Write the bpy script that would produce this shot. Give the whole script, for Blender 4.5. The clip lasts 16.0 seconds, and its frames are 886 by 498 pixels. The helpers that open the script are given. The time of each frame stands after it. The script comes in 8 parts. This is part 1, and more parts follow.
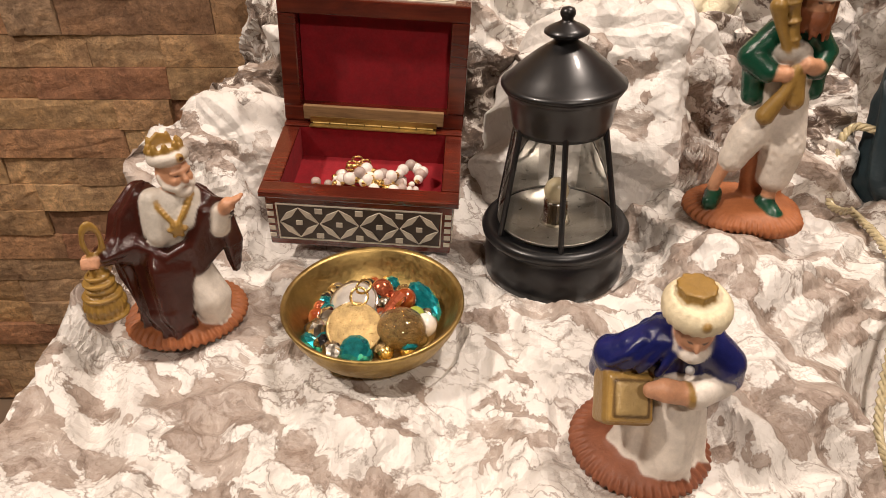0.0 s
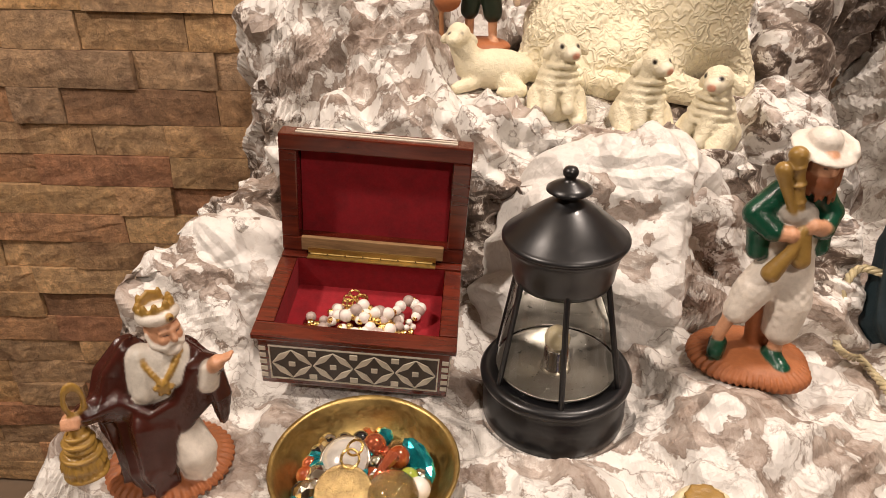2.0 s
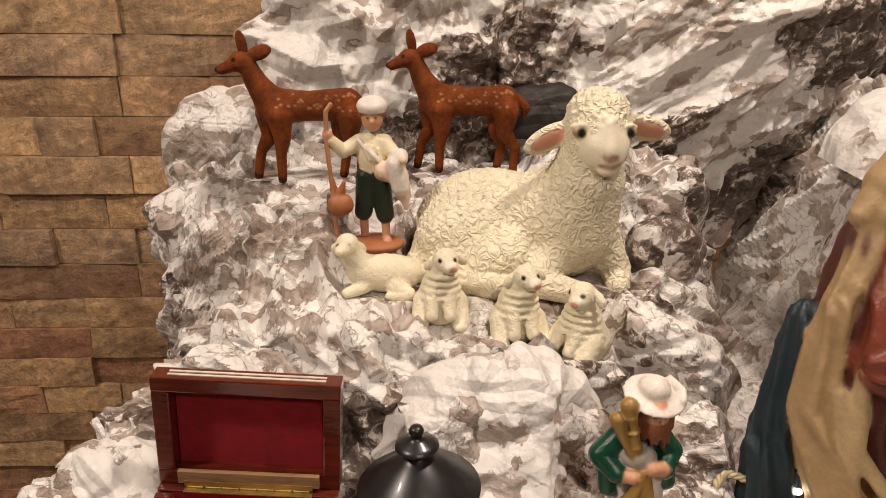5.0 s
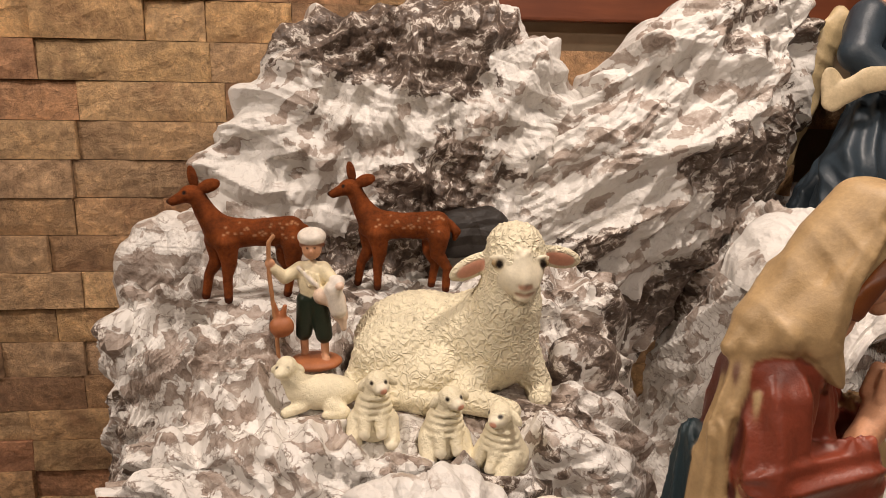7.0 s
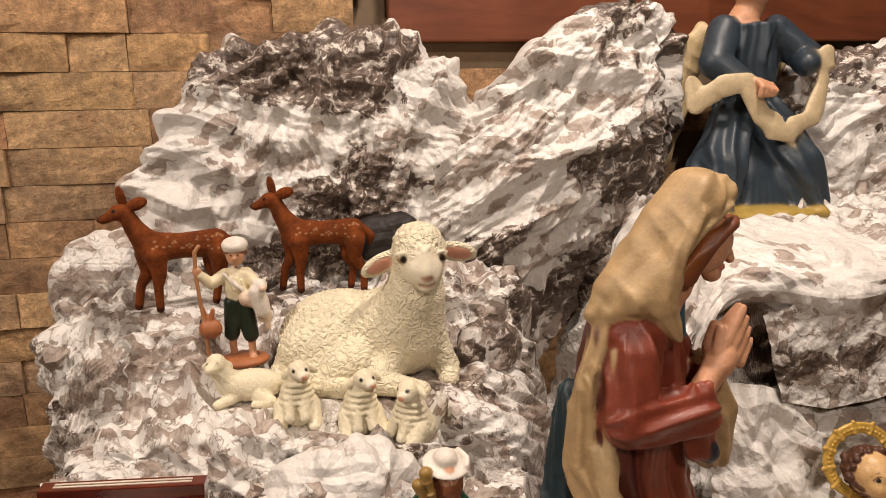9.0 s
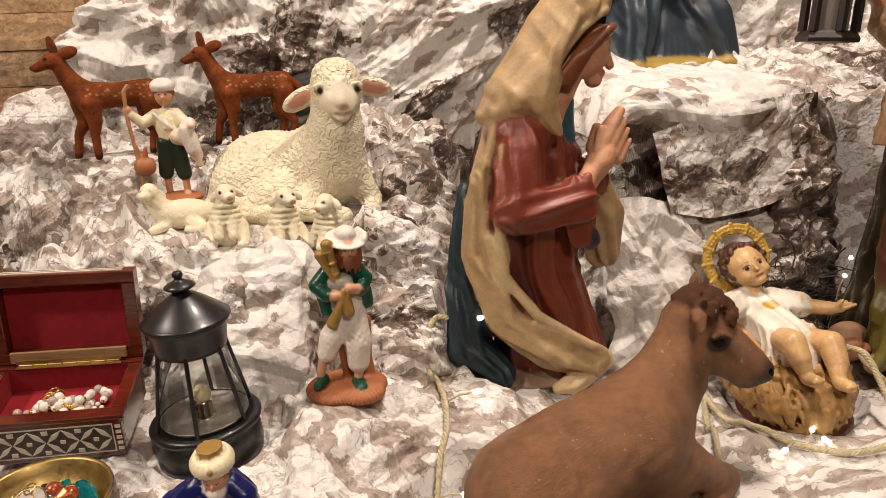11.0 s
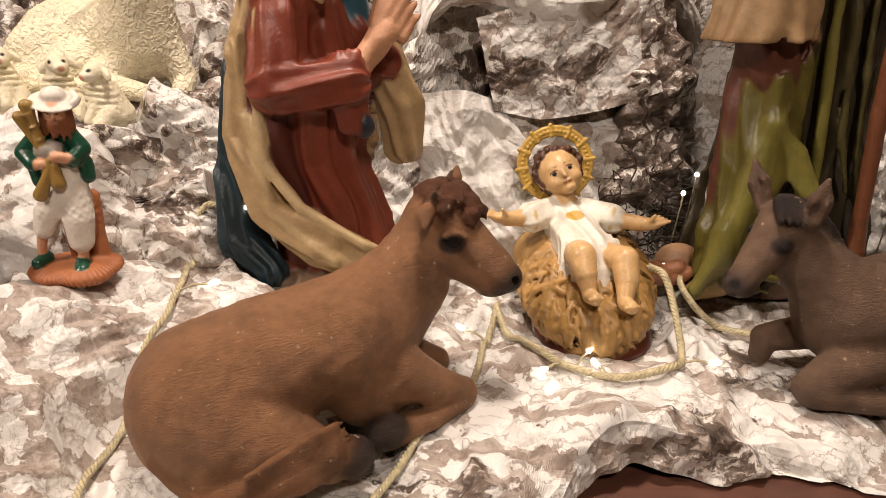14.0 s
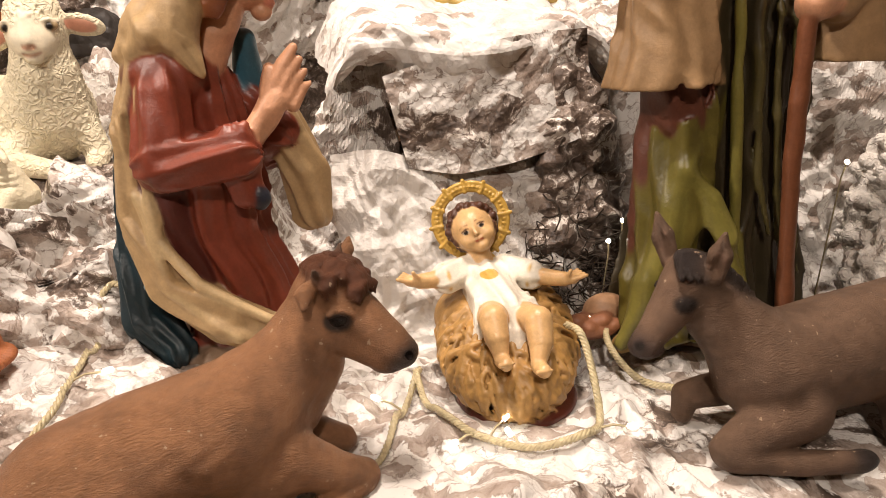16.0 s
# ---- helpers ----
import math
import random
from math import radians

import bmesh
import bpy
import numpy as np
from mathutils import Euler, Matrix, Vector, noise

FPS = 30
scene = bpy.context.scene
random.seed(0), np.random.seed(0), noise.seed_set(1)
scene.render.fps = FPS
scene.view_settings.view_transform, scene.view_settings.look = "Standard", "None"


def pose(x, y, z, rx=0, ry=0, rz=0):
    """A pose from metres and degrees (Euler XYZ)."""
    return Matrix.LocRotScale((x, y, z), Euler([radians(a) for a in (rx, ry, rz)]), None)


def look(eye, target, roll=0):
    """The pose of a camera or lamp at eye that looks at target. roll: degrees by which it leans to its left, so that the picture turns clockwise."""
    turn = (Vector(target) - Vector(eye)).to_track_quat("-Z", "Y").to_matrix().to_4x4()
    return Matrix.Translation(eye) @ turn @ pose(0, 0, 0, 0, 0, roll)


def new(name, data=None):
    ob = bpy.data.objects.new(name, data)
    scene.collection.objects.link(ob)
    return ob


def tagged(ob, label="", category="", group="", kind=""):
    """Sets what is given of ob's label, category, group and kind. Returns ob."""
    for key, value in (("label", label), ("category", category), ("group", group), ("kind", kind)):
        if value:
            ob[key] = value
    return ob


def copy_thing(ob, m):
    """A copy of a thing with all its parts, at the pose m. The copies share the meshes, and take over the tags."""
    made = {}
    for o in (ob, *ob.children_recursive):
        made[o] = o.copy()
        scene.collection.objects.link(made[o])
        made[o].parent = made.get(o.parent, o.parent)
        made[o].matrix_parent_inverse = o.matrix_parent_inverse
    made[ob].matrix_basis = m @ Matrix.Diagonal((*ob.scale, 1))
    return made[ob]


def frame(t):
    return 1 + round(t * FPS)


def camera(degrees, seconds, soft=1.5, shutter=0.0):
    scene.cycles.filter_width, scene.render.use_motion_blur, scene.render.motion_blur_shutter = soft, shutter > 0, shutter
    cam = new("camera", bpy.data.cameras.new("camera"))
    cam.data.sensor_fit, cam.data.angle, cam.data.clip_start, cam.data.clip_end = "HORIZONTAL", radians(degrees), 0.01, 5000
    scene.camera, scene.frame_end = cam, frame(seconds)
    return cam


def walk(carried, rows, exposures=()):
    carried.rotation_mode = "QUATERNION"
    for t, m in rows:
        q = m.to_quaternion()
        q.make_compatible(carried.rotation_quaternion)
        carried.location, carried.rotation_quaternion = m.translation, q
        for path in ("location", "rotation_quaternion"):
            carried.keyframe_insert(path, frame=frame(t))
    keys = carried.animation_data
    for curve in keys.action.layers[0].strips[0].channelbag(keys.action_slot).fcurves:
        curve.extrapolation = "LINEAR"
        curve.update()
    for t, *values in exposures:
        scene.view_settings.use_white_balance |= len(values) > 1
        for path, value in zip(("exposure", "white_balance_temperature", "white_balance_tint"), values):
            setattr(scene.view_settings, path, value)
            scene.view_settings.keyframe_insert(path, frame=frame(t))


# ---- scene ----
cam = camera(65.5, 16.0, soft=0.8, shutter=0.0)
METRES, EYE, TILT, LEAN, TURN = 1.0, 0.30, -33.0, 0.0, 0.0
ROWS = [
    (0.0, 0.0, 0.0, 0.0, -0.0, 0.0, 0.0),
    (0.5, -0.0034, 0.006, 0.0138, -0.06, 1.32, -0.88),
    (1.0, -0.0031, 0.0084, 0.0291, -0.18, 2.45, -1.18),
    (1.5, -0.0008, 0.0117, 0.0459, -0.46, 3.41, -1.25),
    (2.0, 0.0004, 0.0094, 0.0612, -0.08, 4.66, -1.34),
    (2.5, 0.0068, 0.0023, 0.0798, -0.05, 6.16, -1.24),
    (3.0, 0.0152, -0.0027, 0.0974, -0.45, 7.52, -1.02),
    (3.5, 0.0276, -0.0119, 0.1126, -0.58, 8.87, -0.71),
    (4.0, 0.0484, -0.0163, 0.1281, -1.28, 9.84, -0.26),
    (4.5, 0.0623, -0.0188, 0.1454, -1.79, 11.08, 0.38),
    (7.0, 0.0992, -0.1026, 0.1814, -5.43, 19.34, 2.28),
    (7.5, 0.1036, -0.1223, 0.1794, -5.81, 20.57, 2.99),
    (8.0, 0.119, -0.1325, 0.175, -6.67, 20.83, 3.88),
    (10.5, 0.1418, -0.2367, 0.0053, -10.38, 17.36, 9.56),
    (11.0, 0.1864, -0.217, -0.0338, -9.52, 15.24, 8.86),
    (11.5, 0.2464, -0.218, -0.0638, -6.24, 12.97, 5.21),
    (12.0, 0.2882, -0.2143, -0.0848, -4.02, 12.09, 3.2),
    (12.5, 0.3235, -0.2218, -0.0917, -5.7, 11.66, 4.89),
    (13.0, 0.3537, -0.2317, -0.1013, -8.16, 11.53, 6.16),
    (13.5, 0.3869, -0.2126, -0.0892, -7.17, 11.16, 5.31),
    (14.0, 0.4578, -0.1829, -0.0883, -8.29, 9.51, 4.74),
    (14.5, 0.484, -0.177, -0.0901, -7.01, 9.57, 4.48),
    (15.0, 0.5111, -0.1779, -0.0787, -6.01, 10.12, 5.57),
    (15.5, 0.5328, -0.1685, -0.0665, -6.46, 10.28, 6.54),
    (16.0, 0.5601, -0.1807, -0.0568, -7.21, 11.83, 7.9),
]
walk(cam, [(t, pose(0, 0, EYE, TILT, LEAN, TURN) @ pose(METRES * x, METRES * y, METRES * z, 90 + pitch, roll, yaw)) for t, x, y, z, yaw, pitch, roll in ROWS],
     [(0.0, -0.02), (1.5, 0.02), (3.0, -0.12), (7.5, -0.36), (10.5, -0.12), (12.5, -0.05), (13.5, 0.04), (15.0, 0.14), (16.0, 0.32)])


# ---------------------------------------------------------------- small helpers
def part(name, bm, material, parent=None, label="", smooth=False):
    """Link a bmesh as one mesh object under a thing or a part."""
    me = bpy.data.meshes.new(name)
    bm.to_mesh(me)
    bm.free()
    if smooth:
        for p in me.polygons:
            p.use_smooth = True
    me.materials.append(material)
    ob = new(name, me)
    if parent is not None:
        ob.parent = parent
    if label:
        tagged(ob, label)
    return ob


def base(name, m, label, category, group="", kind=""):
    """An empty that carries the parts of one thing."""
    ob = new(name)
    ob.empty_display_size = 0.02
    ob.matrix_basis = m
    return tagged(ob, label, category, group, kind)


def lathe(profile, seg=48, scale=0.01):
    """A turned body from (radius, height) pairs, in centimetres."""
    bm = bmesh.new()
    rows = []
    for r, z in profile:
        if r < 1e-4:
            rows.append([bm.verts.new((0, 0, z * scale))])
        else:
            rows.append([bm.verts.new((r * scale * math.cos(a), r * scale * math.sin(a), z * scale))
                         for a in (2 * math.pi * i / seg for i in range(seg))])
    for a, b in zip(rows, rows[1:]):
        for i in range(seg):
            j = (i + 1) % seg
            q = [a[i % len(a)], a[j % len(a)], b[j % len(b)], b[i % len(b)]]
            q = list(dict.fromkeys(q))
            if len(q) > 2:
                bm.faces.new(q)
    bmesh.ops.recalc_face_normals(bm, faces=bm.faces)
    return bm


def block(size, centre=(0, 0, 0), bevel=0.0, turn=None):
    """A bevelled block in metres."""
    bm = bmesh.new()
    bmesh.ops.create_cube(bm, size=1)
    bmesh.ops.scale(bm, vec=size, verts=bm.verts)
    if bevel:
        bmesh.ops.bevel(bm, geom=list(bm.edges), offset=bevel, segments=2, affect="EDGES", profile=0.6)
    if turn is not None:
        bmesh.ops.transform(bm, matrix=turn, verts=bm.verts)
    bmesh.ops.translate(bm, vec=centre, verts=bm.verts)
    return bm


def tube(points, radius, seg=8, closed=False):
    """A round tube along points, in metres; radius may be a list."""
    bm = bmesh.new()
    pts = [Vector(p) for p in points]
    n = len(pts)
    rings = []
    side = None
    for i, p in enumerate(pts):
        a = pts[(i - 1) % n] if closed or i else p
        b = pts[(i + 1) % n] if closed or i < n - 1 else p
        d = (b - a).normalized()
        if side is None:
            side = d.orthogonal().normalized()
        side = (side - d * side.dot(d)).normalized()
        up = d.cross(side)
        r = radius[i] if isinstance(radius, (list, tuple)) else radius
        rings.append([bm.verts.new(p + r * (math.cos(t) * side + math.sin(t) * up)) for t in (2 * math.pi * k / seg for k in range(seg))])
    for i in range(n if closed else n - 1):
        a, b = rings[i], rings[(i + 1) % n]
        for k in range(seg):
            bm.faces.new((a[k], a[(k + 1) % seg], b[(k + 1) % seg], b[k]))
    if not closed:
        bm.faces.new(rings[0][::-1])
        bm.faces.new(rings[-1])
    bmesh.ops.recalc_face_normals(bm, faces=bm.faces)
    return bm


def glide(points, steps=8):
    """Catmull-Rom points through the given ones."""
    p = [Vector(q) for q in points]
    p = [p[0] * 2 - p[1]] + p + [p[-1] * 2 - p[-2]]
    out = []
    for i in range(1, len(p) - 2):
        for s in range(steps):
            t = s / steps
            out.append(0.5 * (2 * p[i] + (p[i + 1] - p[i - 1]) * t + (2 * p[i - 1] - 5 * p[i] + 4 * p[i + 1] - p[i + 2]) * t * t
                              + (3 * p[i] - 3 * p[i + 1] + p[i + 2] - p[i - 1]) * t ** 3))
    return out + [p[-2]]


# ---------------------------------------------------------------- modelling clay: soft unions of simple bodies, skinned
def turned(turn):
    return np.array(Euler([radians(a) for a in turn]).to_matrix(), dtype=np.float32)


class Clay:
    """Bodies in centimetres that melt into one another; cast() skins them as one mesh with a painted colour."""

    def __init__(self, step):
        self.step, self.items = step, []

    def put(self, f, lo, hi, col, k, mode):
        self.items.append((f, np.array(lo, float), np.array(hi, float), np.array(col, float), k, mode))
        return self

    def ball(self, c, r, col, k=0.3, turn=(0, 0, 0), mode="+"):
        c = np.array(c, np.float32)
        r = np.array((r, r, r) if np.isscalar(r) else r, np.float32)
        m = turned(turn)

        def f(p):
            q = (p - c) @ m
            k0 = np.linalg.norm(q / r, axis=-1)
            k1 = np.linalg.norm(q / (r * r), axis=-1) + 1e-6
            return k0 * (k0 - 1) / k1
        e = np.sqrt(((np.array(m) * r) ** 2).sum(1))
        return self.put(f, c - e, c + e, col, k, mode)

    def limb(self, pts, radii, col, k=0.3, flat=(1, 1, 1), mode="+", folds=0, deep=0.0, seed=0.0):
        """A tapering limb along points; flat squeezes it along an axis; folds run along it."""
        s = np.array(flat, np.float32)
        a = np.array(pts, np.float32)
        r = np.array([radii] * len(a) if np.isscalar(radii) else radii, np.float32)

        run = Vector((a[-1] - a[0]).tolist()).normalized()
        one = np.array(run.orthogonal().normalized(), np.float32)
        two = np.array(run.cross(Vector(one.tolist())), np.float32)

        def f(p):
            best = None
            for i in range(len(a) - 1):
                ab = (a[i + 1] - a[i]) * s
                ap = (p - a[i]) * s
                t = np.clip((ap @ ab) / (ab @ ab + 1e-9), 0, 1)
                off = ap - t[..., None] * ab
                rad = r[i] + t * (r[i + 1] - r[i])
                if folds:
                    w = folds * np.arctan2(off @ two, off @ one) + 0.5 * (p @ np.array(run, np.float32)) + seed
                    w = w + 0.9 * np.sin(0.31 * w + seed) + 0.4 * np.sin(0.8 * p[..., 2] + seed)
                    rad = rad * (1 + deep * (1 - 1.7 * np.abs(np.sin(w / 2)) ** 1.4))
                d = np.linalg.norm(off, axis=-1) - rad
                best = d if best is None else np.minimum(best, d)
            return best / max(s)
        e = r.max() * (1 + deep) / s
        return self.put(f, a.min(0) - e, a.max(0) + e, col, k, mode)

    def robe(self, rings, col, folds=0, deep=0.0, twist=0.0, seed=0.0, k=0.3, mode="+"):
        """Rings (z, x, y, radius x, radius y) from the bottom up, with folds round them."""
        g = np.array(rings, np.float32)

        def f(p):
            z = p[..., 2]
            cx, cy, rx, ry = (np.interp(z, g[:, 0], g[:, i]) for i in (1, 2, 3, 4))
            u, v = (p[..., 0] - cx) / rx, (p[..., 1] - cy) / ry
            ang = np.arctan2(v, u)
            m = 1.0
            if folds:
                w = folds * ang + twist * z + 1.2 * np.sin(2 * ang + seed) + 0.6 * np.sin(0.55 * z + seed)
                m = 1 + deep * (1 - 1.6 * np.abs(np.sin(w / 2)) ** 1.5) + 0.4 * deep * np.sin(2.3 * w + seed)
            d = (np.hypot(u, v) - m) * np.minimum(rx, ry) * 0.85
            return np.maximum(d, np.maximum(g[0, 0] - z, z - g[-1, 0])).astype(np.float32)
        w = 1 + abs(deep) * 1.5
        lo = (min(g[:, 1] - g[:, 3] * w), min(g[:, 2] - g[:, 4] * w), g[0, 0])
        hi = (max(g[:, 1] + g[:, 3] * w), max(g[:, 2] + g[:, 4] * w), g[-1, 0])
        return self.put(f, lo, hi, col, k, mode)

    def ring(self, c, big, small, col, k=0.1, turn=(0, 0, 0), squash=1.0, mode="+"):
        c = np.array(c, np.float32)
        m = turned(turn)

        def f(p):
            q = (p - c) @ m
            return np.hypot(np.hypot(q[..., 0], q[..., 1] / squash) - big, q[..., 2]) - small
        e = (big + small) * max(1, squash)
        return self.put(f, c - e, c + e, col, k, mode)

    def slab(self, c, half, col, k=0.1, turn=(0, 0, 0), soft=0.15, mode="+"):
        c, hf = np.array(c, np.float32), np.array(half, np.float32)
        m = turned(turn)

        def f(p):
            q = np.abs((p - c) @ m) - (hf - soft)
            return np.linalg.norm(np.maximum(q, 0), axis=-1) + np.minimum(q.max(-1), 0) - soft
        e = np.linalg.norm(hf)
        return self.put(f, c - e, c + e, col, k, mode)

    def cast(self, name, m, material, label, category="figurine", edge=0.06, rough=None, group=""):
        h = self.step
        solid = [i for i in self.items if i[5] == "+"]
        lo = np.min([i[1] for i in solid], 0) - 3 * h
        hi = np.max([i[2] for i in solid], 0) + 3 * h
        n = np.ceil((hi - lo) / h).astype(int) + 1
        ax = [(lo[i] + h * np.arange(n[i])).astype(np.float32) for i in range(3)]
        D = np.full(n, 50.0, np.float32)
        for f, a, b, col, k, mode in self.items:
            if mode == "paint":
                continue
            pad = k + 2.5 * h
            i0 = np.maximum(np.floor((a - pad - lo) / h).astype(int), 0)
            i1 = np.minimum(np.ceil((b + pad - lo) / h).astype(int) + 1, n)
            sl = tuple(slice(x, y) for x, y in zip(i0, i1))
            p = np.stack(np.meshgrid(*(ax[i][sl[i]] for i in range(3)), indexing="ij"), -1)
            d, o = f(p), D[sl]
            if mode == "+":
                w = np.clip(0.5 + 0.5 * (o - d) / k, 0, 1)
                D[sl] = o * (1 - w) + d * w - k * w * (1 - w)
            else:
                w = np.clip(0.5 - 0.5 * (o + d) / k, 0, 1)
                D[sl] = o * (1 - w) - d * w + k * w * (1 - w)
        if rough:
            D += rough(*np.meshgrid(*ax, indexing="ij"))
        co, quads = skin(D, lo, h)
        col = self.colours(co, edge)
        me = bpy.data.meshes.new(name)
        me.vertices.add(len(co))
        me.vertices.foreach_set("co", (co * 0.01).astype(np.float32).ravel())
        me.loops.add(quads.size)
        me.loops.foreach_set("vertex_index", quads.astype(np.int32).ravel())
        me.polygons.add(len(quads))
        me.polygons.foreach_set("loop_start", np.arange(0, quads.size, 4, dtype=np.int32))
        me.polygons.foreach_set("use_smooth", np.ones(len(quads), bool))
        me.update(calc_edges=True)
        me.color_attributes.new("paint", "FLOAT_COLOR", "POINT").data.foreach_set("color", col.astype(np.float32).ravel())
        me.materials.append(material)
        ob = new(name, me)
        ob.matrix_basis = m
        return tagged(ob, label, category, group)

    def colours(self, co, edge):
        p = co.astype(np.float32)
        solid = [i for i in self.items if i[5] == "+"]
        d = np.stack([i[0](p) for i in solid], 1)
        w = np.exp(-np.clip((d - d.min(1, keepdims=True)) / edge, 0, 30))
        w /= w.sum(1, keepdims=True)
        col = w @ np.stack([i[3] for i in solid])
        for f, a, b, c, k, mode in self.items:
            if mode == "paint":
                t = np.clip(0.5 - f(p) / (2 * edge), 0, 1)[:, None]
                col = col * (1 - t) + c * t
        return col


def skin(D, lo, h):
    """Surface net of the zero level of D."""
    n = np.array(D.shape) - 1
    tot, cnt = np.zeros((*n, 3), np.float32), np.zeros(n, np.float32)
    for a in range(3):
        o = [i for i in range(3) if i != a]
        for s in (0, 1):
            for t in (0, 1):
                s0, s1 = [None] * 3, [None] * 3
                s0[a], s1[a] = slice(0, n[a]), slice(1, n[a] + 1)
                s0[o[0]] = s1[o[0]] = slice(s, n[o[0]] + s)
                s0[o[1]] = s1[o[1]] = slice(t, n[o[1]] + t)
                u, v = D[tuple(s0)], D[tuple(s1)]
                x = (u < 0) != (v < 0)
                f = np.where(x, u / np.where(x, u - v, 1), 0)
                tot[..., a] += f
                tot[..., o[0]] += x * s
                tot[..., o[1]] += x * t
                cnt += x
    live = cnt > 0
    idx = np.full(n, -1, np.int64)
    idx[live] = np.arange(live.sum())
    cell = np.stack(np.nonzero(live), 1)
    co = lo + h * (cell + tot[live] / cnt[live][:, None])
    quads = []
    for a in range(3):
        b, c = (a + 1) % 3, (a + 2) % 3
        s0, s1 = [slice(1, k) for k in n], [slice(1, k) for k in n]
        s0[a], s1[a] = slice(0, n[a]), slice(1, n[a] + 1)
        u, v = D[tuple(s0)] < 0, D[tuple(s1)] < 0
        e = np.stack(np.nonzero(u != v), 1)
        inside = u[tuple(e.T)]
        for k in (b, c):
            e[:, k] += 1
        q = []
        for db, dc in ((-1, -1), (0, -1), (0, 0), (-1, 0)):
            g = e.copy()
            g[:, b] += db
            g[:, c] += dc
            q.append(idx[tuple(g.T)])
        q = np.stack(q, 1)
        q[~inside] = q[~inside][:, ::-1]
        quads.append(q)
    return co, np.concatenate(quads)


# ---------------------------------------------------------------- world and lamps
world = bpy.data.worlds.new("world")
scene.world = world
world.use_nodes = True
world.node_tree.nodes["Background"].inputs[0].default_value = (1.0, 0.82, 0.62, 1)
world.node_tree.nodes["Background"].inputs[1].default_value = 0.035


def unseen_lamp(name, x, y, z, size, watts, aim, colour=(1.0, 0.845, 0.735)):
    lamp = bpy.data.lights.new(name, "AREA")
    lamp.shape, lamp.size, lamp.energy, lamp.color = "DISK", size, watts, colour
    ob = new(name, lamp)
    ob.matrix_basis = look((x, y, z), aim)
    return ob


unseen_lamp("unseen_lamp", -1.15, 0.05, 1.60, 0.14, 27, (0.05, 0.45, 0))
unseen_lamp("unseen_lamp", 0.62, 0.46, 1.66, 0.22, 24, (0.75, 0.30, 0))
# fill lamp added behind the camera to brighten what faces it
unseen_lamp("unseen_lamp", 0.45, -1.15, 1.66, 0.12, 17, (0.60, 0.3, 0.0))


# ---------------------------------------------------------------- materials
def material(name, rough=0.6, metal=0.0, colour=(0.5, 0.5, 0.5)):
    m = bpy.data.materials.new(name)
    m.use_nodes = True
    nt = m.node_tree
    b = nt.nodes["Principled BSDF"]
    b.inputs["Base Color"].default_value = (*colour, 1)
    b.inputs["Roughness"].default_value = rough
    b.inputs["Metallic"].default_value = metal
    return m, nt, b


def node(nt, kind, **kw):
    n = nt.nodes.new(kind)
    for k, v in kw.items():
        if k in n.inputs:
            n.inputs[k].default_value = v
    return n


def noise_tex(nt, scale, detail=4.0, rough=0.55, distort=0.0, vector=None):
    n = node(nt, "ShaderNodeTexNoise", Scale=scale, Detail=detail, Roughness=rough, Distortion=distort)
    nt.links.new(vector or coords(nt).outputs["Object"], n.inputs["Vector"])
    return n.outputs["Fac"]


def coords(nt):
    for n in nt.nodes:
        if n.bl_idname == "ShaderNodeTexCoord":
            return n
    return nt.nodes.new("ShaderNodeTexCoord")


def ramp(nt, value, stops):
    n = nt.nodes.new("ShaderNodeValToRGB")
    e = n.color_ramp.elements
    while len(e) < len(stops):
        e.new(0.5)
    for i, (at, c) in enumerate(stops):
        e[i].position = at
        e[i].color = (*c, 1) if len(c) == 3 else c
    nt.links.new(value, n.inputs["Fac"])
    return n.outputs["Color"]


def mixed(nt, fac, a, b, how="MIX"):
    n = nt.nodes.new("ShaderNodeMix")
    n.data_type, n.blend_type = "RGBA", how
    for v, sock in ((fac, n.inputs[0]), (a, n.inputs[6]), (b, n.inputs[7])):
        if isinstance(v, (int, float)):
            sock.default_value = v
        elif isinstance(v, tuple):
            sock.default_value = (*v, 1)
        else:
            nt.links.new(v, sock)
    return n.outputs[2]


def relief(nt, b, height, strength, distance):
    n = node(nt, "ShaderNodeBump", Strength=strength, Distance=distance)
    nt.links.new(height, n.inputs["Height"])
    nt.links.new(n.outputs["Normal"], b.inputs["Normal"])


def grey(v):
    return (v, v, v)


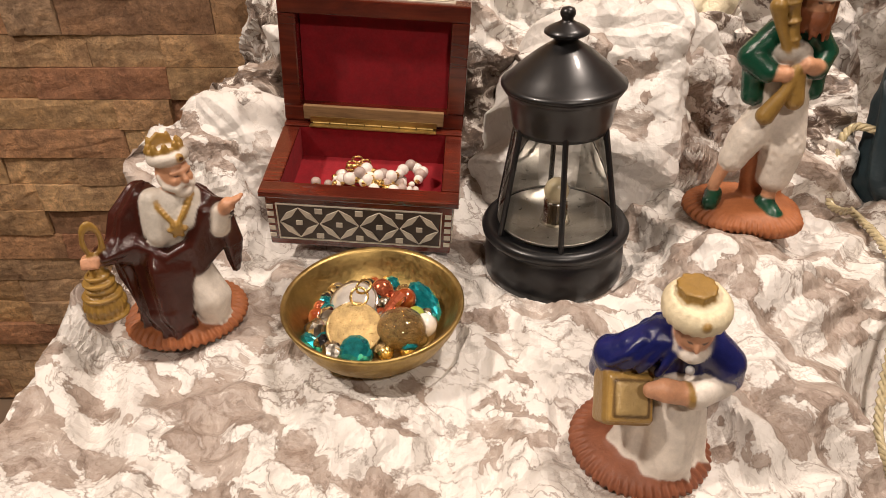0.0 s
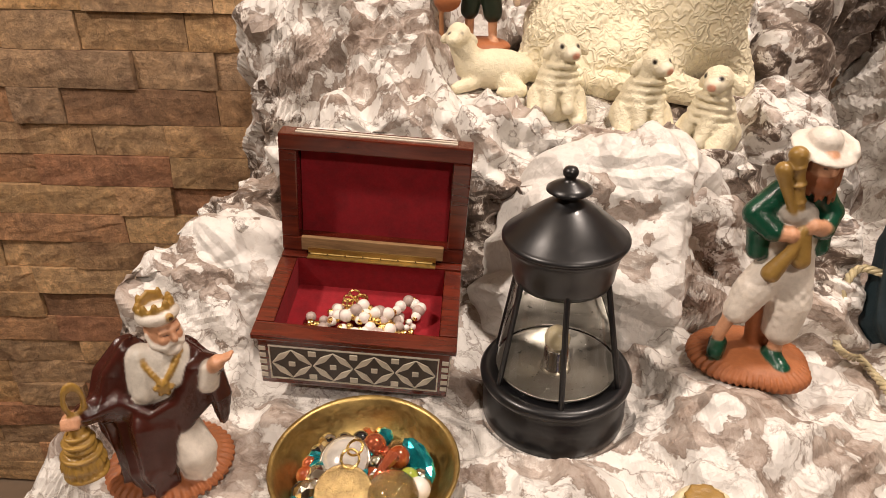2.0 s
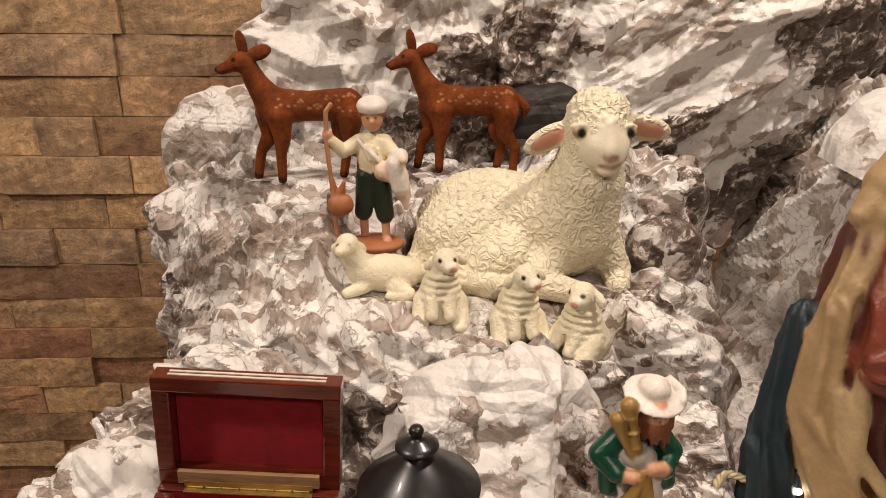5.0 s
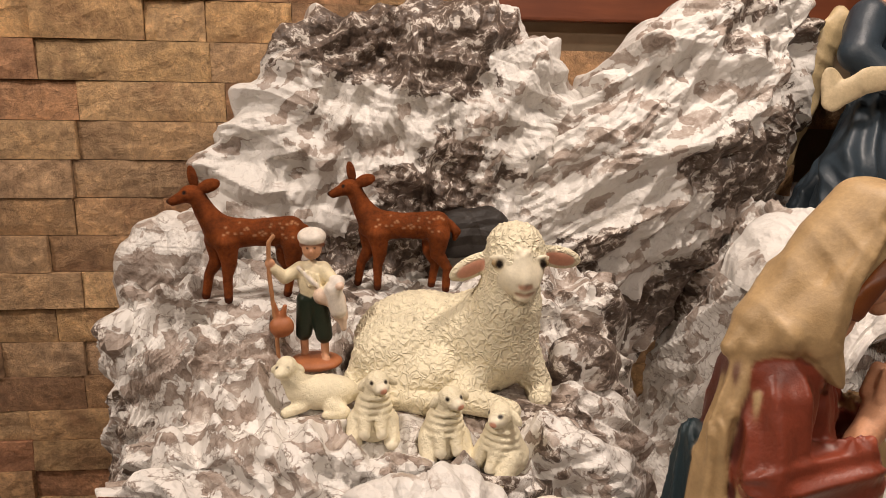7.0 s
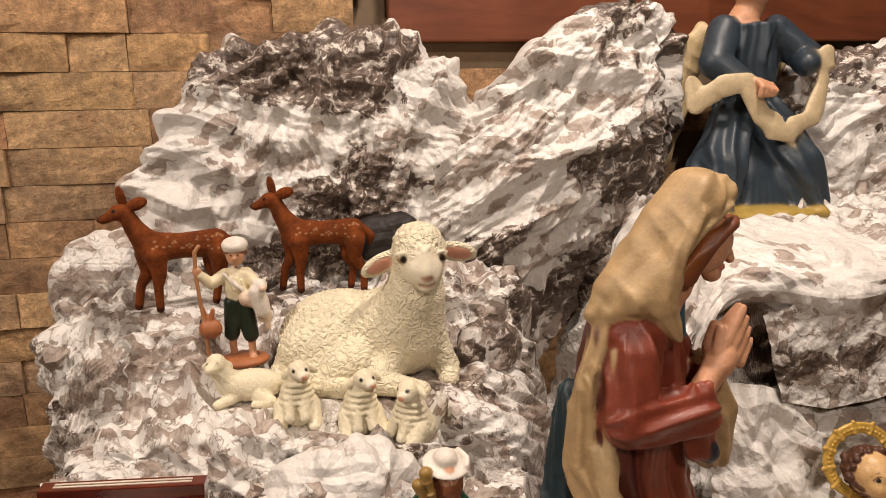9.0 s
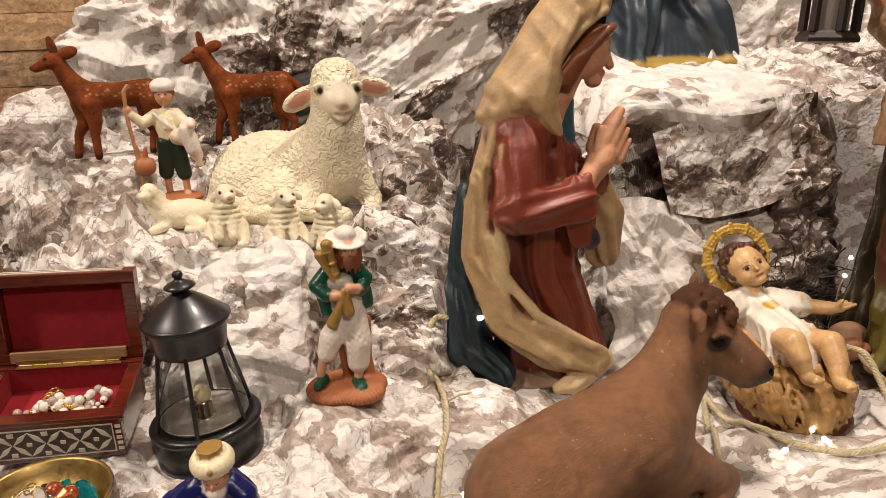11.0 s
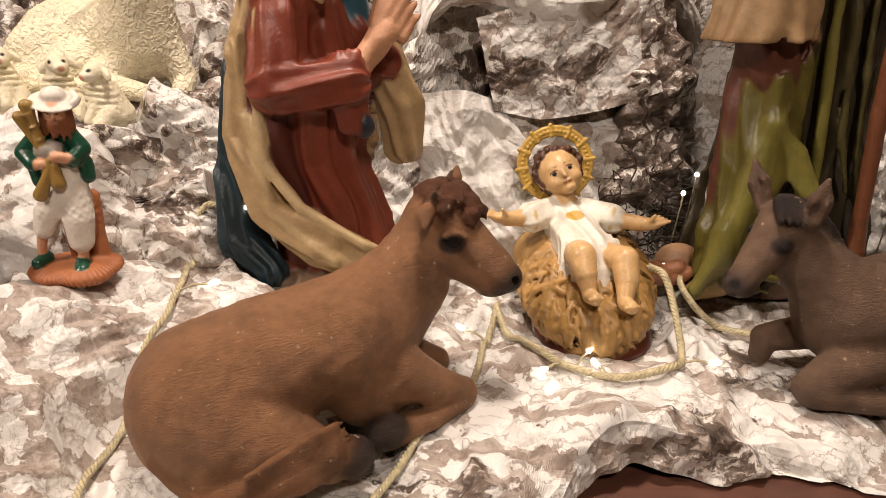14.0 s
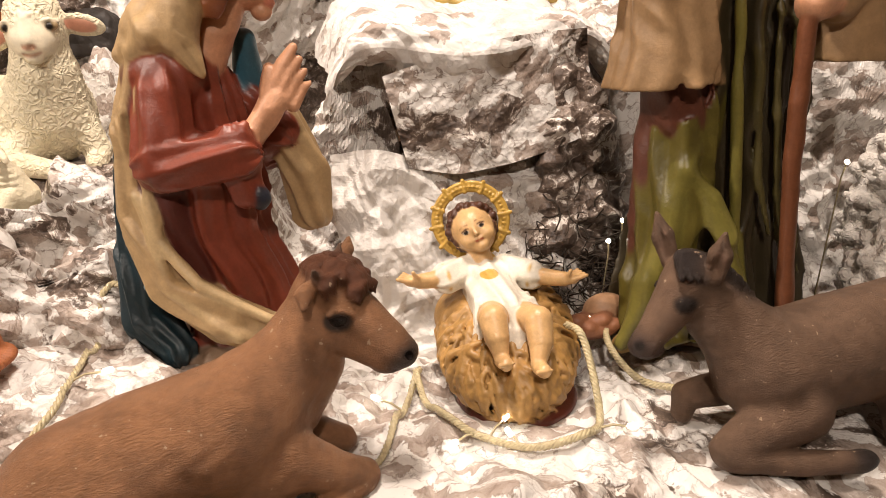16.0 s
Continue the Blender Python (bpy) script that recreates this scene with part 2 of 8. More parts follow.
def rock_paper(name, taupe=0.0, dark=0.0, cracks=1.0):
    """White wrapping paper printed with cracked grey-brown rock; taupe and dark raise the share of either print."""
    m, nt, b = material(name, 0.45)
    laid = node(nt, "ShaderNodeMapping")
    laid.inputs["Location"].default_value = (0.63, 0.41, 0.17)
    laid.inputs["Rotation"].default_value = (0.25, 0.2, 0.55)
    nt.links.new(coords(nt).outputs["Object"], laid.inputs["Vector"])

    def warped(vector, scale, detail, amount):
        bend = node(nt, "ShaderNodeTexNoise", Scale=scale, Detail=detail, Roughness=0.65)
        nt.links.new(vector, bend.inputs["Vector"])
        push = node(nt, "ShaderNodeVectorMath")
        push.operation = "MULTIPLY_ADD"
        nt.links.new(bend.outputs["Color"], push.inputs[0])
        push.inputs[1].default_value = (amount,) * 3
        nt.links.new(vector, push.inputs[2])
        return push.outputs[0]

    def cells(vector, scale, feature):
        n = node(nt, "ShaderNodeTexVoronoi", Scale=scale)
        n.feature = feature
        nt.links.new(vector, n.inputs["Vector"])
        return n

    long = node(nt, "ShaderNodeMapping")
    long.inputs["Scale"].default_value = (0.42, 1.2, 1.0)
    nt.links.new(warped(warped(laid.outputs[0], 11.0, 3.0, 0.05), 48.0, 7.0, 0.034), long.inputs["Vector"])
    w = long.outputs[0]
    zone = noise_tex(nt, 5.5, 8.0, 0.58, 0.0, w)
    band = noise_tex(nt, 9.0, 5.0, 0.55, 0.0, w)
    streak = noise_tex(nt, 62.0, 9.0, 0.72, 0.0, w)
    tint = nt.nodes.new("ShaderNodeSeparateColor")
    nt.links.new(cells(w, 52.0, "F1").outputs["Color"], tint.inputs[0])
    crack = cells(w, 52.0, "DISTANCE_TO_EDGE").outputs["Distance"]
    fine_crack = cells(w, 120.0, "DISTANCE_TO_EDGE").outputs["Distance"]
    white = ramp(nt, streak, [(0.30, (0.60, 0.56, 0.51)), (0.42, (0.735, 0.71, 0.67))])
    grey_print = ramp(nt, streak, [(0.36, (0.22, 0.162, 0.128)), (0.46, (0.36, 0.295, 0.25)), (0.60, (0.46, 0.395, 0.345)), (0.66, (0.72, 0.68, 0.63))])
    dark_print = ramp(nt, streak, [(0.36, (0.042, 0.029, 0.022)), (0.49, (0.115, 0.083, 0.064)), (0.555, (0.21, 0.163, 0.132)), (0.575, (0.68, 0.63, 0.57))])
    share = mixed(nt, 0.42, mixed(nt, 0.2, band, streak), tint.outputs[0])
    c = mixed(nt, ramp(nt, share, [(0.545 - taupe, grey(0.0)), (0.565 - taupe, grey(1.0))]), white, grey_print)
    worn = ramp(nt, streak, [(0.46, grey(1.0)), (0.56, grey(0.25))])
    c = mixed(nt, mixed(nt, 1.0, ramp(nt, crack, [(0.010, grey(0.92 * cracks)), (0.06, grey(0.0))]), worn, "MULTIPLY"), c, (0.20, 0.150, 0.118))
    busy = ramp(nt, band, [(0.47 - taupe, grey(0.0)), (0.54 - taupe, grey(0.8))])
    c = mixed(nt, mixed(nt, 1.0, ramp(nt, fine_crack, [(0.02, grey(0.8 * cracks)), (0.08, grey(0.0))]), mixed(nt, 1.0, busy, worn, "MULTIPLY"), "MULTIPLY"), c, (0.22, 0.165, 0.13))
    c = mixed(nt, ramp(nt, zone, [(0.575 - dark, grey(0.0)), (0.585 - dark, grey(1.0))]), c, dark_print)
    nt.links.new(c, b.inputs["Base Color"])
    # small creases: raised edges round flat pads
    ridges = mixed(nt, 0.45, ramp(nt, cells(laid.outputs[0], 52.0, "DISTANCE_TO_EDGE").outputs["Distance"], [(0.0, grey(1.0)), (0.30, grey(0.0))]),
                   ramp(nt, cells(laid.outputs[0], 120.0, "DISTANCE_TO_EDGE").outputs["Distance"], [(0.0, grey(1.0)), (0.30, grey(0.0))]))
    relief(nt, b, mixed(nt, 1.0, ridges, ramp(nt, noise_tex(nt, 14.0, 3.0), [(0.40, grey(0.2)), (0.62, grey(1.0))]), "MULTIPLY"), 0.35, 0.004)
    b.inputs["Specular IOR Level"].default_value = 0.4
    return m


def stone():
    m, nt, b = material("split_stone", 0.8)
    info = nt.nodes.new("ShaderNodeObjectInfo")
    tone = ramp(nt, info.outputs["Random"], [(0.0, (0.27, 0.15, 0.085)), (0.17, (0.50, 0.33, 0.17)), (0.34, (0.40, 0.27, 0.165)), (0.5, (0.60, 0.40, 0.21)), (0.66, (0.40, 0.20, 0.11)), (0.83, (0.52, 0.36, 0.19)), (1.0, (0.55, 0.34, 0.16))])
    shift = node(nt, "ShaderNodeVectorMath")
    shift.operation = "MULTIPLY_ADD"
    nt.links.new(info.outputs["Random"], shift.inputs[0])
    shift.inputs[1].default_value = (37.0, 11.0, 23.0)
    nt.links.new(nt.nodes.new("ShaderNodeNewGeometry").outputs["Position"], shift.inputs[2])
    v = shift.outputs[0]
    big = noise_tex(nt, 11.0, 9.0, 0.66, 0.3, v)
    small = noise_tex(nt, 70.0, 9.0, 0.76, 0.2, v)
    cleft = noise_tex(nt, 24.0, 7.0, 0.62, 1.2, v)
    c = mixed(nt, 0.85, tone, ramp(nt, big, [(0.34, (0.52, 0.44, 0.42)), (0.47, (0.92, 0.90, 0.88)), (0.56, (1.12, 1.06, 0.98)), (0.68, (1.45, 1.40, 1.30))]), "MULTIPLY")
    c = mixed(nt, 0.8, c, ramp(nt, small, [(0.34, grey(0.50)), (0.52, grey(1.0)), (0.66, grey(1.5))]), "MULTIPLY")
    c = mixed(nt, ramp(nt, cleft, [(0.487, grey(0.0)), (0.497, grey(0.45)), (0.503, grey(0.45)), (0.513, grey(0.0))]), c, (0.11, 0.065, 0.040))
    nt.links.new(c, b.inputs["Base Color"])
    relief(nt, b, mixed(nt, 0.4, mixed(nt, 0.4, big, cleft), small), 1.0, 0.014)
    return m


def resin(name, rough=0.45, scale=60.0, strength=0.25, wool=0.0, fur=0.0, mottle=0.35, specks=0.0, sheen=0.5):
    """Cast resin painted by hand; the paint sits in the mesh's own colours, its gloss in their alpha."""
    m, nt, b = material(name, rough)
    paint = nt.nodes.new("ShaderNodeAttribute")
    paint.attribute_name = "paint"
    n1 = noise_tex(nt, scale, 5.0, 0.6)
    n2 = noise_tex(nt, scale * 5, 4.0, 0.65)
    c = mixed(nt, mottle, paint.outputs["Color"], ramp(nt, n1, [(0.3, grey(0.45)), (0.5, grey(0.95)), (0.72, grey(1.5))]), "MULTIPLY")
    c = mixed(nt, mottle * 0.6, c, ramp(nt, n2, [(0.35, grey(0.6)), (0.65, grey(1.35))]), "MULTIPLY")
    if specks:
        c = mixed(nt, ramp(nt, noise_tex(nt, specks, 3.0, 0.6), [(0.68, grey(0.0)), (0.71, grey(0.7))]), c, (0.46, 0.34, 0.23))
    nt.links.new(c, b.inputs["Base Color"])
    nt.links.new(paint.outputs["Alpha"], b.inputs["Roughness"])
    b.inputs["Specular IOR Level"].default_value = sheen
    if wool:
        lock = ramp(nt, noise_tex(nt, wool * 0.5, 1.0, 0.5, 0.6), [(0.34, grey(0.0)), (0.50, grey(1.0)), (0.66, grey(0.0))])
        lock = mixed(nt, 1.0, lock, ramp(nt, paint.outputs["Alpha"], [(0.53, grey(0.0)), (0.58, grey(1.0))]), "MULTIPLY")
        relief(nt, b, mixed(nt, 0.1, lock, n2), strength, 0.8 / wool)
    elif fur:
        st = node(nt, "ShaderNodeMapping")
        st.inputs["Scale"].default_value = (0.35, 1.0, 1.0)
        nt.links.new(coords(nt).outputs["Object"], st.inputs["Vector"])
        relief(nt, b, noise_tex(nt, fur, 4.0, 0.7, 0.8, st.outputs[0]), strength, 0.003)
    else:
        relief(nt, b, mixed(nt, 0.5, n1, n2), strength, 0.004)
    return m


def plain(name, colour, rough, metal=0.0, scale=40.0, mottle=0.3, bump=0.1, coat=0.0, patchy=1.0):
    m, nt, b = material(name, rough, metal, colour)
    n1 = noise_tex(nt, scale, 5.0, 0.6)
    n2 = noise_tex(nt, scale * 6, 4.0, 0.65)
    c = mixed(nt, mottle, colour, ramp(nt, n1, [(0.3, grey(0.4)), (0.5, grey(0.95)), (0.72, grey(1.45))]), "MULTIPLY")
    nt.links.new(c, b.inputs["Base Color"])
    r = ramp(nt, n2, [(0.3, grey(max(0.02, rough - 0.12 * patchy))), (0.7, grey(min(1, rough + 0.15 * patchy)))])
    nt.links.new(r, b.inputs["Roughness"])
    if bump:
        relief(nt, b, mixed(nt, 0.5, n1, n2), bump, 0.002)
    b.inputs["Coat Weight"].default_value = coat
    return m


def wood(name, dark, light, scale=30.0, rough=0.4, coat=0.0, along=(0.12, 1, 1)):
    m, nt, b = material(name, rough)
    st = node(nt, "ShaderNodeMapping")
    st.inputs["Scale"].default_value = along
    nt.links.new(coords(nt).outputs["Object"], st.inputs["Vector"])
    g = noise_tex(nt, scale * 4, 6.0, 0.65, 1.2, st.outputs[0])
    c = ramp(nt, g, [(0.3, dark), (0.68, light)])
    c = mixed(nt, 0.4, c, ramp(nt, noise_tex(nt, scale, 4.0), [(0.3, grey(0.5)), (0.7, grey(1.3))]), "MULTIPLY")
    nt.links.new(c, b.inputs["Base Color"])
    relief(nt, b, g, 0.15, 0.001)
    b.inputs["Coat Weight"].default_value = coat
    b.inputs["Coat Roughness"].default_value = 0.2
    return m


PAPER = rock_paper("rock_print_paper", -0.016, -0.03, 0.8)
TERRACE_PAPER = rock_paper("terrace_print_paper", 0.016, 0.012)
WHITEPAPER = rock_paper("pale_print_paper", -0.12, -0.2, 0.2)
DARKPAPER = rock_paper("dark_rock_print_paper", -0.04, 0.085, 0.25)
SPECKLED = rock_paper("speckled_print_paper", 0.02, -0.04)
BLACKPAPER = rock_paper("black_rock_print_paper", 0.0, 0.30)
STONE = stone()
RESIN = resin("painted_resin", mottle=0.28)
LAMBSWOOL = resin("lamb_resin", wool=560.0, strength=0.35, mottle=0.15)
WOOL = resin("wool_resin", wool=260.0, strength=0.6, mottle=0.2)
FUR = resin("fur_resin", fur=640.0, scale=26.0, strength=0.75, mottle=0.55, specks=150.0, sheen=0.28)
FLOCK = resin("flocked_plastic", fur=600.0, scale=45.0, strength=0.6, mottle=0.9, sheen=0.12)
BLACK = plain("black_lacquered_tin", (0.009, 0.009, 0.010), 0.34, 0.0, mottle=0.1, bump=0.0, coat=0.15, patchy=0.25)
BRASS = plain("worn_brass", (0.45, 0.32, 0.12), 0.42, 1.0, scale=55, mottle=0.55, bump=0.12)
GOLD = plain("gilt_metal", (0.83, 0.60, 0.22), 0.25, 1.0, scale=90, mottle=0.3)
STEEL = plain("nickel_metal", (0.62, 0.58, 0.50), 0.16, 1.0, mottle=0.12, bump=0.0)
PEARL = plain("pearl", (0.80, 0.74, 0.68), 0.16, 0.0, mottle=0.15, bump=0.0, coat=0.6)
VELVET = plain("red_velvet", (0.24, 0.004, 0.010), 0.95, mottle=0.35, bump=0.15, scale=120)
ROSEWOOD = wood("lacquered_rosewood", (0.050, 0.007, 0.004), (0.150, 0.022, 0.009), 26, 0.22, 0.9)
RAWWOOD = wood("raw_wood_strip", (0.16, 0.09, 0.04), (0.36, 0.22, 0.10), 40, 0.6)
BONE = plain("bone_inlay", (0.62, 0.57, 0.47), 0.4, scale=120, mottle=0.3)
EBONY = plain("dark_inlay", (0.06, 0.045, 0.035), 0.45, scale=120, mottle=0.3)
PANEL = wood("wood_panelling", (0.10, 0.025, 0.010), (0.20, 0.058, 0.022), 6, 0.45)
TABLEWOOD = wood("dark_table_wood", (0.075, 0.028, 0.017), (0.13, 0.052, 0.032), 10, 0.5)
PLASTER = plain("cream_plaster", (0.62, 0.55, 0.45), 0.9, scale=3, mottle=0.12, bump=0.05)
FLOORTILE = plain("brown_floor_tiles", (0.22, 0.16, 0.11), 0.5, scale=4, mottle=0.4)


def pane(name):
    """Thin clear glass: see-through, with a faint gloss."""
    m = bpy.data.materials.new(name)
    m.use_nodes = True
    nt = m.node_tree
    nt.nodes.remove(nt.nodes["Principled BSDF"])
    clear, shine, edge, mix = (nt.nodes.new(k) for k in ("ShaderNodeBsdfTransparent", "ShaderNodeBsdfGlossy", "ShaderNodeFresnel", "ShaderNodeMixShader"))
    clear.inputs["Color"].default_value = (0.93, 0.93, 0.91, 1)
    shine.inputs["Roughness"].default_value = 0.03
    nt.links.new(edge.outputs[0], mix.inputs[0])
    nt.links.new(clear.outputs[0], mix.inputs[1])
    nt.links.new(shine.outputs[0], mix.inputs[2])
    nt.links.new(mix.outputs[0], nt.nodes["Material Output"].inputs["Surface"])
    return m


GLASS = pane("clear_glass")


# ---------------------------------------------------------------- the room
def structure(name, bm, mat, label, category):
    return tagged(part(name, bm, mat), label, category, kind="structure")


structure("floor", block((7, 6, 0.04), (0.3, -1.8, -0.78)), FLOORTILE, "brown tiled floor below the table", "floor")
structure("ceiling", block((7, 6, 0.04), (0.3, -1.8, 1.74)), PLASTER, "plain cream plaster ceiling", "ceiling")
structure("wall_south", block((7, 0.1, 2.6), (0.3, -4.85, 0.48)), PLASTER, "plain cream plaster wall", "wall")
structure("wall_west", block((0.1, 6, 2.6), (-3.25, -1.8, 0.48)), PLASTER, "plain cream plaster wall", "wall")
structure("wall_east", block((0.1, 6, 2.6), (3.85, -1.8, 0.48)), PLASTER, "plain cream plaster wall", "wall")
wall = structure("wall_north", block((7, 0.1, 2.6), (0.3, 1.125, 0.48)), plain("mortar_bed", (0.26, 0.19, 0.12), 0.95, scale=20), "wall clad in brown split-stone slips", "wall")
structure("trim_panel", block((1.6, 0.03, 0.9), (0.262 + 0.8, 1.058, 0.600 + 0.45), 0.004), PANEL, "varnished reddish-brown wooden panel on the stone wall", "wall panel")


# ---------------------------------------------------------------- crumpled paper
def hashed(i, j, seed):
    x = np.sin(i * 127.1 + j * 311.7 + seed * 74.7) * 43758.5453
    return x - np.floor(x)


def lattice(a, b, seed):
    """Flat triangles with random corner heights on a lattice of unit size."""
    s = (a + b) * 0.3660254
    i, j = np.floor(a + s), np.floor(b + s)
    x, y = a + s - i, b + s - j
    h00, h11 = hashed(i, j, seed), hashed(i + 1, j + 1, seed)
    h10, h01 = hashed(i + 1, j, seed), hashed(i, j + 1, seed)
    return np.where(x > y, h00 * (1 - x) + h10 * (x - y) + h11 * y, h00 * (1 - y) + h01 * (y - x) + h11 * x) - 0.5


def facets(u, v, size, seed, long=1.0):
    """Flat, irregular facets with straight creases between them."""
    t = seed * 1.7
    a, b = (u * math.cos(t) + v * math.sin(t)) / (size * long), (v * math.cos(t) - u * math.sin(t)) / size
    a, b = a + 1.5 * lattice(a * 0.55 + 3, b * 0.55, seed + 31), b + 1.5 * lattice(a * 0.55, b * 0.55 + 9, seed + 47)
    return lattice(a, b, seed)


def worley(u, v, size, seed, long=1.0):
    """Distance to the nearest of scattered points: pads that sink between sharp raised ridges."""
    t = seed * 2.3
    a, b = (u * math.cos(t) + v * math.sin(t)) / (size * long), (v * math.cos(t) - u * math.sin(t)) / size
    a, b = a + 0.8 * lattice(a * 0.5 + 5, b * 0.5, seed + 17), b + 0.8 * lattice(a * 0.5, b * 0.5 + 4, seed + 23)
    i, j = np.floor(a), np.floor(b)
    best = np.full(a.shape, 9.0)
    for di in (-1, 0, 1):
        for dj in (-1, 0, 1):
            px, py = i + di + hashed(i + di, j + dj, seed), j + dj + hashed(i + di, j + dj, seed + 9.1)
            best = np.minimum(best, (a - px) ** 2 + (b - py) ** 2)
    return np.sqrt(best) - 0.45


def creases(u, v, size, seed, count, steep):
    """Crossing straight folds: flat many-cornered facets between sharp ridges and valleys."""
    rnd = random.Random(int(seed * 101))
    h = 0.0
    for k in range(count):
        a, wide = math.pi * (k + rnd.uniform(0.1, 0.9)) / count, size * rnd.uniform(0.7, 1.5)
        along = u * math.cos(a) + v * math.sin(a) + 0.9 * wide * lattice(u / (2.1 * wide) + 7 * k, v / (2.1 * wide), seed + 3.7 * k)
        t = along / wide + rnd.random()
        gate = np.clip(0.5 + 1.6 * lattice(u / (3.1 * wide), v / (3.1 * wide) + 5 * k, seed + 1.9 * k), 0.1, 1)
        h = h + steep * wide * gate * (np.abs(t - np.floor(t) - 0.5) - 0.25)
    return h


def crumple(u, v, seed, amp=1.0, coarse=1.0):
    """Creased paper: straight folds between flat facets, from hand size down to a few millimetres."""
    big = facets(u, v, 0.125, seed, 1.3) * 0.034 * coarse
    fold = worley(u, v, 0.085, seed + 3, 1.6) * 0.022 * coarse
    mid = creases(u, v, 0.075, seed + 5.2, 4, 0.32)
    low = creases(u, v, 0.036, seed + 7.6, 5, 0.50)
    calm = np.clip(facets(u, v, 0.09, seed + 19) * 2.4 + 0.55, 0.15, 1)
    fine = creases(u, v, 0.0165, seed + 11.3, 4, 0.48)
    return amp * (big + fold + mid + low + calm * fine)


def sheet(name, x, y, z, u, v, seed, amp, label, keep=None, category="paper", smooth=False, print_on=None, coarse=1.0):
    """A paper sheet on a grid of points, creased along its normals."""
    p = np.stack([x, y, z], -1)
    n = np.cross(np.gradient(p, axis=0), np.gradient(p, axis=1))
    n /= np.linalg.norm(n, axis=-1, keepdims=True) + 1e-12
    p = p + n * (crumple(u, v, seed, 1.0, coarse) * amp)[..., None]
    r, c = x.shape
    idx = np.arange(r * c).reshape(r, c)
    q = np.stack([idx[:-1, :-1], idx[1:, :-1], idx[1:, 1:], idx[:-1, 1:]], -1).reshape(-1, 4)
    if keep is not None:
        k = keep.ravel()
        q = q[k[q].all(1)]
    me = bpy.data.meshes.new(name)
    me.vertices.add(r * c)
    me.vertices.foreach_set("co", p.astype(np.float32).ravel())
    me.loops.add(q.size)
    me.loops.foreach_set("vertex_index", q.astype(np.int32).ravel())
    me.polygons.add(len(q))
    me.polygons.foreach_set("loop_start", np.arange(0, q.size, 4, dtype=np.int32))
    me.polygons.foreach_set("use_smooth", np.full(len(q), smooth))
    me.update(calc_edges=True)
    me.materials.append(print_on or PAPER)
    return tagged(new(name, me), label, category)


def sst(a, b, t):
    t = np.clip((t - a) / (b - a), 0, 1)
    return t * t * (3 - 2 * t)


def hump(x, y, cx, cy, rx, ry, power=2.0):
    return np.exp(-(((x - cx) / rx) ** 2 + ((y - cy) / ry) ** 2) ** (power / 2))


def ground(x, y):
    """Height of the paper landscape."""
    z = 0.014 - 0.056 * sst(0.34, 0.60, x) - 0.052 * sst(0.16, 0.30, x) * sst(0.38, 0.29, y) * (1 - sst(0.42, 0.58, x))
    z = z + 0.035 * hump(x, y, 0.63, 0.225, 0.14, 0.05) + 0.03 * hump(x, y, 0.22, 0.40, 0.09, 0.12, 3)
    z = z - 0.03 * sst(0.70, 0.95, x) * sst(0.28, 0.16, y)
    # stepped terraces for the animals
    fall = 1 - sst(0.30 + 0.10 * sst(0.66, 0.82, y), 0.42 + 0.08 * sst(0.66, 0.82, y), x)
    z = z + fall * (0.066 * sst(0.455, 0.50, y) * (1 - sst(-0.165, -0.135, x)) * (1 - sst(0.56, 0.62, y))
                    + 0.150 * sst(0.535, 0.615, y) + 0.015 * sst(0.66, 0.72, y) + 0.05 * sst(0.715, 0.80, y) * (1 - 0.5 * sst(0.05, 0.12, x) * sst(0.86, 0.80, y))
                    + 0.020 * sst(0.82, 0.86, y))
    for top, cx, cy, rx, ry in ((0.150, 0.13, 0.545, 0.110, 0.066), (0.150, 0.20, 0.590, 0.085, 0.055), (0.122, 0.215, 0.535, 0.085, 0.055), (0.105, 0.30, 0.56, 0.10, 0.09), (0.103, -0.168, 0.540, 0.062, 0.058), (0.045, -0.215, 0.350, 0.045, 0.050)):
        h = hump(x, y, cx, cy, rx, ry, 4)
        z = np.maximum(z, top * h - 0.3 * (1 - h))
    z = z - 0.022 * hump(x, y, 0.43, 0.215, 0.15, 0.075, 3)
    # the ledge behind the manger
    brow = 0.615 - 0.045 * sst(0.60, 0.68, x)
    rise = sst(brow - 0.035, brow + 0.005, y) * 0.16 + sst(brow, brow + 0.030, y) * 0.16 + 0.08 * sst(0.66, 0.95, y)
    z = z + sst(0.46, 0.60, x - 0.25 * np.clip(y - 0.62, 0, 0.25)) * rise
    # the far left side hangs down beside the table
    z = z - (1.3 * np.clip(-0.115 - x, 0, 0.2) * sst(0.53, 0.60, y) + 1.6 * np.clip(-0.105 - x, 0, 0.2) * sst(0.66, 0.74, y)) * (1 - sst(0.80, 0.87, y))
    edge = -0.244 + 0.012 * sst(0.46, 0.56, y) + 0.030 * sst(0.78, 0.84, y) + 0.008 * np.sin(23 * y) + 0.02 * sst(0.3, 0.2, y)
    z = z - 4.0 * np.clip(edge - x, 0, 0.16) - 0.5 * np.clip(edge - x, 0, 1)
    return z


def front(x):
    """The near edge of the paper."""
    return 0.10 + 0.098 * sst(0.52, 0.70, x) - 0.05 * sst(0.78, 0.92, x) + 0.008 * np.sin(31 * x)


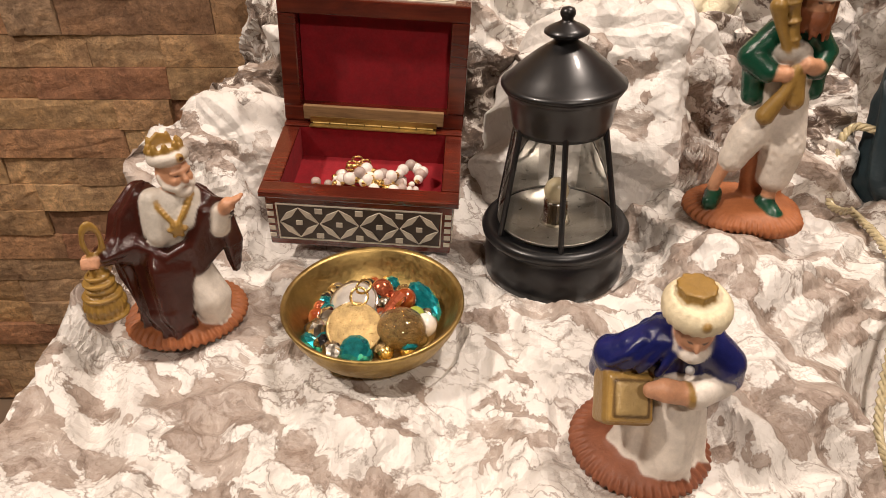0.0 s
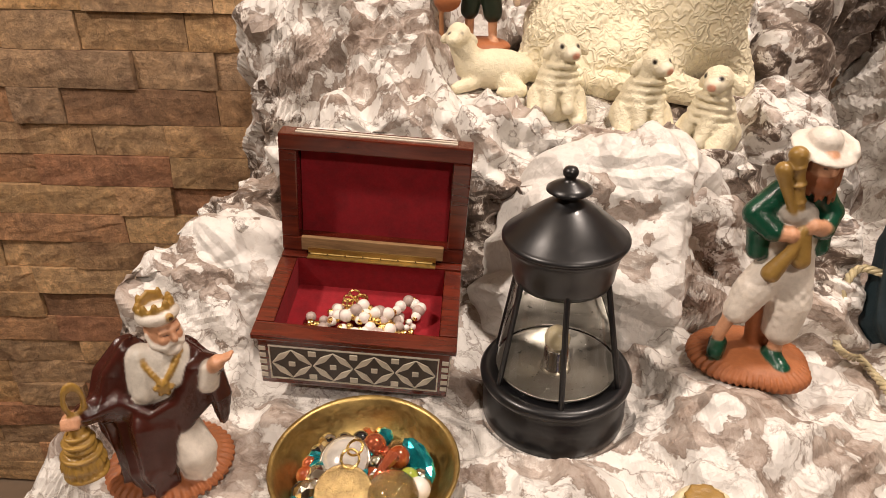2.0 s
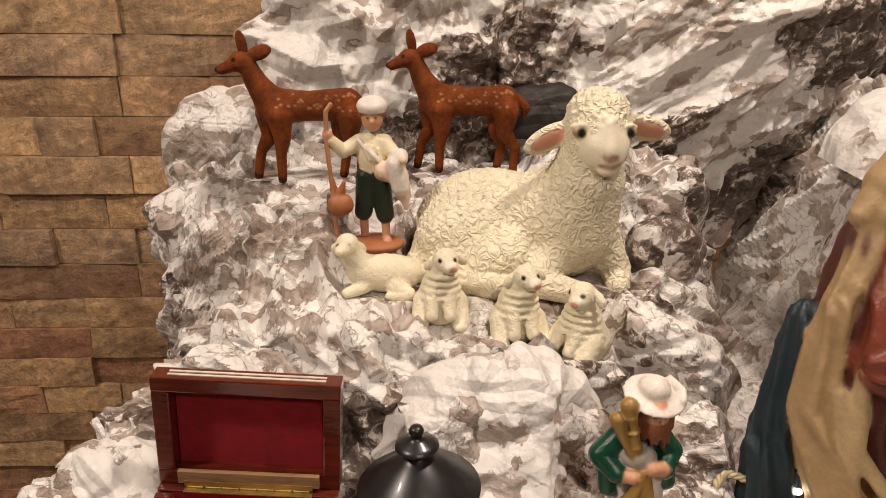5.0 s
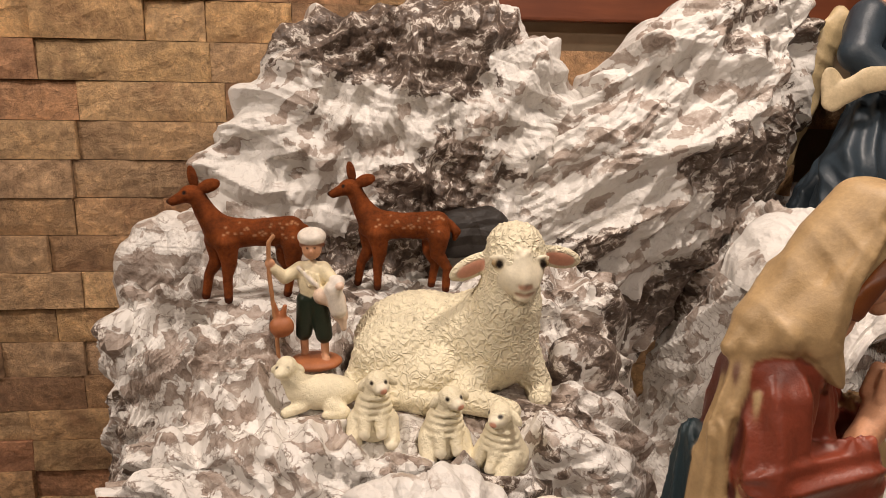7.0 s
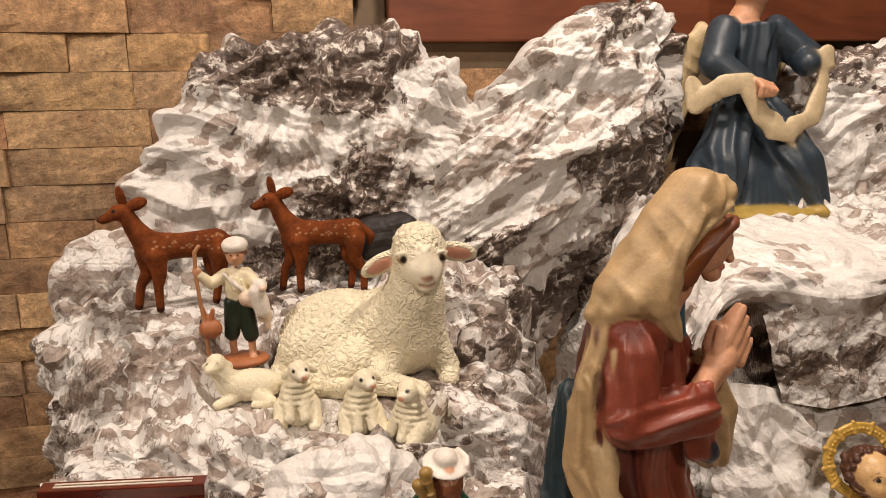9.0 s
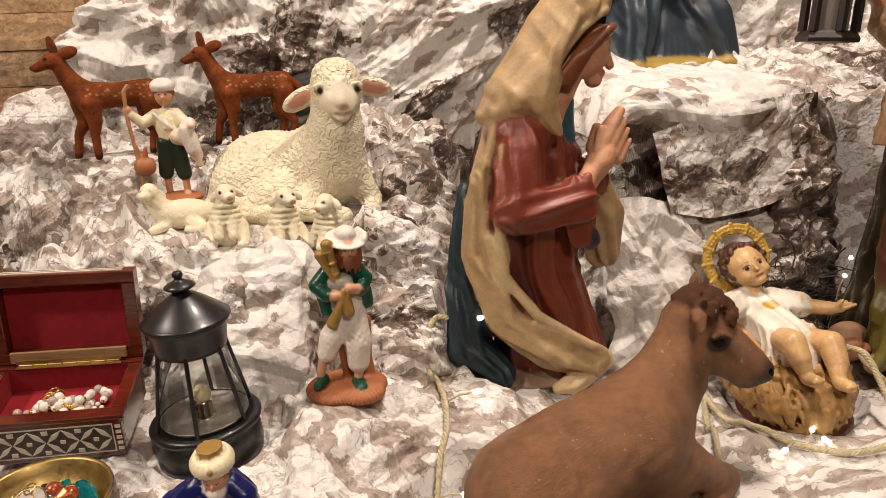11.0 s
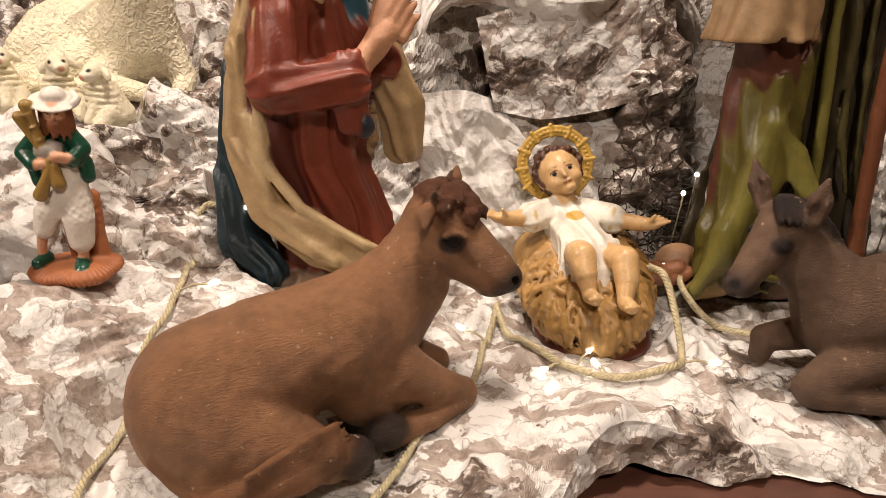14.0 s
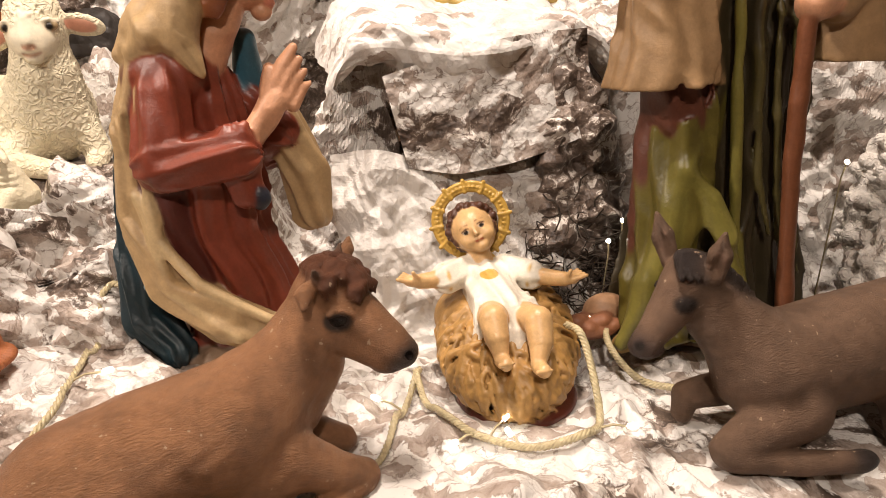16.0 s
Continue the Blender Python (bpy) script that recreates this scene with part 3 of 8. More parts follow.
# rows of the sheet lie closer together where it falls steeply
even = np.linspace(0, 1, 2000)
dense = np.cumsum(1 + 2.2 * hump(even, 0 * even, 0.49, 0, 0.075, 1, 4))
ROWS_BACK = np.interp(np.linspace(dense[0], dense[-1], 600), dense, even)
GRID = 0.0017
gx, gv = np.meshgrid(np.arange(-0.42, 1.36, GRID), ROWS_BACK, indexing="ij")
gy = front(gx) + gv * (1.055 - front(gx))
gz = ground(gx, gy)
lip = front(gx) - gy
gz = gz - 2.2 * np.clip(lip + 0.014, 0, 0.014)
rough_ground = 0.74 + 0.62 * sst(0.50, 0.60, gy) * (1 - sst(0.40, 0.55, gx)) + 0.05 * sst(0.50, 0.60, gy)
for px, py, pr in ((-0.173, 0.348, 0.05), (0.107, 0.252, 0.05), (0.217, 0.433, 0.05), (-0.043, 0.339, 0.05), (0.081, 0.424, 0.065), (-0.06, 0.465, 0.08), (0.74, 0.40, 0.10), (0.95, 0.27, 0.14), (0.45, 0.51, 0.10),
                   (0.95, 0.48, 0.12), (0.42, 0.25, 0.16), (0.2, 0.73, 0.12), (0.03, 0.77, 0.04), (-0.03, 0.845, 0.08), (0.14, 0.88, 0.08), (0.04, 0.70, 0.04), (0.10, 0.66, 0.03), (0.17, 0.63, 0.03), (0.222, 0.60, 0.03), (0.78, 0.9, 0.14)):
    rough_ground = rough_ground * (1 - 0.55 * hump(gx, gy, px, py, 0.8 * pr, 0.8 * pr, 4))
paper_ground = sheet("paper_ground", gx, gy, gz, gx + 0.3 * gz, gy + 0.85 * gz, 1.0, rough_ground, "crumpled rock-printed paper covering the table in terraces")

# the paper lies pressed flat under whatever stands on it: place, height and reach
spot = np.empty(gx.size * 3, np.float32)
paper_ground.data.vertices.foreach_get("co", spot)
pressed = spot.reshape(*gx.shape, 3).copy()
for px, py, pz, pr in ((-0.174, 0.357, 0.013, 0.042), (0.109, 0.250, 0.013, 0.042), (0.217, 0.435, 0.049, 0.042), (-0.043, 0.339, 0.007, 0.052), (0.081, 0.424, 0.011, 0.051),
                       (-0.10, 0.445, 0.030, 0.04), (-0.02, 0.445, 0.030, 0.04), (-0.10, 0.490, 0.037, 0.04), (-0.02, 0.490, 0.037, 0.04), (0.13, 0.75, 0.168, 0.07), (0.22, 0.75, 0.168, 0.07), (0.26, 0.70, 0.168, 0.05),
                       (0.032, 0.765, 0.193, 0.032), (0.04, 0.70, 0.167, 0.04), (0.099, 0.66, 0.153, 0.022), (0.168, 0.628, 0.149, 0.022), (0.222, 0.603, 0.143, 0.022), (-0.042, 0.845, 0.245, 0.07), (0.14, 0.885, 0.245, 0.07),
                       (0.447, 0.515, 0.004, 0.085), (0.33, 0.27, -0.045, 0.07), (0.43, 0.28, -0.042, 0.09), (0.55, 0.30, -0.040, 0.06), (0.37, 0.20, -0.050, 0.05), (0.44, 0.21, -0.050, 0.05), (0.50, 0.24, -0.046, 0.05), (0.735, 0.425, -0.050, 0.07), (0.945, 0.275, -0.038, 0.12), (0.955, 0.475, -0.020, 0.11),
                       (0.822, 0.452, -0.004, 0.03), (0.775, 0.925, 0.322, 0.11)):
    away = np.hypot(pressed[..., 0] - px, pressed[..., 1] - py) - pr
    pressed[..., 2] = np.where(away < 0.09, np.minimum(pressed[..., 2], pz + 0.9 * np.clip(away, 0, 1) + 60 * np.clip(away, 0, 1) ** 2), pressed[..., 2])
on_table = (pressed[..., 0] > -0.2) & (pressed[..., 1] > 0.06)
pressed[..., 2] = np.where(on_table, np.maximum(pressed[..., 2], -0.064), pressed[..., 2])
paper_ground.data.vertices.foreach_set("co", pressed.ravel())
# a second, more heavily printed sheet covers the terraces
second = (gy > 0.485 + 0.025 * np.sin(11 * gx + 1)) & (gx < 0.40 + 0.03 * np.sin(17 * gy))
paper_ground.data.materials.append(TERRACE_PAPER)
paper_ground.data.polygons.foreach_set("material_index", second[:-1, :-1].ravel().astype(np.int32))
paper_ground.data.update()

spot = np.empty(gx.size * 3, np.float32)
paper_ground.data.vertices.foreach_get("co", spot)
spot = spot.reshape(*gx.shape, 3)[..., 2]


def surface(x, y):
    """Height of the creased paper at a place."""
    i = int(round((x + 0.42) / GRID))
    j = int(np.searchsorted(gy[i], y))
    return float(spot[max(i - 1, 0):i + 2, max(j - 1, 0):j + 2].max())


def boulder(name, centre, radii, turn, seed, label, rough=1.0, square=0.8, lift=0.0, print_on=None, lean=0.0, coarse=1.25):
    """A lump of crumpled paper against the wall."""
    t, p = np.meshgrid(np.linspace(-math.pi / 2 - 0.5, math.pi / 2 + 0.5, 80 + int(1500 * radii[0])), np.linspace(0.02, math.pi * 0.60, 70 + int(800 * radii[2])), indexing="ij")
    round_off = lambda a: np.maximum(1 - np.abs(a) ** (2 / square), 0) ** (square / 2)
    q, out = np.sin(t), np.sin(p)
    x, y, z = radii[0] * out * q, -radii[1] * out * round_off(q) * np.sign(np.cos(t)), radii[2] * round_off(out) * np.sign(np.cos(p))
    x = x + lift * z
    c, k = math.cos(radians(turn)), math.sin(radians(turn))
    wob = 1 + 0.08 * np.sin(3 * t + seed) * np.sin(p) + 0.05 * np.sin(5 * t + 2 * seed + 3 * p)
    x, y = x * wob, y * wob - lean * z
    return sheet(name, centre[0] + c * x - k * y, centre[1] + k * x + c * y, centre[2] + z, radii[0] * out * q + 0.3 * y, z + 0.6 * y, seed, rough, label, print_on=print_on or DARKPAPER, coarse=coarse)


boulder("paper_boulder", (0.125, 1.050, 0.20), (0.270, 0.085, 0.410), 0, 5.0, "tall boulder of crumpled rock-printed paper behind the deer", 1.15, 0.70, 0.09, lean=0.12, coarse=0.65)
boulder("paper_boulder", (0.42, 1.035, 0.22), (0.20, 0.09, 0.425), 0, 8.0, "tall boulder of crumpled rock-printed paper beside the angel", 1.15, 0.8, 0.48, lean=0.18, coarse=0.75)
boulder("paper_boulder", (-0.150, 0.935, 0.16), (0.080, 0.06, 0.185), 0, 11.0, "small lump of crumpled rock-printed paper beside a deer", 0.6, 0.8, print_on=PAPER)
boulder("paper_boulder", (0.130, 0.550, 0.015), (0.105, 0.066, 0.160), 0, 27.0, "smooth white bulge of crumpled paper behind the lantern", 0.55, 0.9, 0.1, print_on=WHITEPAPER, coarse=0.9)
boulder("paper_boulder", (-0.168, 0.545, 0.0), (0.066, 0.060, 0.105), 0, 29.0, "white bulge of crumpled paper behind the king figurine", 0.5, 0.9, print_on=WHITEPAPER, coarse=0.8)
boulder("paper_boulder", (1.10, 0.98, 0.25), (0.30, 0.08, 0.33), 0, 14.0, "low boulder of crumpled rock-printed paper against the wall", 1.0, 0.8)
boulder("paper_boulder", (0.345, 0.755, 0.185), (0.045, 0.03, 0.045), 10, 17.0, "small rounded wad of crumpled paper beside the sheep", 0.3, 0.8)

# the hollow behind the deer: its shade is made as a black lump
boulder("hollow_shade", (0.240, 0.930, 0.300), (0.050, 0.034, 0.045), 0, 19.0, "black crumpled lump standing for the shaded hollow behind the deer", 0.3, 0.8, 0, plain("hollow_black", (0.02, 0.015, 0.012), 0.6))

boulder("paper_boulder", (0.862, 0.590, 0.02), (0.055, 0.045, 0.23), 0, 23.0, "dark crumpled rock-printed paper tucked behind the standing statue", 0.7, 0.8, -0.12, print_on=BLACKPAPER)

# loose printed sheet leaning on the ledge behind the manger
su, sv = np.meshgrid(np.linspace(0, 1, 150), np.linspace(0, 1, 90), indexing="ij")
sx = 0.648 + 0.215 * su - 0.02 * sv * (1 - su)
sz = 0.150 + 0.035 * su ** 2 + (0.112 + 0.02 * np.sin(3 * su)) * sv + 0.05 * np.clip(0.25 - su, 0, 1) * (1 - sv)
sy = 0.566 - 0.012 * np.sin(math.pi * su) * (1 - sv) + 0.018 * sv
sheet("paper_sheet", sx, sy, sz, su * 0.3, sv * 0.2, 21.0, 0.20, "loose rock-printed paper sheet leaning on the ledge", print_on=SPECKLED)

# white paper running down from the ledge to the manger
au, av = np.meshgrid(np.linspace(0, 1, 130), np.linspace(0, 1, 150), indexing="ij")
ax = 0.548 + 0.195 * au + 0.02 * (1 - av) * (1 - au)
ay = 0.572 - 0.085 * av - 0.012 * np.sin(math.pi * av) + 0.03 * (2 * au - 1) ** 4
az = 0.165 - 0.215 * av ** 0.8 + 0.02 * np.sin(4.5 * au + 0.6) * (1 - av)
sheet("paper_sheet", ax, ay, az, au * 0.2, av * 0.23, 41.0, 0.85, "white crumpled paper running down from the ledge to the manger", print_on=WHITEPAPER)

# white paper rolled forward over the ledge
ru, rv = np.meshgrid(np.linspace(0, 1, 230), np.linspace(0, 1, 120), indexing="ij")
dip = np.sin(math.pi * np.clip(ru * 1.15 - 0.05, 0, 1)) ** 1.5
rx = 0.565 + 0.345 * ru
ry = np.interp(rv, (0, 0.55, 0.75, 0.88, 0.95, 1.0), (0.86, 0.64, 0.592, 0.578, 0.580, 0.590)) + 0.022 * (1 - dip) * rv
rz = np.interp(rv, (0, 0.55, 0.75, 0.88, 0.95, 1.0), (0.338, 0.324, 0.316, 0.302, 0.291, 0.283)) - 0.030 * dip * rv ** 2 + 0.012 * np.sin(7 * ru) * (1 - rv) - 0.07 * np.abs(2 * ru - 1) ** 7
sheet("paper_ledge", rx, ry, rz, ru * 0.36, rv * 0.3, 33.0, 0.42, "white paper rolled forward over the ledge behind the manger", print_on=WHITEPAPER)

# the table below
table = base("table", pose(0.56, 0.5, 0), "dark-stained wooden table under the paper landscape", "table")
part("tabletop", block((1.56, 0.98, 0.03), (0.0, 0.04, -0.083), 0.004), TABLEWOOD, table)
part("apron", block((1.44, 0.03, 0.22), (0.0, -0.36, -0.208), 0.003), TABLEWOOD, table)
for lx in (-0.70, 0.70):
    for ly in (-0.36, 0.44):
        part("leg", block((0.07, 0.07, 0.660), (lx, ly, -0.429), 0.005), TABLEWOOD, table)


# ---------------------------------------------------------------- paints (colour and roughness)
SKIN = (0.58, 0.30, 0.17, 0.45)
TERRA = (0.36, 0.125, 0.045, 0.55)
WHITE = (0.72, 0.66, 0.58, 0.45)
CREAM = (0.74, 0.65, 0.44, 0.5)
MAROON = (0.050, 0.012, 0.008, 0.2)
BLUE = (0.010, 0.014, 0.105, 0.22)
GREEN = (0.006, 0.06, 0.032, 0.25)
OLDGOLD = (0.30, 0.18, 0.045, 0.35)
HAIR = (0.22, 0.07, 0.025, 0.5)
DARK = (0.012, 0.008, 0.006, 0.3)
PINK = (0.62, 0.30, 0.20, 0.5)


def grooves(n, amount, r0, zmax, cx=0.0, cy=0.0):
    """Straw marks pressed into the rim of a round base."""
    def f(x, y, z):
        a = np.arctan2(y - cy, x - cx)
        r = np.hypot(x - cx, y - cy)
        w = np.clip((r - r0) * 2, 0, 1) * np.clip((zmax - z) * 3, 0, 1)
        return (amount * w * np.sin(n * a + 1.5 * z + 0.6 * np.sin(7 * a))).astype(np.float32)
    return f


def king():
    chest, gilt = (0.60, 0.56, 0.49, 0.45), (0.34, 0.20, 0.045, 0.32)
    s = Clay(0.10)
    s.ball((0.2, 0.3, 0.45), (3.9, 3.7, 1.0), TERRA, 0.3)
    s.robe([(0.6, -0.3, 0.5, 2.25, 2.2), (2.5, -0.2, 0.5, 2.2, 2.0), (5.0, 0.1, 0.4, 2.1, 1.7), (7.4, 0.5, 0.3, 2.0, 1.4), (9.4, 0.9, 0.2, 1.7, 1.1)], MAROON, 9, 0.11, 0.25, 1.0, 0.5)
    s.limb([(0.0, -0.8, 5.0), (-0.4, -1.7, 2.6), (-0.2, -1.9, 1.3)], (1.9, 1.4, 1.1), MAROON, 0.6, folds=7, deep=0.12)
    s.limb([(-1.5, -0.7, 4.0), (-1.5, -0.9, 1.3)], (1.0, 0.9), MAROON, 0.4, folds=6, deep=0.14)
    s.limb([(1.3, -0.9, 5.0), (2.1, -1.7, 2.9), (2.1, -1.4, 1.4)], (1.15, 1.15, 1.0), WHITE, 0.3, folds=5, deep=0.05)
    s.ball((0.9, -0.5, 8.3), (1.65, 1.25, 2.0), chest, 0.3)
    s.limb([(0.0, -0.6, 9.6), (-0.1, -1.2, 7.6)], (0.7, 0.7), chest, 0.4)
    s.limb([(1.9, -0.5, 9.6), (1.9, -1.1, 8.2)], (0.7, 0.6), chest, 0.4)
    for k in range(5):
        d = 0.55 * k
        s.limb([(-1.5 + 0.2 * k, -1.2 - 0.05 * k, 7.2 - d), (0.2, -1.85, 6.2 - 0.9 * d), (1.6, -1.75, 6.9 - 0.9 * d), (2.7 + 0.1 * k, -1.2, 8.7 - 1.1 * d)], 0.42, MAROON, 0.22)
    s.limb([(-0.8, 0.3, 9.6), (-1.8, -0.1, 8.4), (-2.3, -0.8, 6.9)], (0.9, 1.0, 1.0), MAROON, 0.5, folds=6, deep=0.12)
    s.limb([(-2.2, -0.5, 6.9), (-2.1, -0.2, 4.8), (-1.7, 0.2, 2.6)], (0.9, 1.0, 0.9), MAROON, 0.5, folds=6, deep=0.14)
    s.limb([(-2.2, -1.0, 7.0), (-3.2, -1.6, 7.0)], (0.85, 0.68), MAROON, 0.3, folds=5, deep=0.1)
    s.limb([(-3.1, -1.6, 6.9), (-3.9, -1.9, 6.9)], (0.42, 0.40), SKIN, 0.15)
    s.ball((-4.0, -1.9, 6.9), (0.58, 0.52, 0.42), SKIN, 0.1)
    for j in range(4):
        s.limb([(-4.3 + 0.24 * j, -2.25, 7.15), (-4.35 + 0.24 * j, -2.45, 6.75)], 0.16, SKIN, 0.06)
    s.ring((-3.6, -2.0, 8.2), 0.48, 0.15, gilt, 0.05, (90, 0, 20), 2.2)
    s.robe([(2.6, -4.0, -2.0, 0.5, 0.5), (3.1, -4.0, -2.0, 1.05, 1.05), (3.9, -3.9, -2.0, 1.22, 1.22), (4.5, -3.9, -2.0, 1.0, 1.0), (4.9, -3.85, -2.0, 0.7, 0.7), (5.4, -3.85, -2.0, 0.78, 0.78), (5.8, -3.8, -2.0, 0.5, 0.5), (6.5, -3.8, -2.0, 0.4, 0.4)], gilt, 22, 0.07, 0, 0, 0.1)
    for z, r in ((3.15, 1.12), (4.55, 1.02), (5.0, 0.78), (5.45, 0.8), (5.9, 0.6)):
        s.ring((-3.9, -2.0, z), r, 0.14, gilt, 0.08)
    s.limb([(2.1, 0.1, 9.2), (3.1, -0.5, 8.6), (3.9, -1.1, 8.8)], (0.9, 0.75, 0.6), MAROON, 0.4, folds=5, deep=0.12)
    s.limb([(3.7, -0.6, 8.4), (4.0, -0.7, 6.4), (3.9, -0.5, 4.0)], (0.6, 0.62, 0.3), MAROON, 0.3, (1, 0.8, 1), folds=5, deep=0.16)
    s.limb([(3.4, -1.2, 7.6), (3.7, -1.4, 8.8)], (0.62, 0.5), WHITE, 0.15)
    s.limb([(3.8, -1.5, 8.9), (4.2, -1.8, 9.4)], (0.36, 0.42), SKIN, 0.1, (1, 0.8, 1))
    for j in range(4):
        s.limb([(4.1 + 0.1 * j, -2.0 + 0.18 * j, 9.4), (4.9 + 0.05 * j, -2.25 + 0.22 * j, 9.9 - 0.03 * j)], (0.2, 0.13), SKIN, 0.08)
    s.limb([(1.0, -0.1, 9.4), (1.3, -0.4, 10.6)], (0.65, 0.6), SKIN, 0.2)
    turn, hx, hy = radians(38), 1.4, -0.45

    def at(x, y, z):
        return (hx + x * math.cos(turn) - y * math.sin(turn), hy + x * math.sin(turn) + y * math.cos(turn), z)
    s.ball(at(0, 0, 11.2), (0.95, 1.05, 1.3), SKIN, 0.1, (0, 0, 38))
    s.limb([at(0, -0.98, 11.5), at(0, -1.22, 11.12)], (0.13, 0.2), SKIN, 0.12)
    for e in (-1, 1):
        s.ball(at(0.45 * e, -0.78, 11.1), (0.3, 0.3, 0.28), SKIN, 0.15)
        s.limb([at(0.15 * e, -0.98, 11.62), at(0.6 * e, -0.82, 11.6)], 0.11, SKIN, 0.1)
        s.ball(at(0.38 * e, -1.0, 11.42), (0.2, 0.16, 0.06), (0.10, 0.045, 0.03, 0.4), mode="paint", turn=(0, 0, 38))
        s.limb([at(0.1 * e, -1.12, 10.86), at(0.5 * e, -0.92, 10.66)], (0.15, 0.12), WHITE, 0.06)
        s.limb([at(0.5 * e, -0.85, 10.6), at(0.85 * e, -0.35, 10.75), at(0.92 * e, 0.0, 11.3)], (0.26, 0.24, 0.16), WHITE, 0.1)
    s.ball(at(0, -0.78, 10.28), (0.55, 0.42, 0.38), WHITE, 0.15, (0, 0, 38))
    s.ball(at(0, -1.06, 10.68), (0.2, 0.1, 0.06), PINK, mode="paint", turn=(0, 0, 38))
    s.ring(at(0, 0.15, 12.28), 0.84, 0.38, WHITE, 0.12, (-10, 0, 38), 1.0)
    s.ball(at(0, 0.35, 12.3), (0.95, 0.95, 0.5), WHITE, 0.15)
    s.ring(at(0, 0.3, 12.72), 0.9, 0.15, gilt, 0.06, (-10, 0, 38))
    for i in range(9):
        a = 2 * math.pi * i / 9
        h = 0.42 + (0.28 if math.sin(a) > 0.4 else 0.0)
        s.ball(at(0.9 * math.cos(a), 0.3 + 0.9 * math.sin(a), 12.85 - 0.14 * math.sin(a)), (0.2, 0.2, h), gilt, 0.08)
    for i in range(5):
        s.limb([at(-0.7 + 0.35 * i, 0.95, 12.6), at(-0.45 + 0.22 * i, 0.75, 13.5 - 0.12 * abs(i - 2))], (0.24, 0.14), gilt, 0.1)
    s.ball(at(0, -1.0, 12.45), (0.28, 0.2, 0.28), gilt, 0.05)
    s.ball(at(0, -1.22, 12.45), 0.13, (0.05, 0.02, 0.02, 0.15), mode="paint")
    for x0, x1 in ((0.05, 1.05), (2.2, 1.15)):
        for k in range(9):
            t = k / 8
            s.ball((x0 + (x1 - x0) * t, -0.95 - 0.85 * t - 0.25 * math.sin(3.1 * t), 9.95 - 1.55 * t), 0.17, gilt, 0.04)
    s.ball((1.1, -1.85, 8.15), (0.42, 0.22, 0.42), gilt, 0.06)
    for k in range(6):
        s.ball((1.1 + 0.42 * math.cos(k * 1.05), -1.9, 8.15 + 0.42 * math.sin(k * 1.05)), 0.15, gilt, 0.04)
    return s.cast("king_figurine", pose(-0.170, 0.357, 0.012, 0, 0, 16) @ Matrix.Diagonal((0.98, 0.98, 0.97, 1)), RESIN, "kneeling crowned king figurine in a glossy maroon cloak with gold censer", edge=0.022,
                  rough=lambda x, y, z: grooves(46, 0.10, 3.0, 1.3, 0.2, 0.3)(x, y, z) + np.clip(z - 1.5, 0, 1) * np.clip(9.8 - z, 0, 1) * wrinkles(0.10, 3.4)(x, y, z))


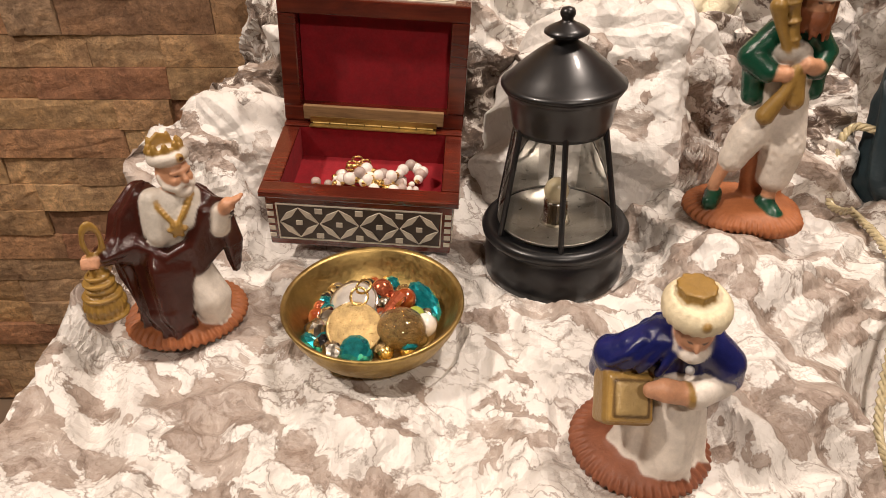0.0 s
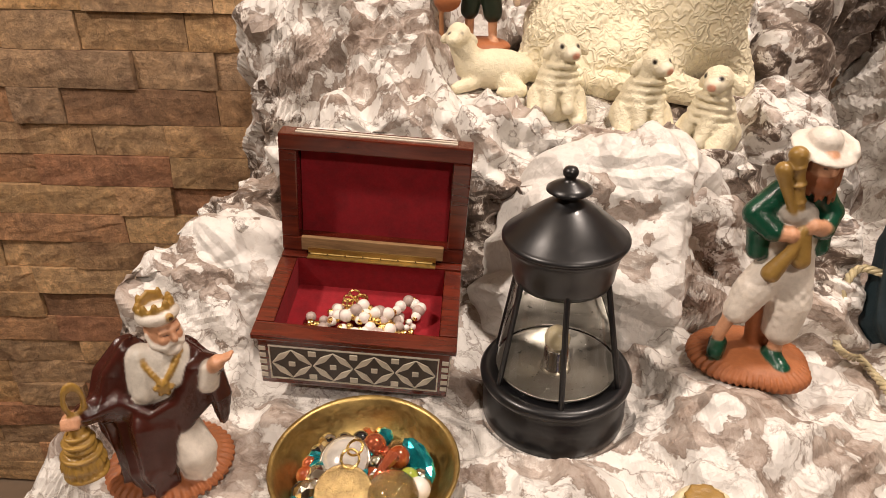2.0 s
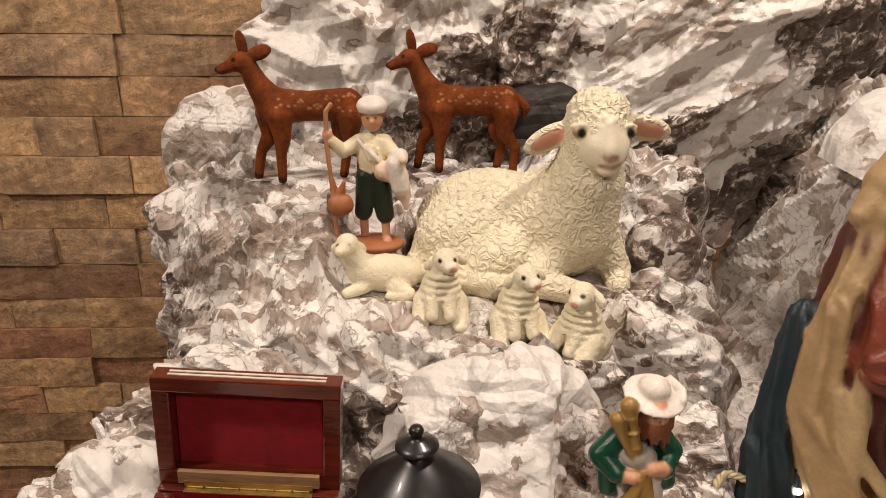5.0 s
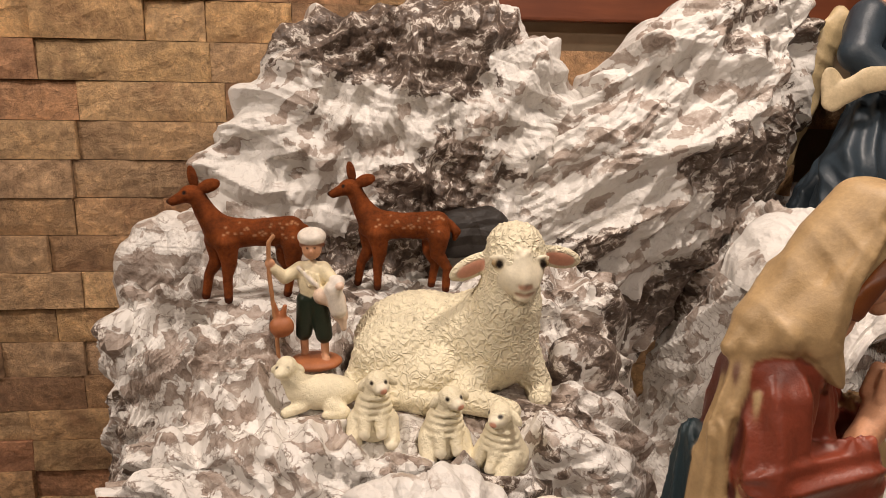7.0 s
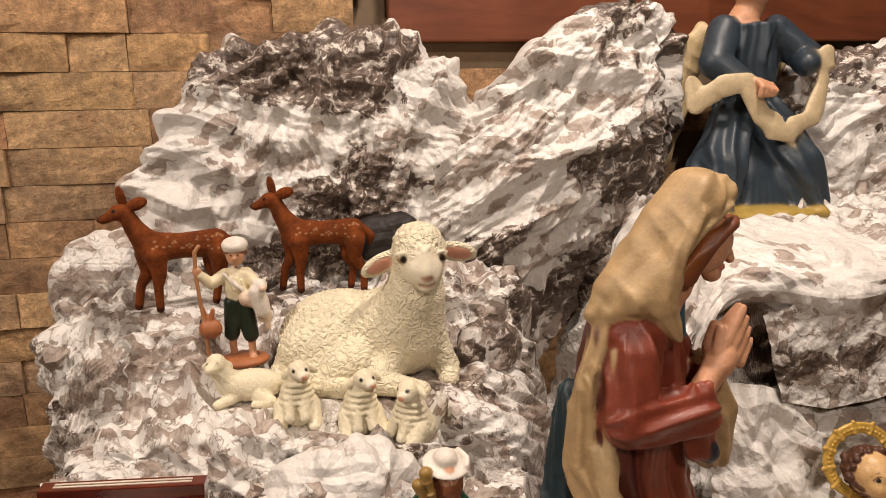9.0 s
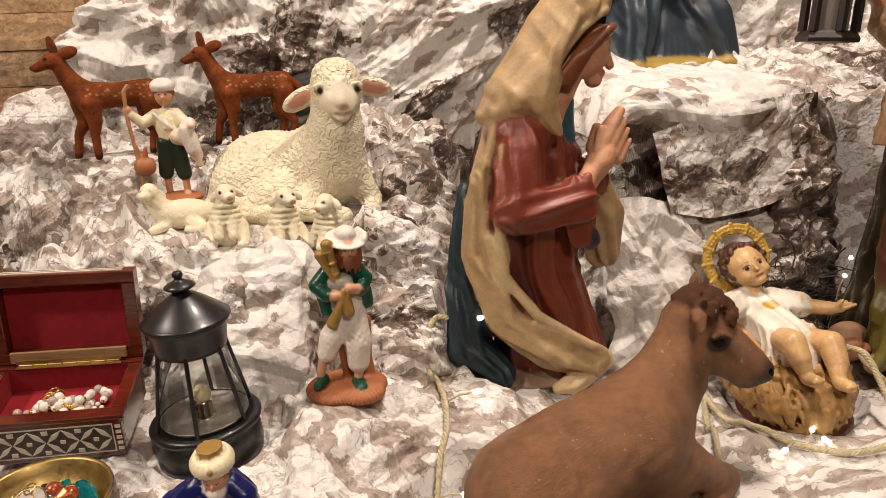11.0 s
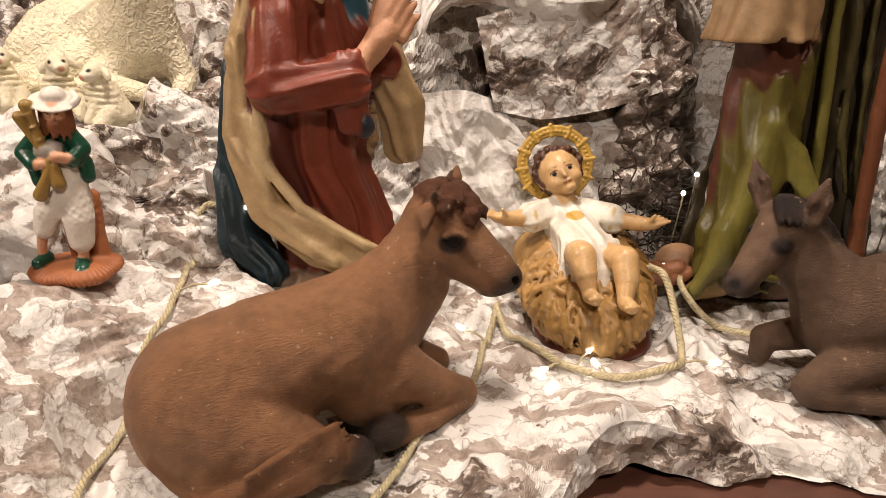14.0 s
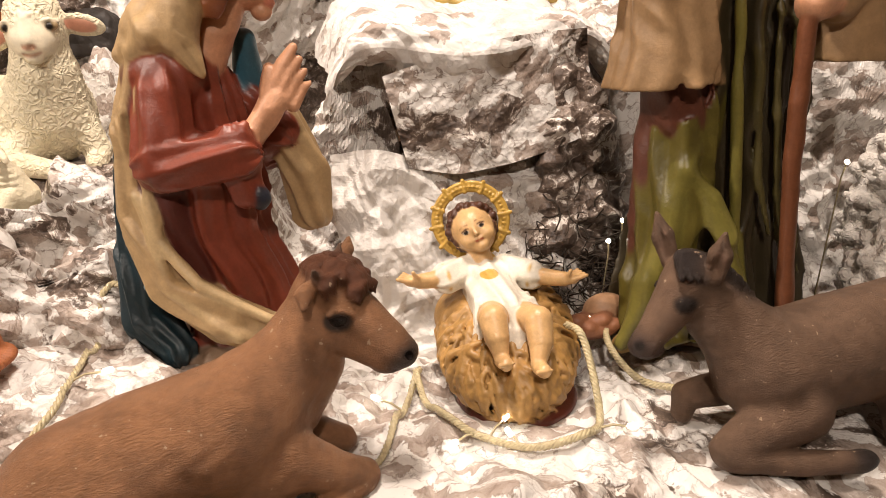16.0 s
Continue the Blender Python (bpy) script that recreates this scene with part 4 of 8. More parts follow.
def magus():
    s = Clay(0.11)
    s.ball((-0.3, -0.1, 0.45), (4.0, 3.7, 1.05), (0.25, 0.085, 0.04, 0.55), 0.3)
    s.robe([(0.5, 0.5, -0.4, 2.6, 2.5), (2.0, 0.5, -0.3, 2.3, 2.2), (4.5, 0.5, -0.1, 1.9, 1.7), (7.0, 0.5, 0.0, 1.8, 1.3)], WHITE, 7, 0.10, 0.3, 2.0, 0.4)
    s.limb([(0.8, -0.8, 4.0), (1.0, -2.0, 1.8)], (1.5, 1.0), WHITE, 0.6)
    s.robe([(1.2, 0.5, 1.6, 2.6, 1.2), (4.0, 0.6, 1.2, 2.6, 1.3), (7.0, 0.6, 0.6, 2.6, 1.7), (8.6, 0.6, 0.2, 2.0, 1.4), (9.2, 0.7, 0.1, 1.2, 1.0)], BLUE, 11, 0.09, 0.3, 0.6, 0.3)
    s.limb([(-0.6, -0.3, 8.5), (-1.8, -0.6, 7.9), (-3.0, -0.6, 7.2)], (1.0, 1.0, 0.8), BLUE, 0.4)
    s.limb([(-2.9, -0.2, 7.2), (-3.2, 0.4, 5.4)], (0.8, 0.6), BLUE, 0.4)
    s.limb([(1.8, -0.3, 8.4), (2.8, -0.6, 7.6), (3.1, -0.5, 6.6)], (1.0, 1.0, 0.8), BLUE, 0.4)
    s.limb([(2.9, 0.2, 6.6), (2.9, 0.6, 4.6)], (0.7, 0.4), BLUE, 0.3)
    s.limb([(2.7, -1.0, 6.6), (1.4, -2.0, 6.6)], (0.75, 0.7), WHITE, 0.2)
    s.ring((1.0, -2.1, 6.65), 0.5, 0.2, OLDGOLD, 0.05, (0, 80, 20))
    s.limb([(1.0, -2.1, 6.7), (-0.2, -2.3, 7.0), (-0.9, -2.4, 7.0)], (0.55, 0.6, 0.4), SKIN, 0.15)
    gilt = (0.42, 0.265, 0.08, 0.26)
    tip = (-42, 8, 14)
    held, cm = np.array((-2.0, -1.5, 5.4)), turned(tip)

    def on(x, y, z):
        return tuple(held + cm @ np.array((x, y, z)))
    s.slab(on(0, 0, 0), (1.4, 0.95, 1.35), OLDGOLD, 0.12, tip, 0.35)
    s.slab(on(0, -0.9, 0), (1.22, 0.22, 1.17), gilt, 0.05, tip, 0.15)
    s.slab(on(0, -1.0, 0), (1.0, 0.2, 0.95), (0.10, 0.055, 0.018, 0.4), 0.03, tip, 0.12)
    s.slab(on(0, -1.07, 0), (0.84, 0.2, 0.79), (0.44, 0.31, 0.13, 0.3), 0.03, tip, 0.1)
    s.slab(on(0, -0.1, 1.95), (1.35, 0.6, 0.85), OLDGOLD, 0.1, tip, 0.4)
    s.slab(on(0, -0.6, 1.85), (1.08, 0.2, 0.55), (0.12, 0.07, 0.028, 0.4), 0.04, tip, 0.12)
    s.ball((0.85, -0.65, 9.6), (0.95, 1.05, 1.2), SKIN, 0.1, (25, 0, 0))
    s.ball((0.9, -1.72, 9.3), (0.15, 0.24, 0.28), SKIN, 0.1)
    s.ring((0.85, -0.8, 9.0), 0.88, 0.2, WHITE, 0.1, (45, 0, 0), 0.9)
    s.ball((0.9, -1.35, 8.5), (0.6, 0.4, 0.38), WHITE, 0.15)
    s.ring((0.75, -0.35, 10.75), 1.15, 0.55, CREAM, 0.15, (8, 0, 0), 1.0)
    s.robe([(10.6, 0.7, -0.3, 0.95, 0.95), (11.2, 0.65, -0.2, 0.85, 0.85), (11.75, 0.6, -0.1, 0.95, 0.95)], OLDGOLD, 9, 0.06, 0, 0, 0.1)
    s.ball((0.75, -0.3, 10.75), (1.15, 1.15, 0.75), CREAM, 0.2)
    for i in range(22):
        a = 2 * math.pi * i / 22
        s.limb([(0.75 + 1.5 * math.cos(a), -0.35 + 1.45 * math.sin(a), 10.40 + 0.16 * math.sin(a)), (0.75 + 1.3 * math.cos(a + 0.25), -0.35 + 1.3 * math.sin(a + 0.25), 11.2 + 0.16 * math.sin(a))], 0.17, CREAM, 0.08)
    for e in (-0.6, 0.0, 0.6, 1.3):
        s.limb([(-0.9 + e, -1.0, 8.9), (-1.6 + e, -1.45, 8.1 - 0.2 * e), (-2.2 + 1.3 * e, -1.35, 7.4 - 0.2 * e)], 0.24, BLUE, 0.2)
    s.ball((1.0, -1.85, 10.75), 0.26, OLDGOLD, 0.05)
    s.ball((0.9, -1.6, 7.8), 0.25, STEELGREY, 0.05)
    for e in (-0.36, 0.36):
        s.ball((0.9 + e, -1.62, 9.55), (0.16, 0.14, 0.07), DARK, mode="paint")
    return s.cast("magus_figurine", pose(0.106, 0.250, 0.012, 4, 0, -10) @ Matrix.Diagonal((0.90, 0.92, 0.97, 1)), RESIN, "turbaned magus figurine in a glossy blue cape holding a gold casket", edge=0.022,
                  rough=lambda x, y, z: grooves(50, 0.11, 3.0, 1.3, -0.3, -0.1)(x, y, z) + np.clip(z - 1.5, 0, 1) * np.clip(8.4 - z, 0, 1) * wrinkles(0.09, 3.0)(x, y, z))


STEELGREY = (0.45, 0.45, 0.45, 0.3)


def piper():
    s = Clay(0.12)
    s.ball((-0.4, 0.2, 0.35), (4.1, 3.4, 1.0), TERRA, 0.3)
    s.ball((0.9, -1.7, 0.35), (2.3, 1.9, 0.9), TERRA, 0.4)
    s.limb([(1.7, 1.0, 0.6), (1.7, 1.1, 3.0), (1.9, 1.0, 7.0)], (1.0, 0.75, 0.7), TERRA, 0.4)
    s.limb([(0.2, 0.4, 0.6), (-0.2, 0.6, 4.0), (0.3, 0.4, 7.5)], (0.8, 0.7, 0.9), TERRA, 0.4)
    s.limb([(0.0, 0, 8.0), (-1.5, -0.4, 6.2), (-2.1, -0.4, 4.6)], (1.25, 1.2, 0.95), WHITE, 0.4)
    s.limb([(-2.2, -0.4, 5.2), (-2.9, -0.2, 2.4)], (0.5, 0.42), SKIN, 0.15)
    s.limb([(-2.7, 0.0, 1.6), (-3.2, -0.9, 1.4)], (0.62, 0.55), GREEN, 0.2)
    s.limb([(0.7, 0, 8.2), (1.0, -0.7, 5.6), (0.9, -0.8, 3.4)], (1.4, 1.35, 1.1), WHITE, 0.4)
    s.limb([(0.9, -0.8, 3.2), (0.8, -0.9, 1.6)], (0.55, 0.45), SKIN, 0.15)
    s.limb([(0.7, -0.9, 1.4), (0.9, -2.1, 1.0)], (0.62, 0.6), GREEN, 0.2)
    s.ball((0.2, 0, 9.8), (1.6, 1.15, 2.2), WHITE, 0.4)
    s.robe([(8.6, 0.3, 0.7, 1.8, 0.9), (10.5, 0.2, 0.5, 1.7, 1.0), (12.6, 0.1, 0.4, 1.6, 1.0), (13.6, 0.1, 0.3, 1.0, 0.8)], GREEN, 7, 0.08, 0.3, 1.5, 0.3)
    s.limb([(-1.1, 0.1, 13.0), (-2.4, -0.1, 11.6), (-1.6, -1.1, 10.9)], (0.85, 0.85, 0.7), GREEN, 0.3)
    s.limb([(-1.9, 0.2, 11.0), (-1.7, 0.0, 9.0)], (0.8, 0.7), GREEN, 0.3)
    s.limb([(1.3, 0.1, 13.1), (2.2, -0.1, 11.8), (1.6, -1.0, 11.0)], (0.8, 0.8, 0.65), GREEN, 0.3)
    s.limb([(2.1, 0.2, 10.5), (2.3, 0.1, 9.2)], (0.75, 0.6), GREEN, 0.3)
    s.limb([(-1.5, -1.1, 10.8), (-0.7, -1.6, 10.9)], (0.5, 0.5), SKIN, 0.15)
    s.limb([(1.6, -1.1, 11.1), (0.5, -1.6, 11.5)], (0.5, 0.48), SKIN, 0.15)
    s.ball((-0.2, -0.9, 12.0), (1.2, 0.8, 0.8), (0.40, 0.36, 0.31, 0.4), 0.2)
    s.limb([(-0.3, -1.3, 12.0), (-0.9, -1.0, 14.6), (-1.2, -0.9, 15.8)], (0.28, 0.36, 0.58), OLDGOLD, 0.1)
    s.limb([(-0.7, -1.3, 12.2), (-1.5, -1.1, 13.8), (-1.9, -1.0, 14.9)], (0.28, 0.34, 0.52), OLDGOLD, 0.1)
    for k in range(3):
        s.ring((-0.55 - 0.3 * k, -1.15 + 0.08 * k, 13.0 + 1.1 * k), 0.34 + 0.05 * k, 0.12, OLDGOLD, 0.05, (8, -14, 0))
    s.limb([(0.0, -1.6, 11.2), (-0.5, -1.8, 9.8), (-1.3, -1.7, 8.2)], (0.35, 0.4, 0.62), OLDGOLD, 0.1)
    s.limb([(0.2, -1.6, 10.6), (0.3, -1.7, 9.2)], (0.45, 0.6), OLDGOLD, 0.1)
    s.ball((0.75, -0.4, 15.0), (0.9, 0.9, 1.15), SKIN, 0.1, (20, 0, 0))
    s.ball((0.9, -1.35, 14.9), (0.15, 0.2, 0.26), SKIN, 0.1)
    s.ball((0.75, -0.8, 14.0), (0.75, 0.6, 0.8), HAIR, 0.15)
    s.limb([(-0.15, -0.2, 15.3), (-0.4, -0.2, 13.6)], (0.5, 0.35), HAIR, 0.2)
    s.limb([(1.65, -0.2, 15.3), (1.8, -0.2, 13.8)], (0.45, 0.35), HAIR, 0.2)
    rnd = random.Random(6)
    for i in range(16):
        a = -0.5 + 4.2 * i / 15
        s.limb([(0.75 - 0.85 * math.cos(a), -0.3 - 0.55 * math.sin(a), 14.5), (0.75 - 1.0 * math.cos(a) + rnd.uniform(-0.2, 0.2), -0.4 - 0.75 * math.sin(a), 13.0 + rnd.uniform(-0.4, 0.5))], (0.24, 0.1), HAIR, 0.08)
    s.ball((0.7, 0.0, 16.0), (2.1, 1.75, 0.26), WHITE, 0.15, (22, 6, 0))
    s.limb([(2.4, -0.5, 15.9), (2.6, 0.2, 16.2), (2.0, 1.0, 16.6)], 0.24, WHITE, 0.3)
    s.ball((0.7, 0.15, 16.45), (1.05, 1.0, 0.75), WHITE, 0.25, (15, 0, 0))
    for e in (-0.34, 0.34):
        s.ball((0.8 + e, -1.2, 15.15), (0.15, 0.12, 0.08), DARK, mode="paint")
    return s.cast("piper_figurine", pose(0.221, 0.437, 0.048), RESIN, "bagpipe player figurine in a green coat and white hat", edge=0.022,
                  rough=lambda x, y, z: grooves(52, 0.10, 2.6, 1.2)(x, y, z) + np.clip(z - 3.2, 0, 1) * np.clip(8.6 - z, 0, 1) * curls(0.055, 8.0)(x, y, z) + np.clip(z - 8.6, 0, 1) * np.clip(13.5 - z, 0, 1) * wrinkles(0.10, 3.0)(x, y, z))


def shepherd_boy():
    s = Clay(0.11)
    s.ball((0.2, -0.2, 0.3), (2.7, 2.2, 0.75), TERRA, 0.3)
    s.limb([(-0.6, 0.2, 6.8), (-0.95, 0.1, 3.4)], (1.05, 0.85), (0.012, 0.022, 0.012, 0.4), 0.2)
    s.limb([(0.6, 0.0, 6.8), (1.1, -0.3, 3.2)], (1.05, 0.85), (0.012, 0.022, 0.012, 0.4), 0.2)
    s.limb([(-0.95, 0.2, 3.2), (-0.9, 0.2, 1.0)], (0.45, 0.38), SKIN, 0.1)
    s.limb([(1.1, -0.3, 3.2), (1.2, -0.4, 1.0), (1.3, -1.0, 0.9)], (0.45, 0.38, 0.4), SKIN, 0.1)
    s.ball((0, 0, 8.9), (1.45, 1.0, 2.1), CREAM, 0.3)
    s.limb([(-1.1, 0, 10.1), (-2.6, -0.4, 9.3), (-3.6, -0.9, 10.4)], (0.75, 0.65, 0.5), CREAM, 0.3)
    s.ball((-3.9, -1.0, 10.9), (0.5, 0.45, 0.55), SKIN, 0.1)
    s.limb([(1.1, 0, 10.1), (2.3, -0.6, 8.8), (1.4, -1.2, 8.0)], (0.75, 0.65, 0.5), CREAM, 0.3)
    s.limb([(1.0, -1.2, 7.6), (2.4, -1.1, 7.2), (2.8, -0.9, 5.4)], (0.8, 0.95, 0.75), (0.66, 0.50, 0.38, 0.5), 0.3)
    s.ball((2.6, -1.5, 9.1), (0.75, 0.8, 0.72), WHITE, 0.15)
    s.ball((2.9, -2.2, 8.9), (0.42, 0.5, 0.38), (0.70, 0.52, 0.40, 0.5), 0.15)
    s.ball((2.1, -1.4, 9.5), (0.4, 0.2, 0.25), WHITE, 0.1, (0, -30, 0))
    s.limb([(2.2, -1.6, 8.4), (2.6, -1.5, 6.2)], (0.85, 0.8), WHITE, 0.3)
    for k in range(4):
        s.limb([(-0.9 + 0.5 * k, -0.95, 10.2 - 0.2 * k), (-0.2 + 0.35 * k, -1.15, 8.6)], 0.14, CREAM, 0.12)
    s.limb([(-1.2, -0.8, 10.4), (0.2, -1.2, 9.0), (1.3, -0.9, 8.0)], 0.2, WHITE, 0.12)
    s.limb([(2.9, -1.2, 5.6), (3.1, -1.2, 4.2)], (0.5, 0.3), (0.66, 0.50, 0.38, 0.5), 0.2)
    s.limb([(-3.5, -1.0, 13.6), (-3.95, -1.1, 13.0), (-4.0, -1.2, 10.0), (-3.6, -1.2, 5.5), (-3.4, -1.0, 0.6)], 0.22, (0.42, 0.20, 0.09, 0.5), 0.05)
    s.ball((-3.0, -1.0, 4.4), (1.2, 1.0, 1.1), TERRA, 0.2)
    s.limb([(-3.0, -1.0, 5.2), (-2.6, -1.2, 6.6)], (0.45, 0.2), TERRA, 0.2)
    s.limb([(-3.3, -1.0, 5.2), (-3.6, -1.2, 6.8)], (0.4, 0.18), TERRA, 0.2)
    s.ball((0.1, -0.3, 12.3), (0.98, 1.0, 1.2), SKIN, 0.1)
    s.ball((0.1, -1.3, 12.1), (0.16, 0.2, 0.22), SKIN, 0.1)
    s.ring((0.1, -0.1, 12.6), 0.95, 0.3, HAIR, 0.1, (-20, 0, 0))
    s.ring((0.1, -0.1, 13.4), 0.85, 0.55, WHITE, 0.2, (10, 0, 0))
    s.ball((0.1, 0.0, 13.7), (1.1, 1.1, 0.6), WHITE, 0.2)
    for e in (-0.35, 0.35):
        s.ball((0.1 + e, -1.2, 12.45), (0.14, 0.12, 0.09), DARK, mode="paint")
    s.ball((0.1, -1.25, 11.7), (0.22, 0.12, 0.07), PINK, mode="paint")
    return s.cast("shepherd_figurine", pose(0.032, 0.765, 0.192) @ Matrix.Diagonal((1.12, 1.12, 1.12, 1)), RESIN, "barefoot shepherd boy figurine with a crook, carrying a lamb", edge=0.022,
                  rough=lambda x, y, z: np.clip(z - 3.0, 0, 1) * np.clip(11.0 - z, 0, 1) * wrinkles(0.09, 3.2)(x, y, z))


SHEEP = (0.76, 0.69, 0.50, 0.6)


def curls(amount, freq, seed=0.0):
    """Locks of wool raised on a body."""
    def f(x, y, z):
        u = x * freq + 1.4 * np.sin(0.9 * z + seed) + 0.7 * np.sin(y * 1.1)
        v = z * freq + 1.4 * np.sin(1.1 * x + seed)
        w = y * freq + 1.2 * np.sin(0.8 * x + z)
        return (-amount * np.sin(u) * np.sin(v) * np.cos(0.7 * w)).astype(np.float32)
    return f


def sheep():
    s = Clay(0.19)
    s.ball((-4.3, 2.5, 5.0), (7.8, 5.6, 5.9), SHEEP, 1.5, (0, -4, -8))
    s.ball((-7.0, -0.5, 4.0), (5.2, 4.0, 4.4), SHEEP, 1.2)
    s.ball((2.8, -0.2, 6.0), (5.8, 5.2, 6.0), SHEEP, 1.6)
    s.limb([(4.0, -1.5, 6.0), (4.7, -2.7, 11.0), (5.0, -3.2, 14.5)], (4.5, 3.8, 3.0), SHEEP, 1.2)
    s.ball((5.2, -3.6, 16.2), (3.3, 3.3, 3.4), SHEEP, 0.7)
    s.ball((5.2, -3.2, 18.2), (2.8, 2.8, 2.0), SHEEP, 0.8)
    face = (0.78, 0.71, 0.54, 0.5)
    s.ball((5.35, -5.7, 15.0), (2.25, 2.2, 2.0), face, 0.9)
    s.ball((5.5, -6.8, 14.2), (1.45, 1.05, 1.15), face, 0.5)
    s.limb([(5.3, -6.3, 17.2), (5.5, -7.3, 15.0)], (0.9, 0.7), face, 0.6)
    s.ball((5.5, -7.0, 13.1), (0.9, 0.7, 0.6), face, 0.4)
    for e, z, tip in ((-1, 15.3, -28), (1, 16.3, 12)):
        s.ball((5.3 + 4.6 * e, -3.0, z), (2.7, 0.7, 1.35), SHEEP, 0.5, (20, tip, 0))
        s.ball((5.3 + 4.7 * e, -3.7, z - 0.1), (1.9, 0.5, 0.85), PINK, mode="paint", turn=(20, tip, 0))
    s.limb([(-3.0, -2.8, 3.2), (-8.5, -3.6, 1.6), (-4.5, -5.4, 1.0), (-1.6, -5.8, 0.8)], (3.2, 2.2, 1.5, 1.2), SHEEP, 1.0)
    s.limb([(1.5, -3.6, 3.2), (-0.4, -6.0, 1.6), (4.6, -7.4, 0.6)], (2.5, 1.6, 1.15), SHEEP, 0.7)
    s.limb([(7.0, -1.8, 4.2), (8.6, -2.6, 1.6), (8.6, -4.0, 0.3)], (2.2, 1.6, 1.3), SHEEP, 0.8)
    s.limb([(-11.0, 0.0, 3.6), (-12.0, -1.6, 1.8), (-11.0, -2.6, 1.2)], (1.3, 1.3, 1.0), SHEEP, 0.6)
    s.limb([(4.6, -7.6, 13.55), (5.5, -7.85, 13.4), (6.5, -7.6, 13.6)], 0.15, (0.30, 0.13, 0.07, 0.5), 0.15, mode="-")
    s.limb([(4.6, -7.6, 13.55), (5.5, -7.85, 13.4), (6.5, -7.6, 13.6)], 0.22, (0.34, 0.15, 0.08, 0.5), mode="paint")
    s.ball((5.5, -7.8, 14.4), (0.75, 0.4, 0.4), (0.56, 0.33, 0.22, 0.4), mode="paint")
    for e in (-1, 1):
        s.ball((5.3 + e * 0.5, -7.9, 14.4), (0.2, 0.25, 0.14), (0.25, 0.10, 0.06, 0.5), 0.1, mode="-")
        s.ball((5.3 + e * 2.2, -5.85, 16.4), (0.85, 0.5, 0.55), (0.34, 0.24, 0.12, 0.15), 0.15)
        s.ball((5.3 + e * 2.25, -6.25, 16.4), (0.42, 0.5, 0.45), DARK, mode="paint")
        s.limb([(5.3 + e * 1.4, -6.3, 16.9), (5.3 + e * 2.3, -6.2, 17.15), (5.3 + e * 3.0, -5.3, 16.8)], 0.22, face, 0.2)
    return s.cast("sheep_figurine", pose(0.198, 0.745, 0.166), WOOL, "large cream resin sheep lying down with pink ears", edge=0.12, rough=woolly)


def woolly(x, y, z):
    body = np.clip((14.0 - z) * 0.8, 0, 1) * np.clip((y + 5.0) * 0.7, 0, 1)
    crown = np.clip((z - 17.0) * 1.5, 0, 1)
    return (curls(0.17, 5.2)(x, y, z) + curls(0.06, 10.5, 2.0)(x, y, z)) * np.maximum(body, crown)


def lamb_lying():
    s = Clay(0.12)
    s.ball((0.6, 0, 1.7), (3.1, 1.6, 1.6), SHEEP, 0.5)
    s.limb([(-1.5, -0.2, 2.2), (-2.4, -0.4, 3.8)], (1.25, 0.9), SHEEP, 0.5)
    s.ball((-2.5, -0.6, 4.4), (0.95, 1.0, 0.95), SHEEP, 0.2)
    s.ball((-2.9, -1.4, 4.2), (0.6, 0.7, 0.5), SHEEP, 0.3)
    s.ball((-1.6, -0.2, 4.1), (0.7, 0.3, 0.4), SHEEP, 0.1, (0, 35, 0))
    s.ball((-3.4, -0.2, 4.1), (0.6, 0.3, 0.4), SHEEP, 0.1, (0, -35, 0))
    s.limb([(-1.2, -1.0, 0.9), (-2.6, -1.5, 0.5)], (0.6, 0.45), SHEEP, 0.3)
    s.limb([(1.5, -1.2, 0.9), (2.4, -1.7, 0.5), (0.9, -1.9, 0.4)], (0.9, 0.6, 0.4), SHEEP, 0.3)
    s.ball((0.9, -1.95, 0.3), (0.35, 0.3, 0.3), DARK, mode="paint")
    s.ball((3.6, 0, 1.4), (0.5, 0.4, 0.6), SHEEP, 0.3)
    for e in (-0.5, 0.45):
        s.ball((-2.75 + e, -1.35, 4.65), 0.17, DARK, mode="paint")
    return s


